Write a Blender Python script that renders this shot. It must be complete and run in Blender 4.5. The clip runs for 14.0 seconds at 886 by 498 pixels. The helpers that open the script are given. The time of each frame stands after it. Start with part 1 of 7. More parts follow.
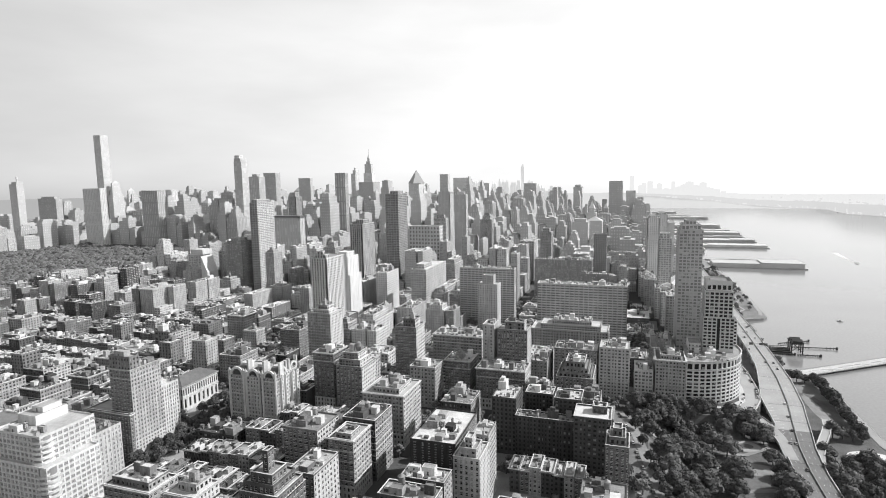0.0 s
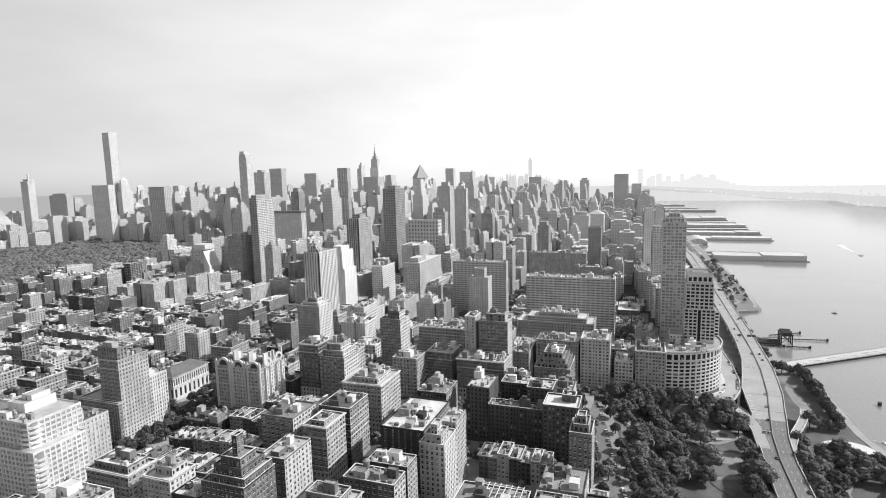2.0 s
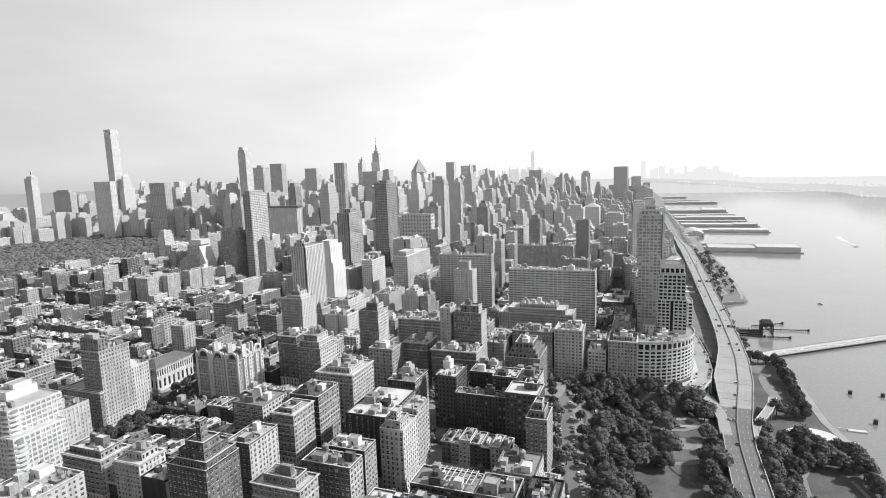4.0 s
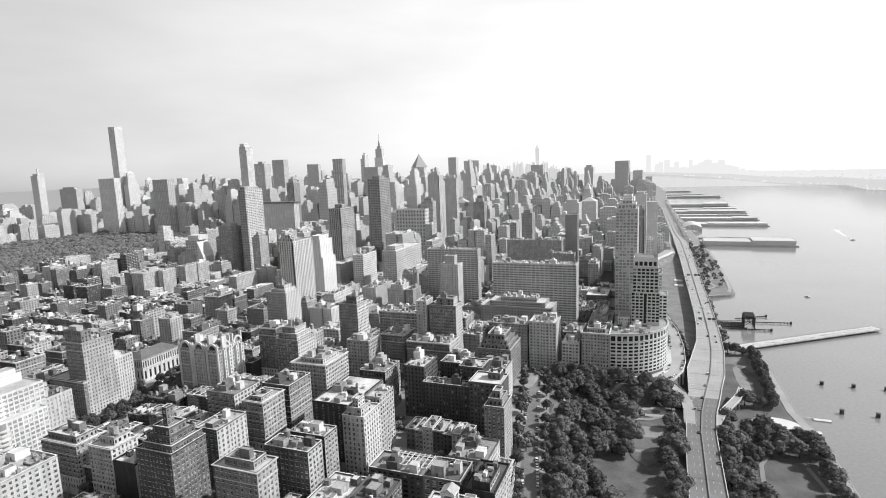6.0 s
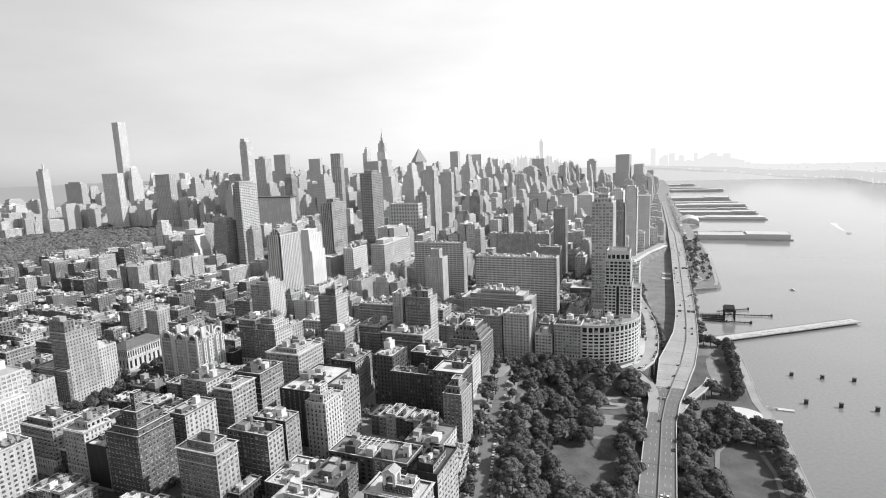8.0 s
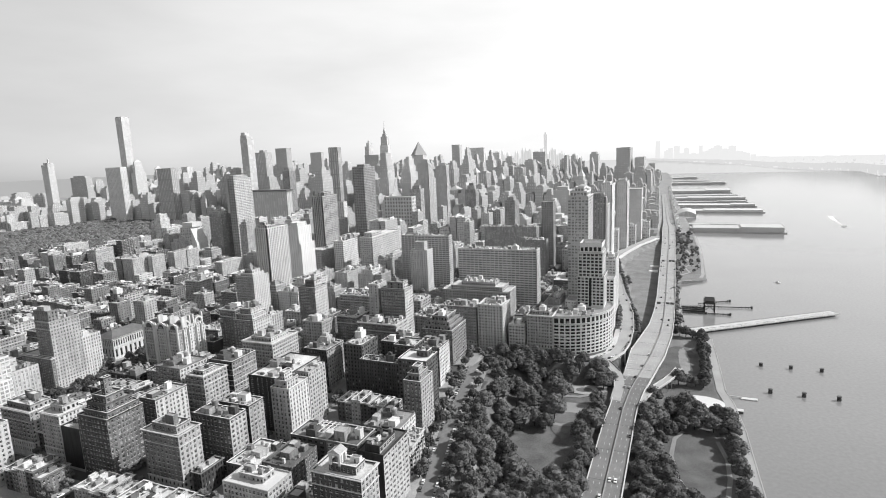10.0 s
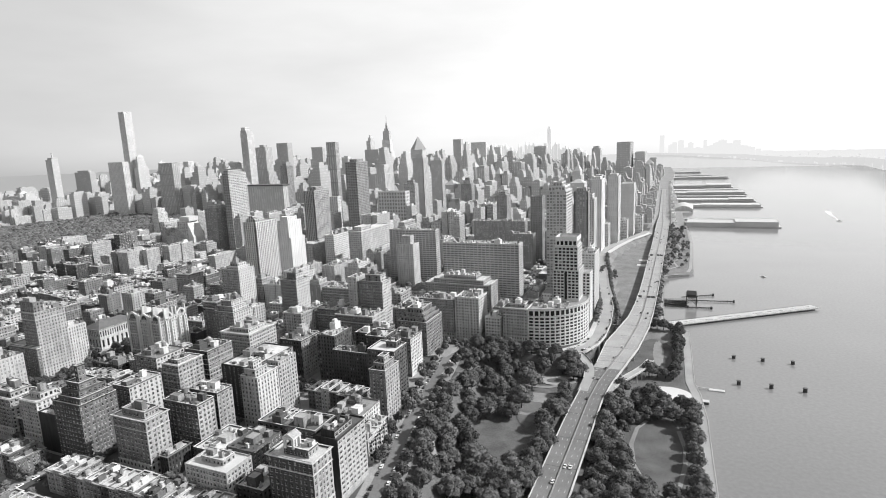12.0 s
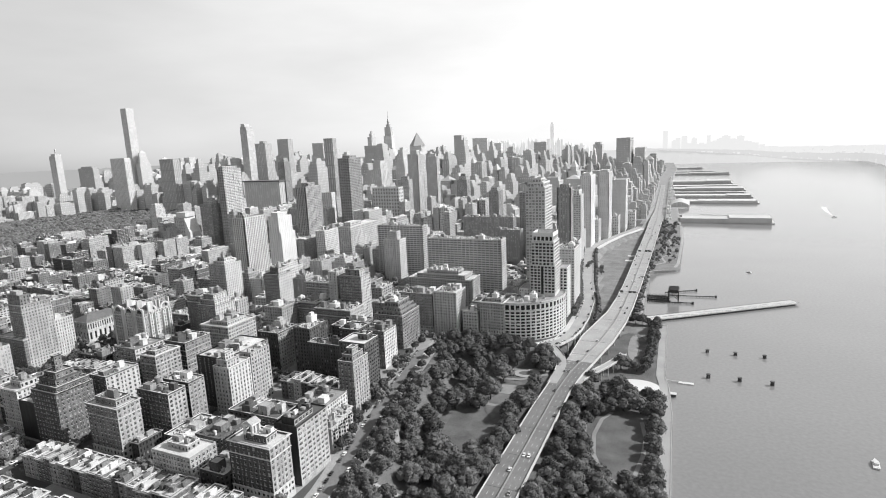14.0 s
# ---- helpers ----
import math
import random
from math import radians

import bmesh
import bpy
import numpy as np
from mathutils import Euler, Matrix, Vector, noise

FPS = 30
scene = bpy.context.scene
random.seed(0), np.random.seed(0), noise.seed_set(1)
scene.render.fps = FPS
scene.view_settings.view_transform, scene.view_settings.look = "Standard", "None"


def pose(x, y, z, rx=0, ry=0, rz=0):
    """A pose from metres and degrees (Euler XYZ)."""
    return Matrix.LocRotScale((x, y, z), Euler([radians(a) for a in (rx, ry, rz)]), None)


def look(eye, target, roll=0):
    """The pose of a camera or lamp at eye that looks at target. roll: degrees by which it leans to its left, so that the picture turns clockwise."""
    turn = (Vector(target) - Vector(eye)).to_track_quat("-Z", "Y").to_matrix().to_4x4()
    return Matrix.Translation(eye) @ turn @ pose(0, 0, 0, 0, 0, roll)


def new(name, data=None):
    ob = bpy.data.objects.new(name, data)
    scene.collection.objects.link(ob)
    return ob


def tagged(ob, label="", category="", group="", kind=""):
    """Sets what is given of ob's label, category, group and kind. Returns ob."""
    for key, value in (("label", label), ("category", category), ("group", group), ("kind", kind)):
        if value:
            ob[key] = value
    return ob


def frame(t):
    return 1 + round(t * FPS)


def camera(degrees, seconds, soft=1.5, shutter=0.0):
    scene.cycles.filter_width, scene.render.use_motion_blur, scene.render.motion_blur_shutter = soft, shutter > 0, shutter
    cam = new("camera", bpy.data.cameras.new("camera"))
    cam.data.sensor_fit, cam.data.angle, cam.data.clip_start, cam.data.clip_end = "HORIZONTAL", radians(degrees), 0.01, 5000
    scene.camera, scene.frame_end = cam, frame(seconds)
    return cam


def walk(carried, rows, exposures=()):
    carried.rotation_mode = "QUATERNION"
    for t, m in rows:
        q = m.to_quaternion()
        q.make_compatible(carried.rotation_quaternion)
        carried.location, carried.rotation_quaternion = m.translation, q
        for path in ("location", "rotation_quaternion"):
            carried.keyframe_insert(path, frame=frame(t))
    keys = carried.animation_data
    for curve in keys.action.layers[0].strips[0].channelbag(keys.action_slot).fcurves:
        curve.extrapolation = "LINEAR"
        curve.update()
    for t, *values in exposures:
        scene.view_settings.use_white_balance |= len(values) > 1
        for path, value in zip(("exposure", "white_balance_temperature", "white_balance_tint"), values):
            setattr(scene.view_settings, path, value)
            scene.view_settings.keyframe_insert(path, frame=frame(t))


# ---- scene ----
cam = camera(76.3, 14.0, soft=1.0)
METRES, EYE, TILT, LEAN, TURN = 220.0, 222.0, 0.0, 0.0, 18.7
ROWS = [
    (0.0, 0.0, 0.0, 0.0, -0.12, -6.95, 0.95),
    (0.5, 0.0289, -0.0109, -0.0004, 0.28, -7.07, 1.03),
    (1.0, 0.0564, -0.0212, 0.0005, 0.58, -7.21, 1.12),
    (1.5, 0.0866, -0.0332, 0.0006, 0.8, -7.37, 1.25),
    (2.0, 0.1161, -0.0448, 0.0009, 0.95, -7.52, 1.37),
    (2.5, 0.1489, -0.0576, 0.0011, 1.1, -7.7, 1.51),
    (3.0, 0.1797, -0.0694, 0.0017, 1.22, -7.86, 1.62),
    (5.5, 0.3494, -0.132, 0.0016, 2.17, -8.48, 2.04),
    (6.0, 0.3833, -0.1447, 0.0014, 2.36, -8.6, 2.11),
    (6.5, 0.4197, -0.1577, 0.0014, 2.56, -8.72, 2.15),
    (7.0, 0.4543, -0.1703, 0.0017, 2.75, -8.86, 2.18),
    (7.5, 0.4924, -0.1832, 0.002, 2.95, -9.02, 2.23),
    (8.0, 0.5269, -0.1944, 0.002, 3.14, -9.18, 2.27),
    (10.5, 0.7113, -0.253, 0.0017, 4.12, -9.99, 2.4),
    (11.0, 0.7448, -0.262, 0.002, 4.29, -10.14, 2.41),
    (11.5, 0.7806, -0.2726, 0.0018, 4.47, -10.26, 2.42),
    (12.0, 0.8133, -0.2813, 0.001, 4.64, -10.36, 2.43),
    (12.5, 0.8481, -0.2916, 0.0012, 4.79, -10.47, 2.46),
    (13.0, 0.8803, -0.3009, 0.0021, 4.94, -10.58, 2.45),
    (13.5, 0.9149, -0.3107, 0.002, 5.11, -10.66, 2.46),
    (14.0, 0.9468, -0.3195, 0.0021, 5.27, -10.76, 2.47),
]
walk(cam, [(t, pose(0, 0, EYE, TILT, LEAN, TURN) @ pose(METRES * x, METRES * y, METRES * z, 90 + pitch, roll, yaw)) for t, x, y, z, yaw, pitch, roll in ROWS])

# ---- light: a hazy bright sky with the sun in the south-west ----
SUN_AZ, SUN_EL = 62.0, 38.0
HAZE_HIGH, HAZE_LOW = 1.2, 7.1
world = bpy.data.worlds.new("world")
scene.world = world
world.use_nodes = True
wn, wl = world.node_tree.nodes, world.node_tree.links
wn.clear()
w_out, w_bg = wn.new("ShaderNodeOutputWorld"), wn.new("ShaderNodeBackground")
w_sky, w_bw = wn.new("ShaderNodeTexSky"), wn.new("ShaderNodeRGBToBW")
w_sky.sky_type, w_sky.sun_disc = "NISHITA", False
w_sky.sun_elevation, w_sky.sun_rotation = radians(SUN_EL), radians(SUN_AZ)
w_sky.air_density, w_sky.dust_density = 1.0, 1.0
w_co, w_map, w_noise = wn.new("ShaderNodeTexCoord"), wn.new("ShaderNodeMapping"), wn.new("ShaderNodeTexNoise")
w_map.inputs["Scale"].default_value = (1.3, 1.3, 5.0)
w_noise.inputs["Scale"].default_value, w_noise.inputs["Detail"].default_value = 1.9, 8.0


def w_math(op, *ins):
    n = wn.new("ShaderNodeMath")
    n.operation = op
    for k, v in enumerate(ins):
        if isinstance(v, (int, float)):
            n.inputs[k].default_value = v
        else:
            wl.new(v, n.inputs[k])
    return n.outputs["Value"]


# summer haze: pale and bright towards the horizon and the sun, thinner overhead, with faint cloud streaks
w_sep, w_dot = wn.new("ShaderNodeSeparateXYZ"), wn.new("ShaderNodeVectorMath")
w_dot.operation = "DOT_PRODUCT"
w_dot.inputs[1].default_value = (math.sin(radians(SUN_AZ)) * math.cos(radians(SUN_EL)), math.cos(radians(SUN_AZ)) * math.cos(radians(SUN_EL)), math.sin(radians(SUN_EL)))
wl.new(w_co.outputs["Generated"], w_map.inputs["Vector"])
wl.new(w_co.outputs["Generated"], w_sep.inputs["Vector"])
wl.new(w_co.outputs["Generated"], w_dot.inputs[0])
wl.new(w_map.outputs["Vector"], w_noise.inputs["Vector"])
w_up = w_math("MAXIMUM", w_sep.outputs["Z"], 0.0)
w_veil = w_math("ADD", HAZE_HIGH, w_math("MULTIPLY", HAZE_LOW, w_math("POWER", w_math("SUBTRACT", 1.0, w_math("MULTIPLY", w_up, w_up)), 2.0)))
w_toward = w_math("MULTIPLY_ADD", w_dot.outputs["Value"], 0.5, 0.5)
w_away = w_math("MULTIPLY", 0.75, w_math("MAXIMUM", 0.0, w_math("SUBTRACT", 0.31, w_toward)))
w_side = w_math("SUBTRACT", w_math("MULTIPLY_ADD", 0.96, w_toward, 0.18), w_away)
w_streak = w_math("MULTIPLY_ADD", w_noise.outputs["Fac"], 0.5, 0.75)
wl.new(w_sky.outputs["Color"], w_bw.inputs["Color"])
w_all = w_math("MULTIPLY_ADD", w_math("MULTIPLY", w_veil, w_side), w_streak, w_math("MULTIPLY", w_bw.outputs["Val"], 0.15))
w_low = w_math("MAXIMUM", 0.86, w_math("MULTIPLY_ADD", w_math("MINIMUM", w_sep.outputs["Z"], 0.0), 4.0, 1.0))
wl.new(w_math("MULTIPLY", w_all, w_low), w_bg.inputs["Color"])
w_bg.inputs["Strength"].default_value = 0.15
wl.new(w_bg.outputs["Background"], w_out.inputs["Surface"])
sun = new("sun", bpy.data.lights.new("sun", "SUN"))
sun.data.energy, sun.data.angle = 5.0, radians(0.6)
sun_from = Vector((math.sin(radians(SUN_AZ)) * math.cos(radians(SUN_EL)), math.cos(radians(SUN_AZ)) * math.cos(radians(SUN_EL)), math.sin(radians(SUN_EL))))
sun.matrix_world = look(sun_from * 500, (0, 0, 0))
scene.view_settings.exposure = 0.0

# ---- materials (the film is black and white, so all are greys) ----
def mat(name, v, rough=0.8, vary=0.25, scale=0.35, per_object=0.0, bump=0.0, fine=4.0, metal=0.0, spec=0.5, streak=0.0, island=0.0):
    """A grey surface with stains at two scales, a tone of its own for each object and a fine relief."""
    m = bpy.data.materials.new(name)
    m.use_nodes = True
    n, l = m.node_tree.nodes, m.node_tree.links
    b = n["Principled BSDF"]
    b.inputs["Roughness"].default_value, b.inputs["Metallic"].default_value = rough, metal
    b.inputs["Specular IOR Level"].default_value = spec
    geo = n.new("ShaderNodeNewGeometry")
    big, small = n.new("ShaderNodeTexNoise"), n.new("ShaderNodeTexNoise")
    big.inputs["Scale"].default_value, big.inputs["Detail"].default_value = scale * 0.15, 5
    small.inputs["Scale"].default_value, small.inputs["Detail"].default_value = fine * 0.3, 3
    add = n.new("ShaderNodeMath"); add.operation = "ADD"
    rng = n.new("ShaderNodeMapRange")
    rng.inputs["From Min"].default_value, rng.inputs["From Max"].default_value = 0.6, 1.4
    rng.inputs["To Min"].default_value, rng.inputs["To Max"].default_value = v * (1 - vary), v * (1 + vary)
    for t in (big, small):
        l.new(geo.outputs["Position"], t.inputs["Vector"])
    l.new(big.outputs["Fac"], add.inputs[0]); l.new(small.outputs["Fac"], add.inputs[1])
    l.new(add.outputs["Value"], rng.inputs["Value"])
    last = rng.outputs["Result"]
    if streak:
        # soot and rain washed down the wall in narrow upright streaks
        mp, tx, mr, mu = n.new("ShaderNodeMapping"), n.new("ShaderNodeTexNoise"), n.new("ShaderNodeMapRange"), n.new("ShaderNodeMath")
        mp.inputs["Scale"].default_value = (0.55, 0.55, 0.045)
        tx.inputs["Scale"].default_value, tx.inputs["Detail"].default_value = 1.0, 4
        mr.inputs["From Min"].default_value, mr.inputs["From Max"].default_value = 0.35, 0.65
        mr.inputs["To Min"].default_value, mr.inputs["To Max"].default_value = 1 - streak, 1 + streak
        mu.operation = "MULTIPLY"
        l.new(geo.outputs["Position"], mp.inputs["Vector"]); l.new(mp.outputs["Vector"], tx.inputs["Vector"])
        l.new(tx.outputs["Fac"], mr.inputs["Value"]); l.new(mr.outputs["Result"], mu.inputs[0]); l.new(last, mu.inputs[1])
        last = mu.outputs["Value"]
    if island:
        mr, mu = n.new("ShaderNodeMapRange"), n.new("ShaderNodeMath")
        mr.inputs["To Min"].default_value, mr.inputs["To Max"].default_value = 1 - island, 1 + island
        mu.operation = "MULTIPLY"
        l.new(geo.outputs["Random Per Island"], mr.inputs["Value"]); l.new(mr.outputs["Result"], mu.inputs[0]); l.new(last, mu.inputs[1])
        last = mu.outputs["Value"]
    if per_object:
        info, mr, mu = n.new("ShaderNodeObjectInfo"), n.new("ShaderNodeMapRange"), n.new("ShaderNodeMath")
        mr.inputs["To Min"].default_value, mr.inputs["To Max"].default_value = 1 - per_object, 1 + per_object
        mu.operation = "MULTIPLY"
        l.new(info.outputs["Random"], mr.inputs["Value"])
        l.new(mr.outputs["Result"], mu.inputs[0]); l.new(last, mu.inputs[1])
        last = mu.outputs["Value"]
    l.new(last, b.inputs["Base Color"])
    if bump:
        bp = n.new("ShaderNodeBump")
        bp.inputs["Strength"].default_value, bp.inputs["Distance"].default_value = bump, 0.3
        l.new(small.outputs["Fac"], bp.inputs["Height"]); l.new(bp.outputs["Normal"], b.inputs["Normal"])
    return m


def glass_mat(name, dark, blind, share, cell=(3.0, 3.0, 3.1), rough=0.12, coat=0.0):
    """Window glass seen from outside: dark rooms, with blinds drawn in a share of the cells."""
    m = mat(name, dark, rough, 0.3, metal=coat)
    n, l = m.node_tree.nodes, m.node_tree.links
    b, geo = n["Principled BSDF"], n.new("ShaderNodeNewGeometry")
    snap, wnz, gt, mix = n.new("ShaderNodeVectorMath"), n.new("ShaderNodeTexWhiteNoise"), n.new("ShaderNodeMath"), n.new("ShaderNodeMix")
    snap.operation = "SNAP"
    snap.inputs[1].default_value = cell
    gt.operation, gt.inputs[1].default_value = "LESS_THAN", share
    mix.data_type = "RGBA"
    l.new(geo.outputs["Position"], snap.inputs[0]); l.new(snap.outputs[0], wnz.inputs["Vector"])
    l.new(wnz.outputs["Value"], gt.inputs[0]); l.new(gt.outputs["Value"], mix.inputs["Factor"])
    mix.inputs["A"].default_value = (dark, dark, dark, 1)
    mix.inputs["B"].default_value = (blind, blind, blind, 1)
    l.new(mix.outputs["Result"], b.inputs["Base Color"])
    return m


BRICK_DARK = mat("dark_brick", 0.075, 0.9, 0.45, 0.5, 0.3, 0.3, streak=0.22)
# a near-black grey for blank side walls
BLACK_WALL = mat("near_black_wall", 0.038, 0.9, 0.35, 0.5, 0.2, 0.2, streak=0.25)
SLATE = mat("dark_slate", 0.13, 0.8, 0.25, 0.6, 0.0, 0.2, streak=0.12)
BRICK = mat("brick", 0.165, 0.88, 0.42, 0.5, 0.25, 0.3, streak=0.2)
# tan near by; on mid-distance walls its paler tone paints in haze
BRICK_TAN = mat("tan_or_hazed_brick", 0.33, 0.88, 0.28, 0.5, 0.2, 0.3, streak=0.16)
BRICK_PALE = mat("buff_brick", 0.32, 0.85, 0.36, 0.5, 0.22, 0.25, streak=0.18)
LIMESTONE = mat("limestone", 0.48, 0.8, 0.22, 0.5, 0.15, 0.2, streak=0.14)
COPING = mat("stone_coping", 0.6, 0.85, 0.3, 0.8, 0.25)
WHITE_BRICK = mat("white_brick", 0.6, 0.75, 0.15, 0.5, 0.08, 0.15, streak=0.1)
CONCRETE = mat("concrete", 0.48, 0.85, 0.2, 0.4, 0.15, 0.2, streak=0.12)
# distance haze is painted into these tower tones; pale near parts share some
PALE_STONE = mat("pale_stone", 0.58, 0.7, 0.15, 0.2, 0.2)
FAR_PANEL = mat("hazed_far_cladding", 0.46, 0.6, 0.12, 0.2, 0.18)
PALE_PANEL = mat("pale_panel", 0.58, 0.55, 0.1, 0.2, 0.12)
TOWER_STONE = mat("hazed_tower_stone", 0.37, 0.6, 0.12, 0.2, 0.18)
TOWER_GREY = mat("hazed_tower_cladding", 0.4, 0.5, 0.12, 0.2, 0.15)
STEEL_DARK = mat("dark_steel", 0.09, 0.5, 0.2, 0.3, 0.2)
SASH = mat("painted_sash", 0.5, 0.6, 0.15, 1.0, 0.2)
GLASS = glass_mat("window_glass", 0.03, 0.28, 0.13)
# on mid-distance windows this lighter grey paints haze into the colour
GLASS_MID = glass_mat("grey_or_hazed_glass", 0.26, 0.5, 0.25)
# tower glass is greyed in its base colour, as if seen through haze
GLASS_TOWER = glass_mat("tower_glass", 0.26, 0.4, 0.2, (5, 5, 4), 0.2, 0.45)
GLASS_FAR = glass_mat("hazed_far_glass", 0.5, 0.62, 0.3, (9, 9, 8), 0.4, 0.35)
STRIP_GLASS = mat("dark_strip_glass", 0.03, 0.1, 0.1)
ROOF_LIGHT = mat("silvered_roof", 0.48, 0.8, 0.35, 0.8, 0.3, 0.2)
ROOF_WHITE = mat("white_coated_roof", 0.62, 0.8, 0.15, 0.8, 0.1)
ROOF_GREY = mat("gravel_roof", 0.3, 0.95, 0.35, 0.8, 0.35, 0.3)
ROOF_TAR = mat("tar_roof", 0.1, 0.9, 0.4, 0.8, 0.3, 0.2)
METAL = mat("galvanised_metal", 0.5, 0.45, 0.2, 1.0, 0.2, 0.0, 4.0, 0.6)
TANK_WOOD = mat("weathered_cedar", 0.2, 0.9, 0.3, 2.0, 0.3)
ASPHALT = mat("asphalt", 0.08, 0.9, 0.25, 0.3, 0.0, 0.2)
DECK_DARK = mat("worn_asphalt_deck", 0.17, 0.88, 0.3, 0.3, 0.0, 0.2)
HIGHWAY = mat("worn_concrete_road", 0.34, 0.85, 0.2, 0.35, 0.0, 0.2)
PAVING = mat("pavement_concrete", 0.3, 0.9, 0.25, 0.5, 0.15, 0.2)
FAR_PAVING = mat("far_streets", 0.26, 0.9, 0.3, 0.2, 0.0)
PALE_PAVING = mat("pale_paving", 0.5, 0.9, 0.2, 0.5, 0.0, 0.2)
LANE_PAINT = mat("worn_lane_paint", 0.5, 0.8, 0.4, 2.0)
PAINT = mat("road_paint", 0.75, 0.7, 0.2, 2.0)
GRASS = mat("grass", 0.12, 0.95, 0.5, 0.5, 0.0, 0.4)
LEAF = mat("foliage", 0.106, 0.8, 0.5, 3.0, 0.3, 0.0, 6.0, spec=0.25)
LEAF_FAR = mat("far_foliage", 0.12, 0.9, 0.5, 1.2, 0.0, 0.6, 1.6, island=0.35)
# a paler grey than the park grass
MEADOW = mat("pale_meadow", 0.2, 0.95, 0.4, 0.4, 0.0, 0.2)
LAWN = mat("mown_lawn", 0.112, 0.95, 0.55, 0.5, 0.0, 0.2)
WORN = mat("worn_turf", 0.155, 0.95, 0.5, 0.8)
DRY = mat("dry_earth", 0.25, 0.95, 0.3, 0.6)
BARK = mat("bark", 0.07, 0.95, 0.3, 3.0, 0.2)
STONE_WALL = mat("granite_wall", 0.25, 0.9, 0.3, 1.0, 0.0, 0.4)
TIMBER = mat("old_timber", 0.08, 0.95, 0.3, 1.0, 0.2)
RUST = mat("rusted_steel", 0.05, 0.85, 0.4, 0.8, 0.1)
RUBBER = mat("rubber", 0.02, 0.9, 0.1)
CAR_PAINTS = [mat("car_paint", v, 0.3, 0.05) for v in (0.03, 0.1, 0.3, 0.7, 0.8)]
CAR_GLASS = mat("car_glass", 0.02, 0.08, 0.1)
WATER = mat("river_water", 0.22, 0.13, 0.14, 0.03, 0.0, 0.1, 1.1)

# ---- geometry helpers ----
class Geo:
    """Collects quads and turns them into one mesh."""
    def __init__(self):
        self.v, self.f = [], []

    def quad(self, a, b, c, d):
        k = len(self.v)
        self.v += [a, b, c, d]
        self.f.append((k, k + 1, k + 2, k + 3))

    def box(self, x0, x1, y0, y1, z0, z1, bottom=False):
        k = len(self.v)
        self.v += [(x, y, z) for z in (z0, z1) for x, y in ((x0, y0), (x1, y0), (x1, y1), (x0, y1))]
        self.f += [(k, k + 1, k + 5, k + 4), (k + 1, k + 2, k + 6, k + 5), (k + 2, k + 3, k + 7, k + 6), (k + 3, k, k + 4, k + 7), (k + 4, k + 5, k + 6, k + 7)]
        if bottom:
            self.f.append((k + 3, k + 2, k + 1, k))

    def rod(self, a, b, r0, r1, n=8, cap=True):
        a, b = Vector(a), Vector(b)
        q = (b - a).to_track_quat("Z", "Y")
        k = len(self.v)
        for p, r in ((a, r0), (b, r1)):
            self.v += [tuple(p + q @ Vector((r * math.cos(6.2832 * i / n), r * math.sin(6.2832 * i / n), 0))) for i in range(n)]
        self.f += [(k + i, k + (i + 1) % n, k + n + (i + 1) % n, k + n + i) for i in range(n)]
        if cap:
            self.f.append(tuple(k + n + i for i in range(n)))
            self.f.append(tuple(k + n - 1 - i for i in range(n)))

    def prism(self, pts, z0, z1):
        n, k = len(pts), len(self.v)
        self.v += [(x, y, z0) for x, y in pts] + [(x, y, z1) for x, y in pts]
        self.f += [(k + i, k + (i + 1) % n, k + n + (i + 1) % n, k + n + i) for i in range(n)]
        self.f.append(tuple(k + n + i for i in range(n)))

    def data(self, name, material):
        me = bpy.data.meshes.new(name)
        me.from_pydata(self.v, [], self.f)
        me.materials.append(material)
        me.update()
        return me


def joined(name, parts):
    """One mesh out of several (material, geo)."""
    me = bpy.data.meshes.new(name)
    v, f, mi = [], [], []
    for k, (m, g) in enumerate(parts.items()):
        n = len(v)
        v += g.v
        f += [tuple(i + n for i in q) for q in g.f]
        mi += [k] * len(g.f)
        me.materials.append(m)
    me.from_pydata(v, [], f)
    me.polygons.foreach_set("material_index", mi)
    me.update()
    return me


def part(name, geo, material, parent, label=""):
    """One mesh object from geo under a thing or a part."""
    ob = new(name, geo if isinstance(geo, bpy.types.Mesh) else geo.data(name, material))
    ob.parent = parent
    return tagged(ob, label)


def lerp_at(x, *pts):
    if x <= pts[0][0]:
        return pts[0][1]
    for (a, u), (b, w) in zip(pts, pts[1:]):
        if x <= b:
            return u + (w - u) * (x - a) / (b - a)
    return pts[-1][1]


# ---- ground ----
def plateau(y):
    return lerp_at(y, (440, 32), (520, 22), (750, 20), (1400, 14), (2600, 8))


def edge(y):
    """West edge of the built-up plateau."""
    return lerp_at(y, (60, 75), (230, 50), (300, 34), (352, 22), (420, 10), (470, 0), (480, 14), (494, 80), (508, 94), (540, 100), (640, 101), (690, 98), (848, 80), (960, 62), (1042, 55), (1110, 65.5), (1200, 84), (1250, 103), (1290, 114), (1322, 116), (1500, 104), (2000, 84), (2600, 64), (3600, 50))


def shore(y):
    return lerp_at(y, (0, 222), (340, 213), (405, 210.8), (450, 209.5), (497, 205), (520, 200.5), (600, 198), (674, 195), (690, 168), (800, 163), (936, 157), (964, 200.5), (1225, 200), (1440, 190), (2186, 150), (2830, 116), (3684, 112), (5000, 20))


def ground_z(x, y):
    e, p = edge(y), plateau(y)
    if x <= e:
        return p
    s = min(1.0, (x - e) / (30.0 if y < 505 else lerp_at(y, (700, 6.0), (800, 14.0))))
    low = 13.0 if y < 490 else 7.0
    z = p + (min(low, p) - p) * s * s * (3 - 2 * s)
    s2 = min(1.0, max(0.0, (x - 118) / 30.0))
    return z + (4.0 - z) * s2


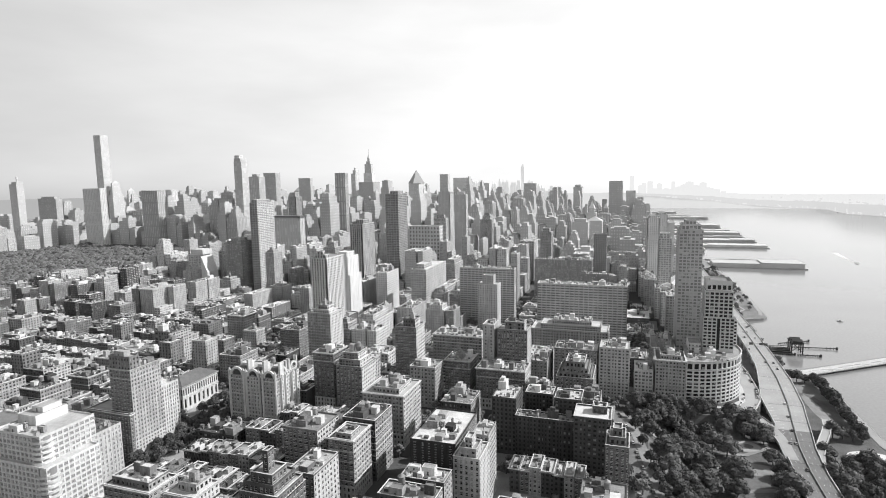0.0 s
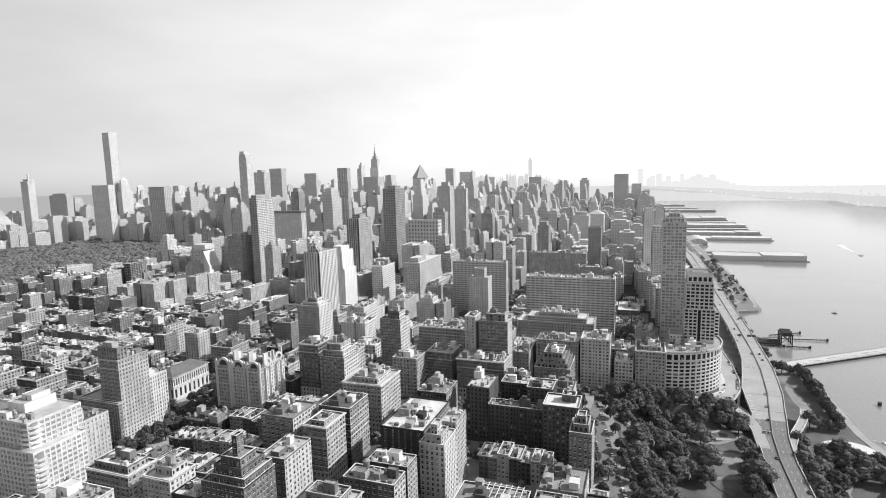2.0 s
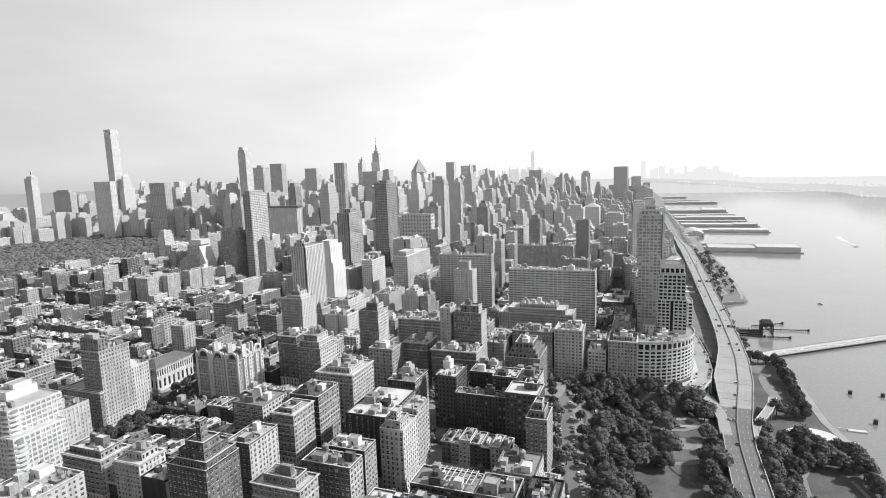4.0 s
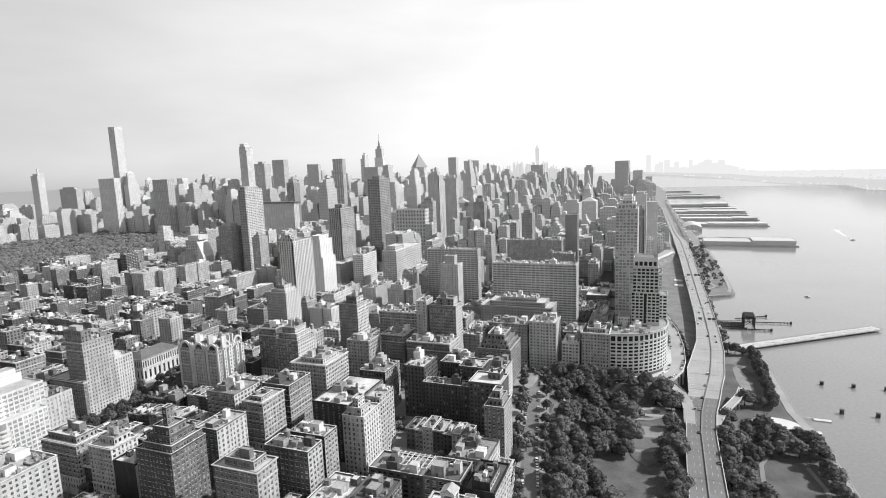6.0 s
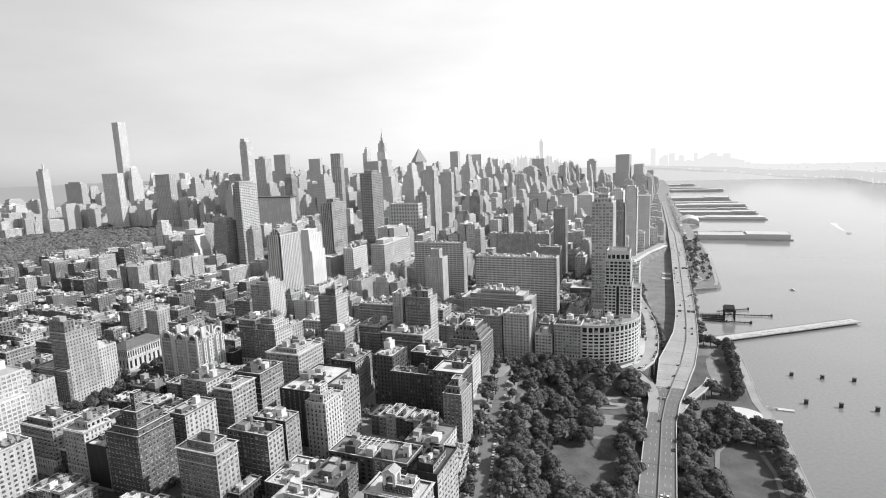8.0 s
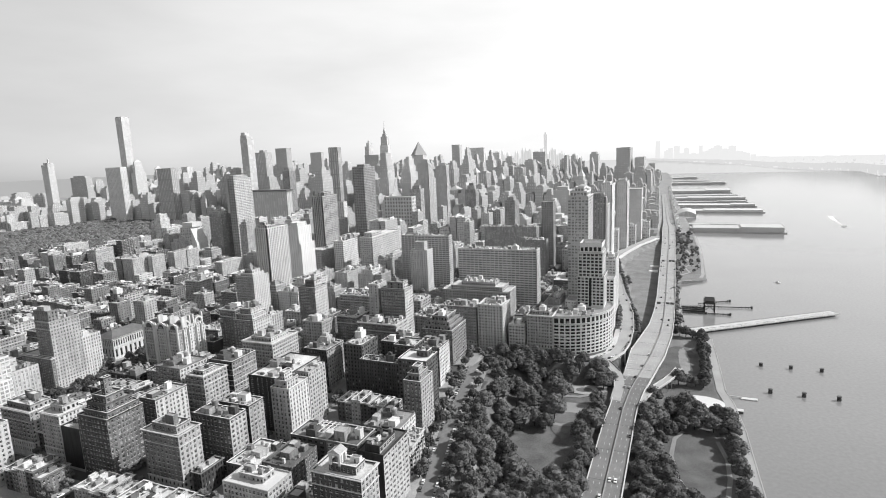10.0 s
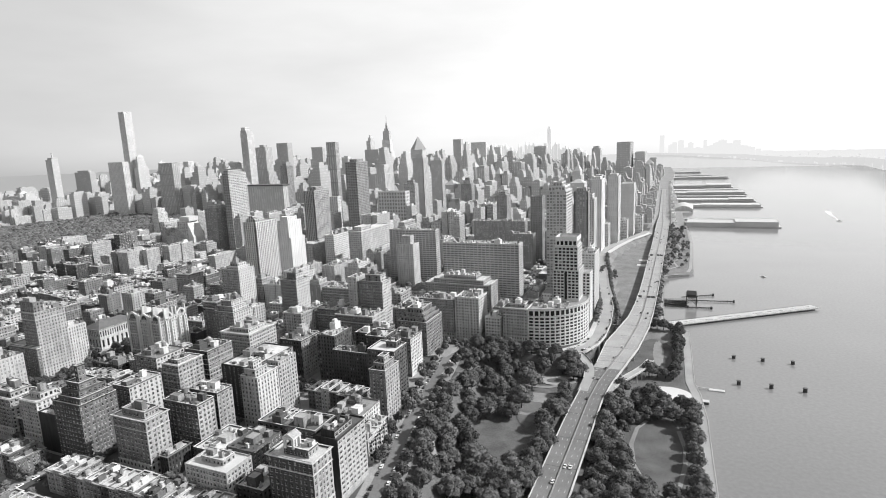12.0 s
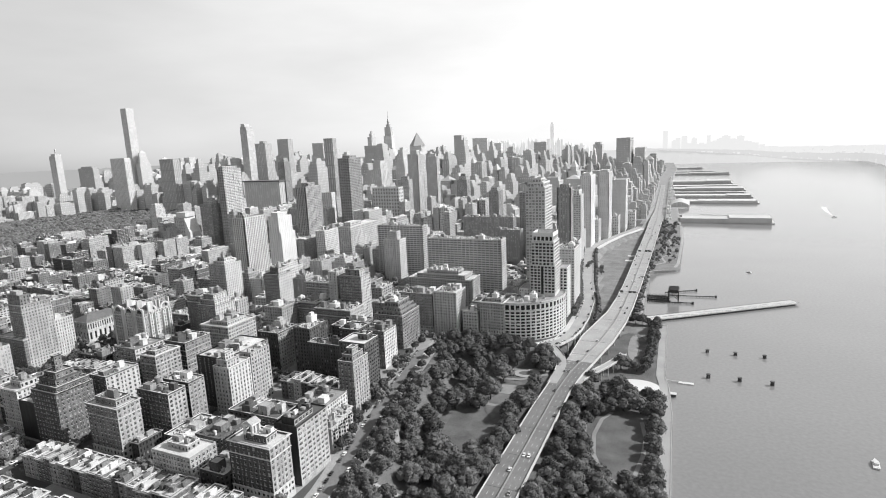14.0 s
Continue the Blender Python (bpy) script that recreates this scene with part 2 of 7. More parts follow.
gx = [-4700, -4000, -3200, -2600, -2200, -1800, -1400, -1000, -800, -600, -400, -300, -200, -150, -100, -60, -40, -20] + list(range(-10, 160, 8))
gy = [-700, -300, -100] + list(range(0, 760, 12)) + list(range(760, 1500, 10)) + [1500, 1600, 1800, 2000, 2300, 2600, 3000, 3600, 4200, 4700]
gv, gf, gi = [], [], []
for y in gy:
    s = shore(y)
    q = min(150, s - 12)
    row = [min(x, q - (154 - x) * 0.02) if x > 60 else x for x in gx] + [q + (s - q) * k / 5 for k in (1, 2, 3, 4, 5)]
    gv += [(x, y, ground_z(x, y) if x < s - 1 else 3.2) for x in row] + [(s + 0.3, y, -2.0)]
W = len(gx) + 6
for j in range(len(gy) - 1):
    for i in range(W - 1):
        k = j * W + i
        gf.append((k, k + 1, k + W + 1, k + W))
        xm, ym = gv[k][0] + 1, (gy[j] + gy[j + 1]) / 2
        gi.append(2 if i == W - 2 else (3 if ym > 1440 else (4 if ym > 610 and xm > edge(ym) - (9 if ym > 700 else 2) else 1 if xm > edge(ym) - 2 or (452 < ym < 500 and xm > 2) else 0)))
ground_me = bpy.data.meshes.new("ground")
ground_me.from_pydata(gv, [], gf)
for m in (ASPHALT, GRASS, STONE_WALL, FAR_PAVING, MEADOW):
    ground_me.materials.append(m)
ground_me.polygons.foreach_set("material_index", gi)
ground_me.update()
tagged(new("ground", ground_me), "city ground falling through park slopes to the river", "ground", kind="structure")
wg = Geo()
wg.quad((60, -900, 0), (4900, -900, 0), (4900, 5300, 0), (60, 5300, 0))
tagged(new("water", wg.data("water", WATER)), "wide calm river with faint ripples", "river", kind="structure")

# ---- buildings ----
def facade(g, x0, y0, x1, y1, z0, z1, bay, floor, pier, span, deep, base=0.0, lean=False):
    """A wall of upright piers and level spandrels over set-back glass, from (x0, y0) to (x1, y1), outside to the right."""
    dx, dy = x1 - x0, y1 - y0
    w = math.hypot(dx, dy)
    ux, uy = dx / w, dy / w
    nx, ny = uy, -ux
    n = max(1, round(w / bay))
    step, pw = w / n, pier * w / n
    def at(a, d, z):
        return (x0 + ux * a + nx * d, y0 + uy * a + ny * d, z)
    zt = z1
    for i in range(n + 1):
        a, b = max(0, i * step - pw / 2), min(w, i * step + pw / 2)
        g.quad(at(a, 0, z0), at(b, 0, z0), at(b, 0, zt), at(a, 0, zt))
        g.quad(at(b, 0, z0), at(b, -deep, z0), at(b, -deep, zt), at(b, 0, zt))
        g.quad(at(a, -deep, z0), at(a, 0, z0), at(a, 0, zt), at(a, -deep, zt))
    m = max(1, round((z1 - z0 - base) / floor))
    fh = (z1 - z0 - base) / m
    d = -0.04
    for j in range(m + 1):
        a = z0 + base + j * fh - (0 if j == 0 else span * fh * 0.55)
        b = min(z1, z0 + base + j * fh + span * fh * 0.45)
        if j == 0:
            a = z0 + base * 0.6
        g.quad(at(0, d, a), at(w, d, a), at(w, d, b), at(0, d, b))
        g.quad(at(0, d, b), at(w, d, b), at(w, -deep, b), at(0, -deep, b))
        if not lean:
            g.quad(at(0, -deep, a), at(w, -deep, a), at(w, d, a), at(0, d, a))


RHYTHMS = ((1.0,), (1.25, 0.75), (1.0, 0.7, 1.0), (1.3, 0.85, 0.85), (1.0, 1.0, 0.6), (0.8, 1.2, 1.2, 0.8))


def punched(g, x0, y0, x1, y1, z0, z1, bay, floor, pier, span, deep, base=0.0, rhythm=(1.0,)):
    """A solid wall with window openings cut into it and their reveals. Returns the openings: middle, width, height."""
    dx, dy = x1 - x0, y1 - y0
    w = math.hypot(dx, dy)
    ux, uy = dx / w, dy / w
    nx, ny = uy, -ux
    n = max(1, round(w / bay))
    m = max(1, round((z1 - z0 - base) / floor))
    fh = (z1 - z0 - base) / m
    us, zs = [0.0], [z0]
    shares = [rhythm[min(i, n - 1 - i) % len(rhythm)] for i in range(n)]
    unit, u = w / sum(shares), 0.0
    for q in shares:
        us += [u + q * unit * pier / 2, u + q * unit * (1 - pier / 2)]
        u += q * unit
    for j in range(m):
        zs += [z0 + base + (j + span * 0.5) * fh, z0 + base + (j + 1 - span * 0.5) * fh]
    us.append(w)
    zs.append(z1)
    k, nu = len(g.v), len(us)
    g.v += [(x0 + ux * u, y0 + uy * u, z) for z in zs for u in us]
    out = []
    for j in range(len(zs) - 1):
        for i in range(nu - 1):
            a = k + j * nu + i
            q = (a, a + 1, a + 1 + nu, a + nu)
            if i % 2 == 0 or j % 2 == 0:
                g.f.append(q)
                continue
            b = len(g.v)
            for c in q:
                px, py, pz = g.v[c]
                g.v.append((px - nx * deep, py - ny * deep, pz))
            g.f += [(q[e], q[(e + 1) % 4], b + (e + 1) % 4, b + e) for e in range(4)]
            um, zm = (us[i] + us[i + 1]) / 2, (zs[j] + zs[j + 1]) / 2
            out.append((x0 + ux * um, y0 + uy * um, zm, us[i + 1] - us[i], zs[j + 1] - zs[j], nx, ny))
    return out


STYLES = {
    "masonry": (2.75, 3.05, 0.52, 0.44, 0.35),
    "wide": (3.6, 3.05, 0.42, 0.45, 0.35),
    "blank": (4.6, 3.05, 0.74, 0.5, 0.3),
    "white_grid": (3.3, 3.05, 0.28, 0.4, 0.4),
    "tower_grid": (3.7, 3.3, 0.27, 0.36, 0.5),
    "hotel": (2.6, 3.0, 0.56, 0.46, 0.3),
    "grid": (3.9, 3.3, 0.3, 0.4, 0.5),
    "ribs": (3.4, 3.1, 0.5, 0.25, 0.9),
    "bands": (5.5, 3.1, 0.18, 0.5, 0.7),
    "curtain": (4.0, 4.0, 0.16, 0.2, 0.2),
    "far": (6.5, 8.0, 0.5, 0.45, 0.3),
    "far_fine": (4.2, 4.6, 0.5, 0.45, 0.3),
    "far_ribs": (7.0, 40.0, 0.5, 0.1, 0.6),
}


PUNCHED = ("masonry", "wide", "blank", "grid", "white_grid", "hotel", "tower_grid")
WINDOW_MESHES = {}


def add_windows(parent, openings, deep):
    """A sash window of its own in each opening."""
    for x, y, z, w, h, nx, ny in openings:
        key = (round(w, 1), round(h, 1))
        if key not in WINDOW_MESHES:
            fr, gl = Geo(), Geo()
            for a in ((-w / 2, -w / 2 + 0.09, -h / 2, h / 2), (w / 2 - 0.09, w / 2, -h / 2, h / 2), (-w / 2 + 0.09, w / 2 - 0.09, -0.05, 0.05), (-w / 2 + 0.09, w / 2 - 0.09, h / 2 - 0.09, h / 2)):
                fr.box(a[0], a[1], -0.06, 0.0, a[2], a[3])
            fr.box(-w / 2 - 0.12, w / 2 + 0.12, -0.34, 0.02, -h / 2 - 0.12, -h / 2 + 0.02)
            gl.quad((-w / 2 + 0.09, -0.02, -h / 2), (w / 2 - 0.09, -0.02, -h / 2), (w / 2 - 0.09, -0.02, h / 2), (-w / 2 + 0.09, -0.02, h / 2))
            WINDOW_MESHES[key] = joined("window", {SASH: fr, GLASS: gl})
        ob = part("window", WINDOW_MESHES[key], SASH, parent)
        ob.matrix_basis = Matrix.Translation((x - nx * (deep - 0.05), y - ny * (deep - 0.05), z)) @ Matrix.Rotation(math.atan2(nx, -ny), 4, "Z")


def tier(parent, x0, x1, y0, y1, z0, z1, style, wall, glass, roof, sides="NWSE", base=0.0, parapet=1.0, fill=None, sashes="", front=None):
    bay, floor, pier, span, deep = STYLES[style]
    own = random.Random(int(x0 * 7 + y0 * 13))
    rhythm = (1.0,)
    if style in ("masonry", "wide", "blank"):
        bay, pier, span = bay * own.uniform(0.88, 1.2), pier + own.uniform(-0.07, 0.07), span + own.uniform(-0.06, 0.05)
        rhythm = own.choice(RHYTHMS)
    g = Geo() if fill is None else fill.setdefault(wall, Geo())
    ends = {"N": (x0, y0, x1, y0), "W": (x1, y0, x1, y1), "S": (x1, y1, x0, y1), "E": (x0, y1, x0, y0)}
    holes, trims, face = [], [], g
    for s, (ax, ay, bx, by) in ends.items():
        g = face
        # the west face's paler front paints sunlight as well as face stone
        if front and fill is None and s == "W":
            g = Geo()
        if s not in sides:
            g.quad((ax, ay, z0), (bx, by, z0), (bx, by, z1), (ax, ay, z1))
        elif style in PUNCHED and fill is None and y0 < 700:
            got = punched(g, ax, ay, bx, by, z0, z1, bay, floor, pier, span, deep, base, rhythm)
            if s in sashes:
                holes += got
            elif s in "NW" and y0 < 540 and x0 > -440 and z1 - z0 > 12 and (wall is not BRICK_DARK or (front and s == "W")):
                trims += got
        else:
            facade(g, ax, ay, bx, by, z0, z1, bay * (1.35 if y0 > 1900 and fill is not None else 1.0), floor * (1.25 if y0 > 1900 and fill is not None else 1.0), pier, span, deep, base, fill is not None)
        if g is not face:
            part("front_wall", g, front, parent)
    g = face
    t = 0.35
    if parapet:
        o, i = ((x0, y0), (x1, y0), (x1, y1), (x0, y1)), ((x0 + t, y0 + t), (x1 - t, y0 + t), (x1 - t, y1 - t), (x0 + t, y1 - t))
        k = len(g.v)
        for z in (z1, z1 + parapet):
            g.v += [(*p, z) for p in o + i]
        for e in range(4):
            f = (e + 1) % 4
            g.f += [(k + e, k + f, k + 8 + f, k + 8 + e), (k + 8 + e, k + 8 + f, k + 12 + f, k + 12 + e), (k + 4 + f, k + 4 + e, k + 12 + e, k + 12 + f)]
    cap = None
    if parapet and y0 < 950 and (wall in (BRICK_DARK, BRICK, BRICK_TAN, BRICK_PALE, CONCRETE) or fill is not None) and own.random() < 0.75:
        cap = Geo() if fill is None else fill.setdefault(COPING, Geo())
        zc, e = z1 + parapet, 0.12
        for q in ((x0 - e, x1 + e, y0 - e, y0 + t + e), (x0 - e, x1 + e, y1 - t - e, y1 + e), (x0 - e, x0 + t + e, y0 + t + e, y1 - t - e), (x1 - t - e, x1 + e, y0 + t + e, y1 - t - e)):
            cap.box(*q, zc + 0.004, zc + 0.2)
    c = Geo() if fill is None else fill.setdefault(glass, Geo())
    c.box(x0 + deep, x1 - deep, y0 + deep, y1 - deep, z0, z1 - 0.3)
    r = Geo() if fill is None else fill.setdefault(roof, Geo())
    r.box(x0 + t, x1 - t, y0 + t, y1 - t, z1 - 0.3, z1 + 0.05)
    if fill is None:
        part("wall", joined("wall", {wall: g, COPING: cap} if cap else {wall: g}), wall, parent)
        part("glazing", c, glass, parent)
        part("roof", r, roof, parent)
        if holes:
            add_windows(parent, holes, deep)
        if trims:
            sill = Geo()
            for x, y, z, w, h, nx, ny in trims:
                ux, uy = -ny, nx
                def at(u, d, v):
                    return (x + ux * u + nx * d, y + uy * u + ny * d, z + v)
                a, b = -w / 2 - 0.12, w / 2 + 0.12
                for o, lo, hi in ((0.16, -h / 2 - 0.2, -h / 2), (0.05, h / 2, h / 2 + 0.22)):
                    sill.quad(at(a, o, lo), at(b, o, lo), at(b, o, hi), at(a, o, hi))
                sill.quad(at(a, 0.16, -h / 2), at(b, 0.16, -h / 2), at(b, 0.0, -h / 2), at(a, 0.0, -h / 2))
                sill.quad(at(a + 0.12, 0.06 - deep, -0.08), at(b - 0.12, 0.06 - deep, -0.08), at(b - 0.12, 0.06 - deep, 0.08), at(a + 0.12, 0.06 - deep, 0.08))
            tagged(part("window_trim", sill, SASH, parent), kind="stuff")


def cornice(parent, x0, x1, y0, y1, z, material, out=0.9, tall=1.1):
    """A moulded ring round the top of a wall."""
    g = Geo()
    prof = ((0.02, 0), (out * 0.4, tall * 0.35), (out * 0.5, tall * 0.6), (out, tall * 0.75), (out, tall), (0.02, tall + 0.05))
    for o, h in prof:
        g.v += [(x0 - o, y0 - o, z + h), (x1 + o, y0 - o, z + h), (x1 + o, y1 + o, z + h), (x0 - o, y1 + o, z + h)]
    g.f += [(4 * i + e, 4 * i + (e + 1) % 4, 4 * i + 4 + (e + 1) % 4, 4 * i + 4 + e) for i in range(len(prof) - 1) for e in range(4)]
    part("cornice", g, material, parent)


def water_tank(parent, x, y, z, r=1.9):
    legs = Geo()
    for sx in (-1, 1):
        for sy in (-1, 1):
            legs.rod((x + sx * r * 0.65, y + sy * r * 0.65, z), (x + sx * r * 0.65, y + sy * r * 0.65, z + 2.6), 0.12, 0.12, 6)
    legs.box(x - r * 0.9, x + r * 0.9, y - r * 0.9, y + r * 0.9, z + 2.4, z + 2.65, True)
    t = Geo(); t.rod((x, y, z + 2.65), (x, y, z + 6.2), r, r * 0.95, 14)
    barrel = part("water_tank", t, TANK_WOOD, parent, "round wooden rooftop water tank")
    c = Geo(); c.rod((x, y, z + 6.2), (x, y, z + 7.6), r * 1.06, 0.1, 14)
    part("tank_roof", c, ROOF_GREY, barrel)
    part("tank_stand", legs, RUST, barrel)


def bulkhead(parent, x0, x1, y0, y1, z, h, material, roof):
    g = Geo()
    g.box(x0, x1, y0, y1, z, z + h)
    for a in ((x0, x1, y0, y0 + 0.25), (x0, x1, y1 - 0.25, y1), (x0, x0 + 0.25, y0 + 0.25, y1 - 0.25), (x1 - 0.25, x1, y0 + 0.25, y1 - 0.25)):
        g.box(*a, z + h, z + h + 0.4)
    hut = part("bulkhead", g, material, parent)
    if x1 - x0 < 2.9:
        return
    r = Geo(); r.box(x0 + 0.3, x1 - 0.3, y0 + 0.3, y1 - 0.3, z + h, z + h + 0.06)
    part("bulkhead_roof", r, roof, hut)
    d = Geo(); d.box(x0 + (x1 - x0) * 0.4, x0 + (x1 - x0) * 0.4 + 1.0, y0 - 0.06, y0 - 0.01, z, z + 2.1)
    part("roof_door", d, STEEL_DARK, hut, "dark steel roof door")


def fitting(own, x, y, z, s, x1, y1):
    """One thing that stands on a flat roof: its kind, shape and surface."""
    g, k = Geo(), own.random()
    if k < 0.28:
        g.box(x - s, x + s, y - s * 0.7, y + s * 0.7, z + 0.3, z + 0.3 + s, True)
        for q in (-0.7, 0.7):
            g.box(x + q * s - 0.08, x + q * s + 0.08, y - s * 0.7, y + s * 0.7, z, z + 0.3)
        return "air_conditioner", g, own.choice((METAL, METAL, WHITE_BRICK, STEEL_DARK))
    if k < 0.42:
        g.rod((x, y, z), (x, y, z + 1.1), 0.2, 0.2, 7)
        g.rod((x, y, z + 1.1), (x, y, z + 1.5), 0.45, 0.1, 7)
        return "roof_vent", g, own.choice((METAL, STEEL_DARK))
    if k < 0.58:
        g.box(x - s, x + s, y - 0.9, y + 0.9, z, z + 0.4)
        g.v += [(x - s + 0.1, y, z + 0.95), (x + s - 0.1, y, z + 0.95)]
        g.f += [(4, 5, 9, 8), (6, 7, 8, 9), (5, 6, 9), (7, 4, 8)]
        return "skylight", g, own.choice((METAL, STEEL_DARK, STEEL_DARK))
    if k < 0.72:
        g.box(x - 0.5, x + 0.5, y - 1.0, y + 1.0, z, z + own.uniform(1.8, 3.2))
        g.rod((x, y, z + 1), (x, y, z + 3.6), 0.2, 0.2, 6)
        return "chimney", g, own.choice((BRICK, BRICK_PALE, BRICK_TAN))
    if k < 0.8:
        g.box(x - s * 1.2, x + s * 1.2, y - s, y + s, z, z + 0.25)
        return "roof_patch", g, own.choice((ROOF_WHITE, ROOF_TAR, ROOF_LIGHT))
    if k < 0.89:
        u, v = min(own.uniform(3, 7), x1 - x - 0.6), min(own.uniform(2, 6), y1 - y - 0.6)
        if u > 1 and v > 1:
            g.box(x, x + u, y, y + 0.7, z + 0.35, z + 1.0)
            g.box(x + u - 0.7, x + u, y + 0.7, y + v, z + 0.35, z + 1.0)
            g.box(x - 0.2, x + 0.8, y - 0.2, y + 0.9, z, z + 1.4)
            return "roof_duct", g, own.choice((METAL, STEEL_DARK))
    g.box(x - s * 1.3, x + s * 1.3, y - s, y + s, z, z + own.uniform(1.8, 2.8))
    g.box(x - s * 1.45, x + s * 1.45, y - s * 1.15, y + s * 1.15, z + 2.81, z + 2.95, True)
    return "roof_hut", g, own.choice((WHITE_BRICK, BRICK_PALE, BRICK))


def roof_clutter(parent, rng, x0, x1, y0, y1, z, wall, count, plain=False):
    """Stair and lift huts, tanks, vents, skylights and ducts on a flat roof."""
    w, d = x1 - x0, y1 - y0
    if w < 4 or d < 5:
        return
    used = []

    def spot(sx, sy):
        for _ in range(12):
            x, y = x0 + sx + rng.random() * max(0.1, w - 2 * sx), y0 + sy + rng.random() * max(0.1, d - 2 * sy)
            if all(abs(x - a) > sx + p + 0.2 or abs(y - b) > sy + q + 0.2 for a, b, p, q in used):
                used.append((x, y, sx, sy))
                return x, y
        return None

    bw, bd = min(3.5, w * 0.18), min(4, d * 0.18)
    for k in range(1 if (plain and w * d < 350) or count < 3 else 2 + (w * d > 420) + (w * d > 700)):
        p = spot(bw, bd)
        if p is None:
            continue
        f = (1.0 if k == 0 and w > 9 else rng.uniform(0.5, 0.75)) if w > 7 else 0.8
        h = rng.uniform(2.6, 5.6) if w > 9 else rng.uniform(1.8, 2.8)
        skin = rng.choice((wall, wall, BRICK_PALE, WHITE_BRICK))
        if y0 < 260 and not plain:
            bulkhead(parent, p[0] - bw * f, p[0] + bw * f, p[1] - bd * f, p[1] + bd * f, z, h, skin, rng.choice((ROOF_LIGHT, ROOF_GREY)))
            continue
        g = Geo()
        g.box(p[0] - bw * f, p[0] + bw * f, p[1] - bd * f, p[1] + bd * f, z, z + h)
        g.box(p[0] - bw * f - 0.15, p[0] + bw * f + 0.15, p[1] - bd * f - 0.15, p[1] + bd * f + 0.15, z + h, z + h + 0.3, True)
        if k == 0 and w > 9:
            g.box(p[0] - bw * 0.5, p[0] + bw * 0.4, p[1] - bd * 0.5, p[1] + bd * 0.6, z + h + 0.3, z + h + rng.uniform(1.2, 2.8))
        part("bulkhead", g, skin, parent)
    near = y0 < 300 and x0 > -300 and not plain
    total = int(count * 1.7) if near else max(2, int(w * d / 22))
    loose = {}
    for i in range(total):
        s = rng.uniform(0.6, 1.4)
        p = spot(s + 0.2, s + 0.2)
        if p is None:
            continue
        kind, g, skin = fitting(rng, *p, z, s, x1, y1)
        if near:
            part(kind, g, skin, parent)
            continue
        q = loose.setdefault(skin, Geo())
        n = len(q.v)
        q.v += g.v
        q.f += [tuple(c + n for c in f) for f in g.f]
    if loose:
        tagged(part("roof_fitting", joined("roof_fitting", loose), None, parent, "vents, huts, chimneys and air conditioners on the roof"), kind="stuff")


TAKEN = []


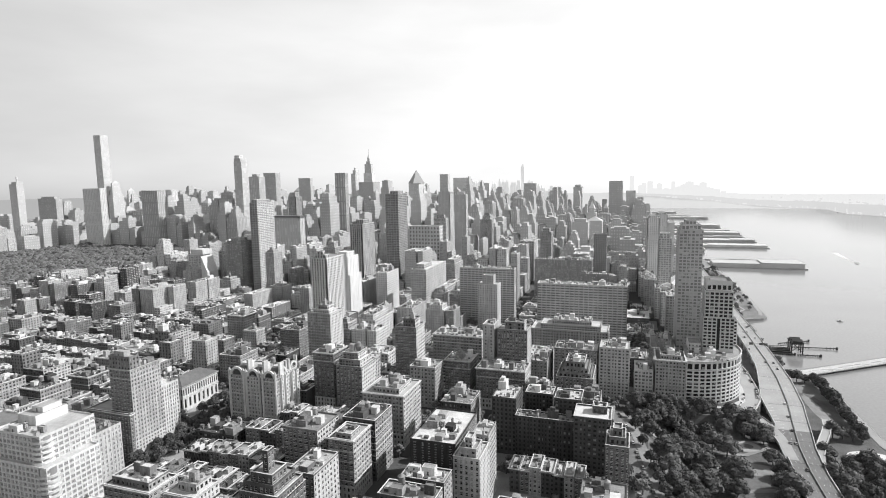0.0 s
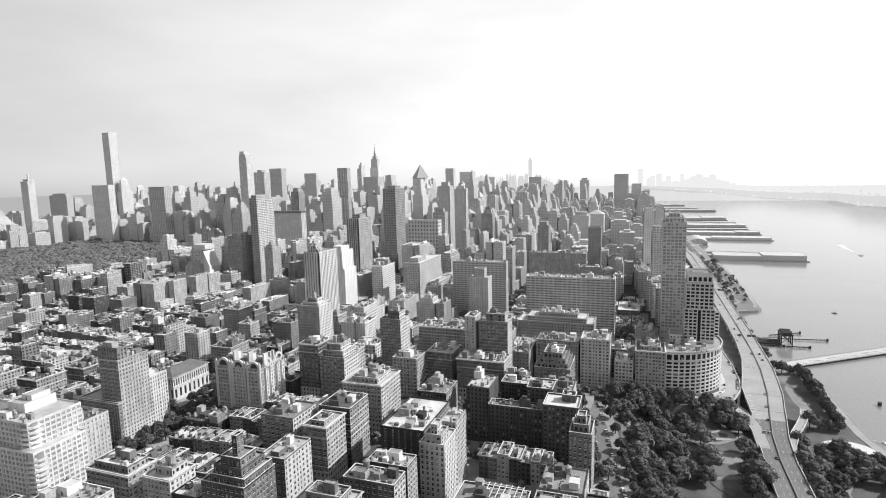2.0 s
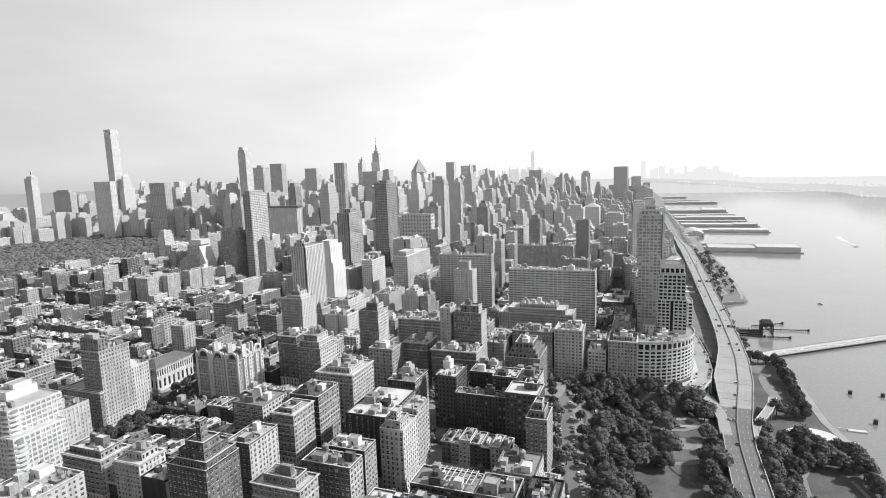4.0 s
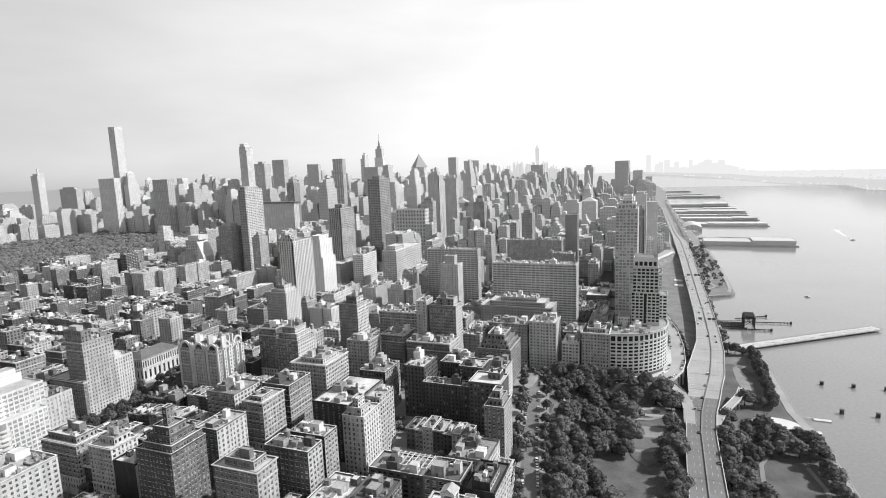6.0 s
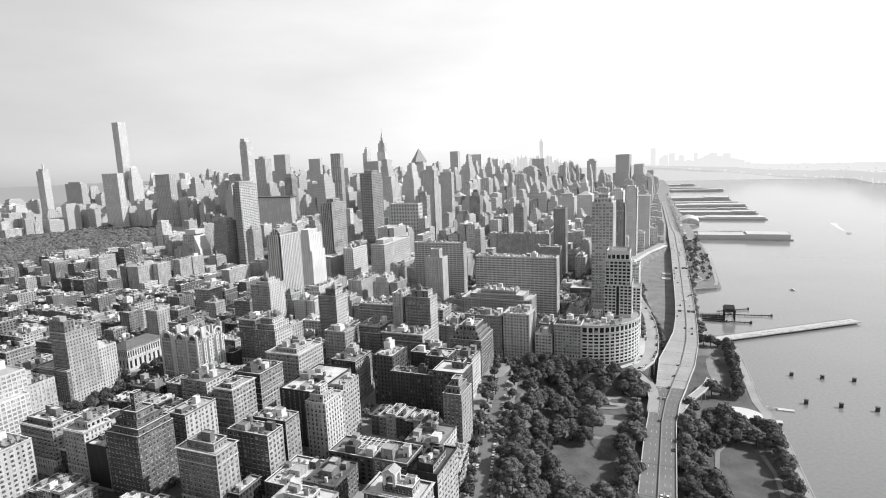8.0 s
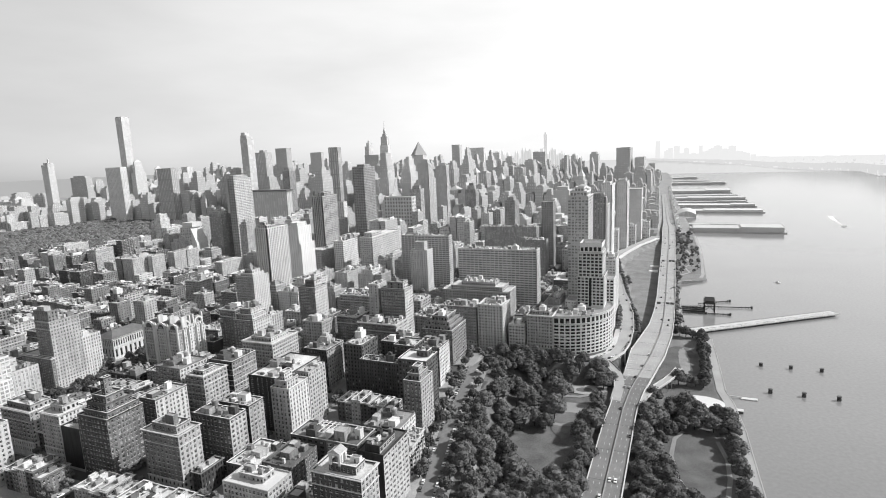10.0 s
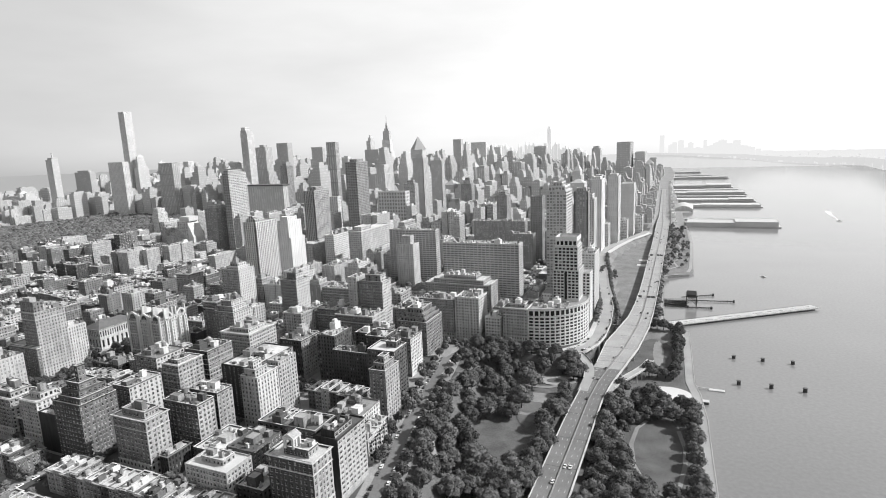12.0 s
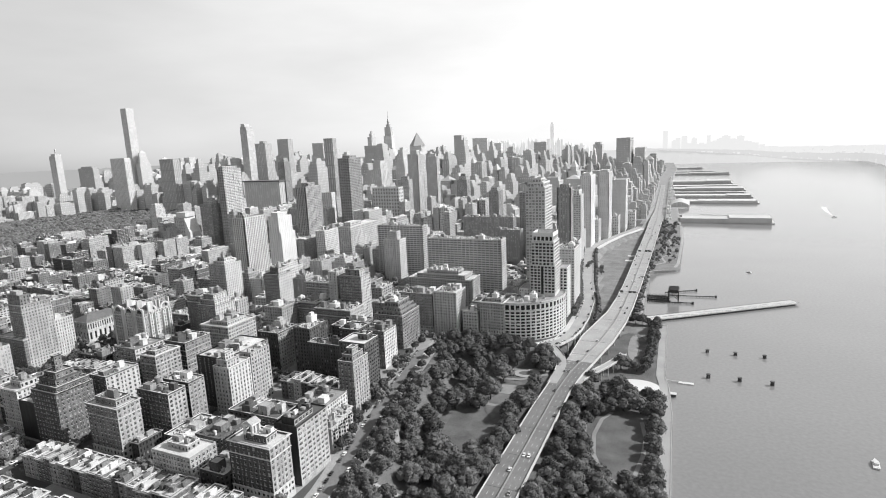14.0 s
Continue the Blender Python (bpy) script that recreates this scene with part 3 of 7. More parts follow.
def building(label, x0, x1, y0, y1, z, style="masonry", wall=BRICK, glass=GLASS, roof=ROOF_GREY, tiers=(), name="apartment_building", group="", trim=None, clutter=4, tank=False, base=4.0, z0=None, sides="NWSE", category="building", fill=None, sashes="", plain=False, front=None, belts=0):
    """A building on its lot. z: roof height. tiers: (inset west, inset east, inset north, inset south, roof height) of
    set-back upper storeys. front: face material of the west wall, paler also to paint in its sunlight.
    """
    zg = (ground_z((x0 + x1) / 2, (y0 + y1) / 2) if z0 is None else z0) - 1.5
    ob = tagged(new(name), label, category, group) if fill is None else None
    TAKEN.append((x0, x1, y0, y1))
    if y0 > 430:
        # walls the camera never faces stay plain on the mid-distance blocks
        sides = "".join(q for q in sides if q in "NW" or (q == "E" and x1 > -40))
    rng = random.Random(int(x0 * 31 + y0 * 17))
    if trim and fill is None and z - zg > 22:
        zs = zg + base + 1.5 + 2 * 3.05
        tier(ob, x0 - 0.12, x1 + 0.12, y0 - 0.12, y1 + 0.12, zg, zs, style, LIMESTONE, glass, roof, sides, base, 0.0)
        tier(ob, x0, x1, y0, y1, zs, z, style, wall, glass, roof, sides, 0.0, 1.0, fill, sashes, front)
        for zb in (zs, z - 6.6):
            g, k = Geo(), 0
            for o, h in ((0.0, 0.0), (0.35, 0.1), (0.35, 0.45), (0.0, 0.5)):
                g.v += [(x0 - o, y0 - o, zb + h), (x1 + o, y0 - o, zb + h), (x1 + o, y1 + o, zb + h), (x0 - o, y1 + o, zb + h)]
            g.f += [(k + 4 * i + e, k + 4 * i + (e + 1) % 4, k + 4 * i + 4 + (e + 1) % 4, k + 4 * i + 4 + e) for i in range(3) for e in range(4)]
            part("belt_course", g, trim, ob)
    else:
        tier(ob, x0, x1, y0, y1, zg, z, style, wall, glass, roof, sides, base, 1.0, fill, sashes, front)
    for q in range(belts):
        zb, g = zg + 12 + (z - zg - 16) * (q + 0.5) / belts, Geo()
        for o, h in ((0.02, 0.0), (0.22, 0.05), (0.22, 0.4), (0.02, 0.45)):
            g.v += [(x0 - o, y0 - o, zb + h), (x1 + o, y0 - o, zb + h), (x1 + o, y1 + o, zb + h), (x0 - o, y1 + o, zb + h)]
        g.f += [(4 * i + e, 4 * i + (e + 1) % 4, 4 * i + 4 + (e + 1) % 4, 4 * i + 4 + e) for i in range(3) for e in range(4)]
        part("belt_course", g, LIMESTONE, ob)
    if trim and fill is None:
        cornice(ob, x0, x1, y0, y1, z - 0.3, trim)
    a = (x0, x1, y0, y1)
    for iw, ie, i_n, i_s, zt in tiers:
        b = (a[0] + ie, a[1] - iw, a[2] + i_n, a[3] - i_s)
        if b[1] - b[0] < 3 or b[3] - b[2] < 3:
            continue
        tier(ob, *b, z + 0.05, zt, style, wall, glass, roof, sides, 0.0, 1.0, fill, sashes, front)
        a, z = b, zt
    if fill is not None and not clutter and y0 > 1250:
        u, v = (a[1] - a[0]) * rng.uniform(0.12, 0.3), (a[3] - a[2]) * rng.uniform(0.12, 0.3)
        top = fill.setdefault(rng.choice((wall, TOWER_GREY)), Geo())
        if rng.random() < 0.14 and z > 90:
            k = len(top.v)
            top.v += [(a[0], a[2], z), (a[1], a[2], z), (a[1], a[3], z), (a[0], a[3], z), ((a[0] + a[1]) / 2, (a[2] + a[3]) / 2, z + rng.uniform(10, 22))]
            top.f += [(k, k + 1, k + 4), (k + 1, k + 2, k + 4), (k + 2, k + 3, k + 4), (k + 3, k, k + 4)]
        else:
            top.box(a[0] + u, a[1] - u, a[2] + v, a[3] - v, z, z + rng.uniform(3, 9))
    if fill is not None and clutter:
        for q in range(7 if a[2] < 900 else 4):
            f = (0.3, 0.16, 0.1, 0.1, 0.2, 0.07, 0.07)[q]
            bx, by = a[0] + (a[1] - a[0]) * rng.uniform(0.06, 0.9 - f), a[2] + (a[3] - a[2]) * rng.uniform(0.06, 0.9 - f)
            fill.setdefault(rng.choice((wall, wall, BRICK_PALE, WHITE_BRICK, ROOF_GREY)), Geo()).box(bx, bx + (a[1] - a[0]) * f, by, by + (a[3] - a[2]) * f * 1.1, z, z + rng.uniform(1.5, 5) * (1.0 if q == 0 else 0.6))
        if rng.random() < 0.3 and a[2] < 900:
            tx, ty = (a[0] + a[1]) / 2, (a[2] + a[3]) / 2
            fill.setdefault(TANK_WOOD, Geo()).rod((tx, ty, z + 2.5), (tx, ty, z + 7), 1.8, 1.7, 8)
            fill.setdefault(ROOF_GREY, Geo()).rod((tx, ty, z + 7), (tx, ty, z + 8.4), 1.9, 0.1, 8)
            fill.setdefault(RUST, Geo()).box(tx - 1.3, tx + 1.3, ty - 1.3, ty + 1.3, z, z + 2.5)
    elif clutter:
        if y0 < 300 and x0 > -400:
            clutter = int(clutter * 1.6)
        roof_clutter(ob, rng, a[0] + 0.5, a[1] - 0.5, a[2] + 0.5, a[3] - 0.5, z + 0.05, wall, clutter, plain)
    if tank and fill is None:
        water_tank(ob, a[0] + (a[1] - a[0]) * rng.uniform(0.3, 0.7), a[2] + (a[3] - a[2]) * rng.uniform(0.5, 0.75), z + 0.05)
    return ob

# the apartment houses near the park, and those across the avenue
AB = "apartments near the park"
building("grey brick apartment house, sunlit side coloured paler, silvered roof", -127, -99, 209, 225, 70, "masonry", BRICK, roof=ROOF_LIGHT, tiers=((4, 5, 3, 3, 73.5),), trim=LIMESTONE, clutter=8, group=AB, sashes="NW", front=BRICK_TAN)
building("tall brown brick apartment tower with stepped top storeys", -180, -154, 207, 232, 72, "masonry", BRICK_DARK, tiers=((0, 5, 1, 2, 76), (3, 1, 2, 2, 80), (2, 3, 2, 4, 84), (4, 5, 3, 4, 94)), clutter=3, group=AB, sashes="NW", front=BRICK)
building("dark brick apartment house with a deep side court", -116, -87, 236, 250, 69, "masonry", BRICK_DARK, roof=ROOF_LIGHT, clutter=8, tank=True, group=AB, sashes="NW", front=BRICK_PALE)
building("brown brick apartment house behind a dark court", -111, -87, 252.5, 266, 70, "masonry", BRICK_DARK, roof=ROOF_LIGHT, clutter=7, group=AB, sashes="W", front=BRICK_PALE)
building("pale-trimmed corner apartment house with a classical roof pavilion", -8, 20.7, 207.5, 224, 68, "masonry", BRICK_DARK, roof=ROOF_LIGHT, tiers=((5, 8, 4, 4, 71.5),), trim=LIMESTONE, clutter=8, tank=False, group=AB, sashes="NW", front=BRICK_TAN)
building("dark flank apartment house with a striped street front", 4, 20, 231, 259, 68, "wide", BLACK_WALL, roof=ROOF_TAR, tiers=((3, 4, 2, 9, 71.5),), clutter=6, group=AB, sashes="W", sides="WSE", front=BRICK_TAN)
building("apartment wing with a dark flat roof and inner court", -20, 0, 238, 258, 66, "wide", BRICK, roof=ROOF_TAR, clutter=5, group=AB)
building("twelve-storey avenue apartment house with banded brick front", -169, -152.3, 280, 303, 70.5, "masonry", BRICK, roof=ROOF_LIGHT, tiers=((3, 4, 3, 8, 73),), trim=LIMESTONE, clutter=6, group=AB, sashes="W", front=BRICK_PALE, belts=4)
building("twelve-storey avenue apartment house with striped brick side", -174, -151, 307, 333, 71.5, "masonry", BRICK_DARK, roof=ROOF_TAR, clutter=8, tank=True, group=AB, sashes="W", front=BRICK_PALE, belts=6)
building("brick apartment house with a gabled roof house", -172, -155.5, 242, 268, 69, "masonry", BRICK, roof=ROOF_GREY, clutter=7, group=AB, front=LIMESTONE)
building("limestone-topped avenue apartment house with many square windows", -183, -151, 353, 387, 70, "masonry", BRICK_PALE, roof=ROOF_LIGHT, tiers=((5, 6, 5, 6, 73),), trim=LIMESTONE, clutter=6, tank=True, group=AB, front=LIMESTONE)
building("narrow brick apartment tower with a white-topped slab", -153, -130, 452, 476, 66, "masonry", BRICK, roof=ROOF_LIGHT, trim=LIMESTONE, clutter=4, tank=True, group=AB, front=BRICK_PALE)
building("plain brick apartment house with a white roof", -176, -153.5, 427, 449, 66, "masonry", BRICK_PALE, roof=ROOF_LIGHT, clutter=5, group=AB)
building("dark brick apartment house with a light paved roof", -121, -93, 291, 338, 71.5, "blank", BLACK_WALL, roof=ROOF_LIGHT, clutter=5, group=AB, sashes="W", front=BRICK)
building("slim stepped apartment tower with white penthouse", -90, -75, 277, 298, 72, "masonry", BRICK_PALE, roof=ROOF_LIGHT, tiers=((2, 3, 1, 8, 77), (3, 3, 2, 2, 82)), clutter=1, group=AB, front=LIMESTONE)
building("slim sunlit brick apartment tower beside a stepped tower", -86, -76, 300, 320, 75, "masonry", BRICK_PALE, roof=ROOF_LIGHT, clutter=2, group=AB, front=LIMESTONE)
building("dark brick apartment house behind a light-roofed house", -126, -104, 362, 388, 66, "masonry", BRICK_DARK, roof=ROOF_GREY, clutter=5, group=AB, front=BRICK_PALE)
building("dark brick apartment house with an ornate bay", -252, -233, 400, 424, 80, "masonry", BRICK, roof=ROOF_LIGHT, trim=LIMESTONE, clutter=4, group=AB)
def roof_pavilion(x, y, z):
    """An open arched pavilion with a pediment that hides a water tank."""
    ob = tagged(new("roof_pavilion"), "small pale classical roof pavilion with arches", "pavilion")
    for sx in (-2.6, 2.6):
        for sy in (-2.6, 2.6):
            g = Geo(); g.box(x + sx - 0.6, x + sx + 0.6, y + sy - 0.6, y + sy + 0.6, z, z + 5.4); part("pier", g, LIMESTONE, ob)
    g = Geo(); g.box(x - 3.5, x + 3.5, y - 3.5, y + 3.5, z + 5.4, z + 6.4, True); part("entablature", g, LIMESTONE, ob)
    g = Geo()
    g.v += [(x - 3.4, y - 3.4, z + 6.4), (x + 3.4, y - 3.4, z + 6.4), (x + 3.4, y + 3.4, z + 6.4), (x - 3.4, y + 3.4, z + 6.4), (x, y - 3.4, z + 8.4), (x, y + 3.4, z + 8.4)]
    g.f += [(0, 1, 4), (2, 3, 5), (1, 2, 5, 4), (3, 0, 4, 5)]
    part("gabled_roof", g, ROOF_LIGHT, ob)
    g = Geo(); g.rod((x, y, z), (x, y, z + 4.6), 1.6, 1.6, 12); part("tank", g, TANK_WOOD, ob)


roof_pavilion(4, 214, 71.6)
# dark court building group towards the park
building("dark brick apartment wing with a white roof", -90, -73, 366, 392, 72, "masonry", BRICK_DARK, roof=ROOF_LIGHT, clutter=2, group=AB)
building("long dark brick apartment slab in shade", -73, -33.2, 362, 372.8, 62, "masonry", BRICK_DARK, roof=ROOF_GREY, clutter=5, group=AB)
building("dark brick rear wing beside a shaded court", -48, -30, 373, 392, 73, "masonry", BRICK_DARK, roof=ROOF_LIGHT, clutter=2, group=AB)
building("dark brick drive apartment house with a bright roof", -33, -10, 351, 372, 71, "masonry", BRICK_DARK, roof=ROOF_WHITE, tiers=((3, 11, 10, 3, 75),), clutter=3, group=AB)
building("slender drive apartment tower with stepped crown", -12, 1, 318, 338, 70, "masonry", BRICK, roof=ROOF_GREY, tiers=((2, 2, 3, 3, 74), (2, 2, 3, 3, 78)), clutter=0, group=AB, sashes="W", front=BRICK_PALE)
building("brick drive apartment house, sunlit west side coloured paler", -42, -19, 396, 418, 65, "masonry", BRICK, roof=ROOF_GREY, clutter=4, group=AB, front=LIMESTONE)
building("stepped terrace apartment house on the drive", -56, -27, 444, 480, 63, "masonry", BRICK, roof=ROOF_GREY, tiers=((2, 2, 2, 2, 66.5), (2, 2, 2, 2, 70), (3, 3, 3, 3, 74)), clutter=4, group=AB)
building("broad corner apartment house with cornice and roof garden", -121, -80, 438, 462, 66, "masonry", BRICK, roof=ROOF_LIGHT, trim=LIMESTONE, clutter=7, group=AB, front=LIMESTONE)
building("square brick apartment house with dark shaft", -78, -58, 428, 442, 60, "masonry", BRICK, roof=ROOF_GREY, clutter=6, group=AB)
building("brick apartment house with a white parapet", -72, -52, 396, 412, 66, "masonry", BRICK_DARK, roof=ROOF_LIGHT, clutter=3, group=AB)
building("grey brick apartment house with a bright white roof", -60, -30, 200, 219, 56, "masonry", BRICK_PALE, roof=ROOF_WHITE, tiers=((8, 6, 6, 4, 58.5),), clutter=7, group=AB)
building("dark low house with a light roof", -28, -10, 204, 222, 48, "masonry", BRICK_DARK, roof=ROOF_LIGHT, clutter=6, group=AB)
building("low brick rear house with a silvered roof", -85, -63, 228, 258, 46, "masonry", BRICK_DARK, roof=ROOF_LIGHT, clutter=5, group=AB)
building("low rear house with tar roof", -62, -42, 232, 258, 48.5, "masonry", BRICK, roof=ROOF_TAR, clutter=5, group=AB)
low = building("long low dark building with a roof pergola", -66, -28, 264, 284, 49, "wide", BRICK_DARK, roof=ROOF_GREY, clutter=2, group=AB)
for k in range(8):
    g = Geo(); g.box(-54 + 3.2 * k, -53.6 + 3.2 * k, 268, 283, 52.2, 52.6, True); part("pergola_beam", g, WHITE_BRICK, low)
for k in range(4):
    g = Geo(); g.box(-54.5, -31, 268.4 + 4.6 * k, 268.8 + 4.6 * k, 51.8, 52.2, True); part("pergola_rail", g, WHITE_BRICK, low)
    for x in (-54, -42, -31.6):
        g = Geo(); g.box(x, x + 0.3, 268.4 + 4.6 * k, 268.7 + 4.6 * k, 49, 51.8); part("pergola_post", g, WHITE_BRICK, low)
for k in range(4):
    yy = 268.5 + 7.4 * k
    ob = building("narrow white stone townhouse with a bowed front", 3, 15 - 1.2 * k, yy, yy + 7.2, 47 + (k % 2), "masonry", LIMESTONE, roof=ROOF_LIGHT, clutter=3, name="row_house", group="row houses", sides="WE", trim=LIMESTONE)
    bay = Geo()
    xw = 15 - 1.2 * k
    pts = [(xw, yy + 1), (xw + 1.6, yy + 2.2), (xw + 1.6, yy + 5), (xw, yy + 6.2)]
    for (ax, ay), (bx, by) in zip(pts, pts[1:]):
        punched(bay, ax, ay, bx, by, 30, 45, 2.2, 3.1, 0.4, 0.4, 0.3, 3.0)
    part("bay_front", bay, LIMESTONE, ob)
    g = Geo(); g.prism([(xw, yy + 1.3), (xw + 1.2, yy + 2.3), (xw + 1.2, yy + 4.9), (xw, yy + 5.9)], 30, 45.2); part("bay_glass", g, GLASS, ob)
# row along the wide cross street
building("dark brick street-wall apartment house with bracketed cornice", -66, -28, 512, 536, 66, "masonry", BRICK_TAN, roof=ROOF_GREY, trim=BRICK, clutter=7, group=AB)
building("pale brick street apartment house with blank upper bays", -26, 0, 511, 537, 70, "masonry", LIMESTONE, roof=ROOF_LIGHT, clutter=5, tank=True, group=AB, belts=2)
building("low loft building between taller houses", 4, 20, 517, 545, 50, "wide", LIMESTONE, roof=ROOF_LIGHT, clutter=4, group=AB)
building("grey brick apartment house joined to a curved block", 22, 47, 520, 552, 60, "masonry", BRICK_PALE, roof=ROOF_GREY, tiers=((4, 4, 6, 6, 63),), clutter=6, trim=LIMESTONE, group=AB)
building("lower brick block with a white terrace behind the curved block", 22, 47, 556, 580, 44, "masonry", BRICK_PALE, roof=ROOF_WHITE, tiers=((3, 5, 4, 4, 48),), clutter=6, group=AB)
building("brick courtyard block beside a tall tower", 20, 43, 590, 640, 50, "masonry", BRICK_PALE, GLASS_MID, ROOF_GREY, tiers=((4, 6, 8, 10, 56),), clutter=6, group=AB)
building("dark brick block at the foot of a tower", -2, 16, 560, 592, 47, "masonry", BRICK, roof=ROOF_LIGHT, clutter=5, group=AB)
# west of the broad avenue: towers at the far left
white = building("white brick apartment house with rounded corner balconies", -400, -305, 209, 242, 66, "white_grid", WHITE_BRICK, GLASS_MID, roof=ROOF_LIGHT, clutter=0, name="white_apartment_building")
tier(white, -349, -312, 212, 246, 66.1, 82, "white_grid", WHITE_BRICK, GLASS_MID, ROOF_LIGHT)
tier(white, -390, -350, 214, 244, 66.1, 76, "white_grid", WHITE_BRICK, GLASS_MID, ROOF_GREY)
roof_clutter(white, random.Random(4), -344, -314, 213, 222, 82, WHITE_BRICK, 6)
bulkhead(white, -346, -331, 224, 244, 82, 5.5, WHITE_BRICK, ROOF_LIGHT)
bulkhead(white, -342, -333, 230, 242, 87.6, 3.0, WHITE_BRICK, ROOF_LIGHT)
for cx, cy, za, zb in ((-316, 216, 66.2, 82), (-309, 213, 33, 66)):
    core = Geo(); core.rod((cx, cy, za), (cx, cy, zb), 4.6, 4.6, 20); part("corner_glass", core, GLASS_MID, white)
    for k in range(int((zb - za) / 3.05)):
        g = Geo(); g.rod((cx, cy, za + 3.05 * k + 0.2), (cx, cy, za + 3.05 * k + 1.5), 5.6, 5.6, 20)
        part("balcony", g, WHITE_BRICK, white)
building("white brick apartment wing with close-set windows", -350, -318, 247, 269, 66, "masonry", LIMESTONE, GLASS_MID, ROOF_TAR, clutter=6, name="white_apartment_building")
# the north wall's darker brick puts its shade into the colour
hotel = building("tall tan brick hotel tower with many small windows", -347.5, -328.5, 288.5, 314.5, 94, "hotel", BRICK, roof=ROOF_GREY, clutter=3, name="hotel_tower", trim=LIMESTONE, front=BRICK_PALE)
tier(hotel, -368, -347.7, 285.5, 306, 28, 63, "hotel", BRICK, GLASS, ROOF_GREY)
tier(hotel, -347.7, -328.6, 285.5, 288.4, 28, 63, "hotel", BRICK, GLASS, ROOF_GREY, "NW")
tier(hotel, -347.5, -328.7, 288.9, 297, 94.1, 103, "hotel", BRICK, GLASS, ROOF_GREY, "NW")
bulkhead(hotel, -343.5, -334.5, 290, 295.5, 103.1, 3.5, BRICK_PALE, ROOF_GREY)
cornice(hotel, -368, -328.5, 285.5, 288.4, 62.4, LIMESTONE, 0.7, 0.9)
building("brown brick hotel wing in shade", -396, -370, 278, 306, 60, "masonry", BRICK, roof=ROOF_GREY, clutter=4, name="hotel_wing")
building("sandstone apartment house beside a hotel tower", -347, -331, 316, 333, 72, "masonry", LIMESTONE, roof=ROOF_LIGHT, clutter=2)
building("corner apartment house with heavy cornice and roof houses", -265, -234, 210.5, 230, 63, "masonry", BRICK, roof=ROOF_LIGHT, tiers=((3, 3, 3, 3, 66.5),), trim=LIMESTONE, clutter=5, group=AB, front=BRICK_PALE)
building("buff brick apartment house with fire escapes", -250, -219, 160, 190, 70, "masonry", BRICK_PALE, roof=ROOF_GREY, clutter=9, group=AB, front=LIMESTONE)
building("pale bay-fronted apartment house beside a near-black wall", -224, -205.2, 211, 229, 65, "masonry", BRICK_PALE, roof=ROOF_LIGHT, tiers=((3, 4, 5, 2, 69),), trim=LIMESTONE, clutter=4, group=AB, front=LIMESTONE)
building("apartment house with a near-black party wall", -204.6, -187, 211, 229, 58.5, "blank", BLACK_WALL, roof=ROOF_LIGHT, clutter=3, group=AB, sides="WSE", front=WHITE_BRICK)
# mid distance towers, walls and glass coloured paler to paint in haze
building("tall light-ribbed apartment tower", -370, -349, 592, 636, 130, "ribs", LIMESTONE, GLASS, ROOF_GREY, tiers=((4, 3, 4, 30, 134), (4, 3, 1, 2, 138)), clutter=0, name="apartment_tower", z0=26)
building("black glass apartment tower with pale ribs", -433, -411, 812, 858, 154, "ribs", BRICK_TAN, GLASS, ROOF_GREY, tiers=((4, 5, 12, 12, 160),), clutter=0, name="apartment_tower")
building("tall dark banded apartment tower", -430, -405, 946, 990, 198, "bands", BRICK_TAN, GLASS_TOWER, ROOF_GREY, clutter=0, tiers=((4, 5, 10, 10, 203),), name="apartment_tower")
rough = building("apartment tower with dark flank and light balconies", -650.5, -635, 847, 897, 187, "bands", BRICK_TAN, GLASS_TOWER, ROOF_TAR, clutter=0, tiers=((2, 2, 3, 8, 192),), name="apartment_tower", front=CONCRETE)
rgb = random.Random(8)
for k in range(4):
    for q in range(43):
        if rgb.random() < 0.4:
            g = Geo(); y, zb = 850 + 12 * k, 48 + q * 3.1
            g.box(-635, -633.6, y, y + rgb.choice((3.0, 4.0)), zb, zb + 1.1, True)
            part("balcony", g, CONCRETE, rough)
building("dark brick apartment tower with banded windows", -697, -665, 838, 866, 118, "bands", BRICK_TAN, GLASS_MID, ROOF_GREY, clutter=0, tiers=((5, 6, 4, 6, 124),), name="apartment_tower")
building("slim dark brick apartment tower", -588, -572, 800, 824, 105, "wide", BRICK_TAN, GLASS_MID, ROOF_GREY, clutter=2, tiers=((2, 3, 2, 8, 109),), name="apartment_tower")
theatre = building("white-capped building with a sloping white flank", -830, -800, 884, 914, 84, "bands", CONCRETE, GLASS_MID, ROOF_WHITE, clutter=0, name="office_block")
g = Geo()
g.box(-824, -796, 886, 912, 85.2, 95)
part("cap", g, WHITE_BRICK, theatre, "blank white top storey")
g = Geo()
g.quad((-799.9, 884, 84), (-786, 884, 52), (-786, 914, 52), (-799.9, 914, 84))
g.v += [(-799.9, 884, 84), (-799.9, 884, 52), (-786, 884, 52), (-799.9, 914, 84), (-786, 914, 52), (-799.9, 914, 52)]
g.f += [(4, 5, 6), (7, 8, 9)]
g.box(-799.9, -786, 884, 914, 16, 52)
part("sloping_flank", g, WHITE_BRICK, theatre, "sloping white flank")
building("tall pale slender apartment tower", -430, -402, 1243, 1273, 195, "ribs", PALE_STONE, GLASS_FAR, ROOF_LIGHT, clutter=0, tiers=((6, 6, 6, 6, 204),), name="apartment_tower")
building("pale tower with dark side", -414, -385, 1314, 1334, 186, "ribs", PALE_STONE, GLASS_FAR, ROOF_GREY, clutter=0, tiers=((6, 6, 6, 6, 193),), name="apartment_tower")
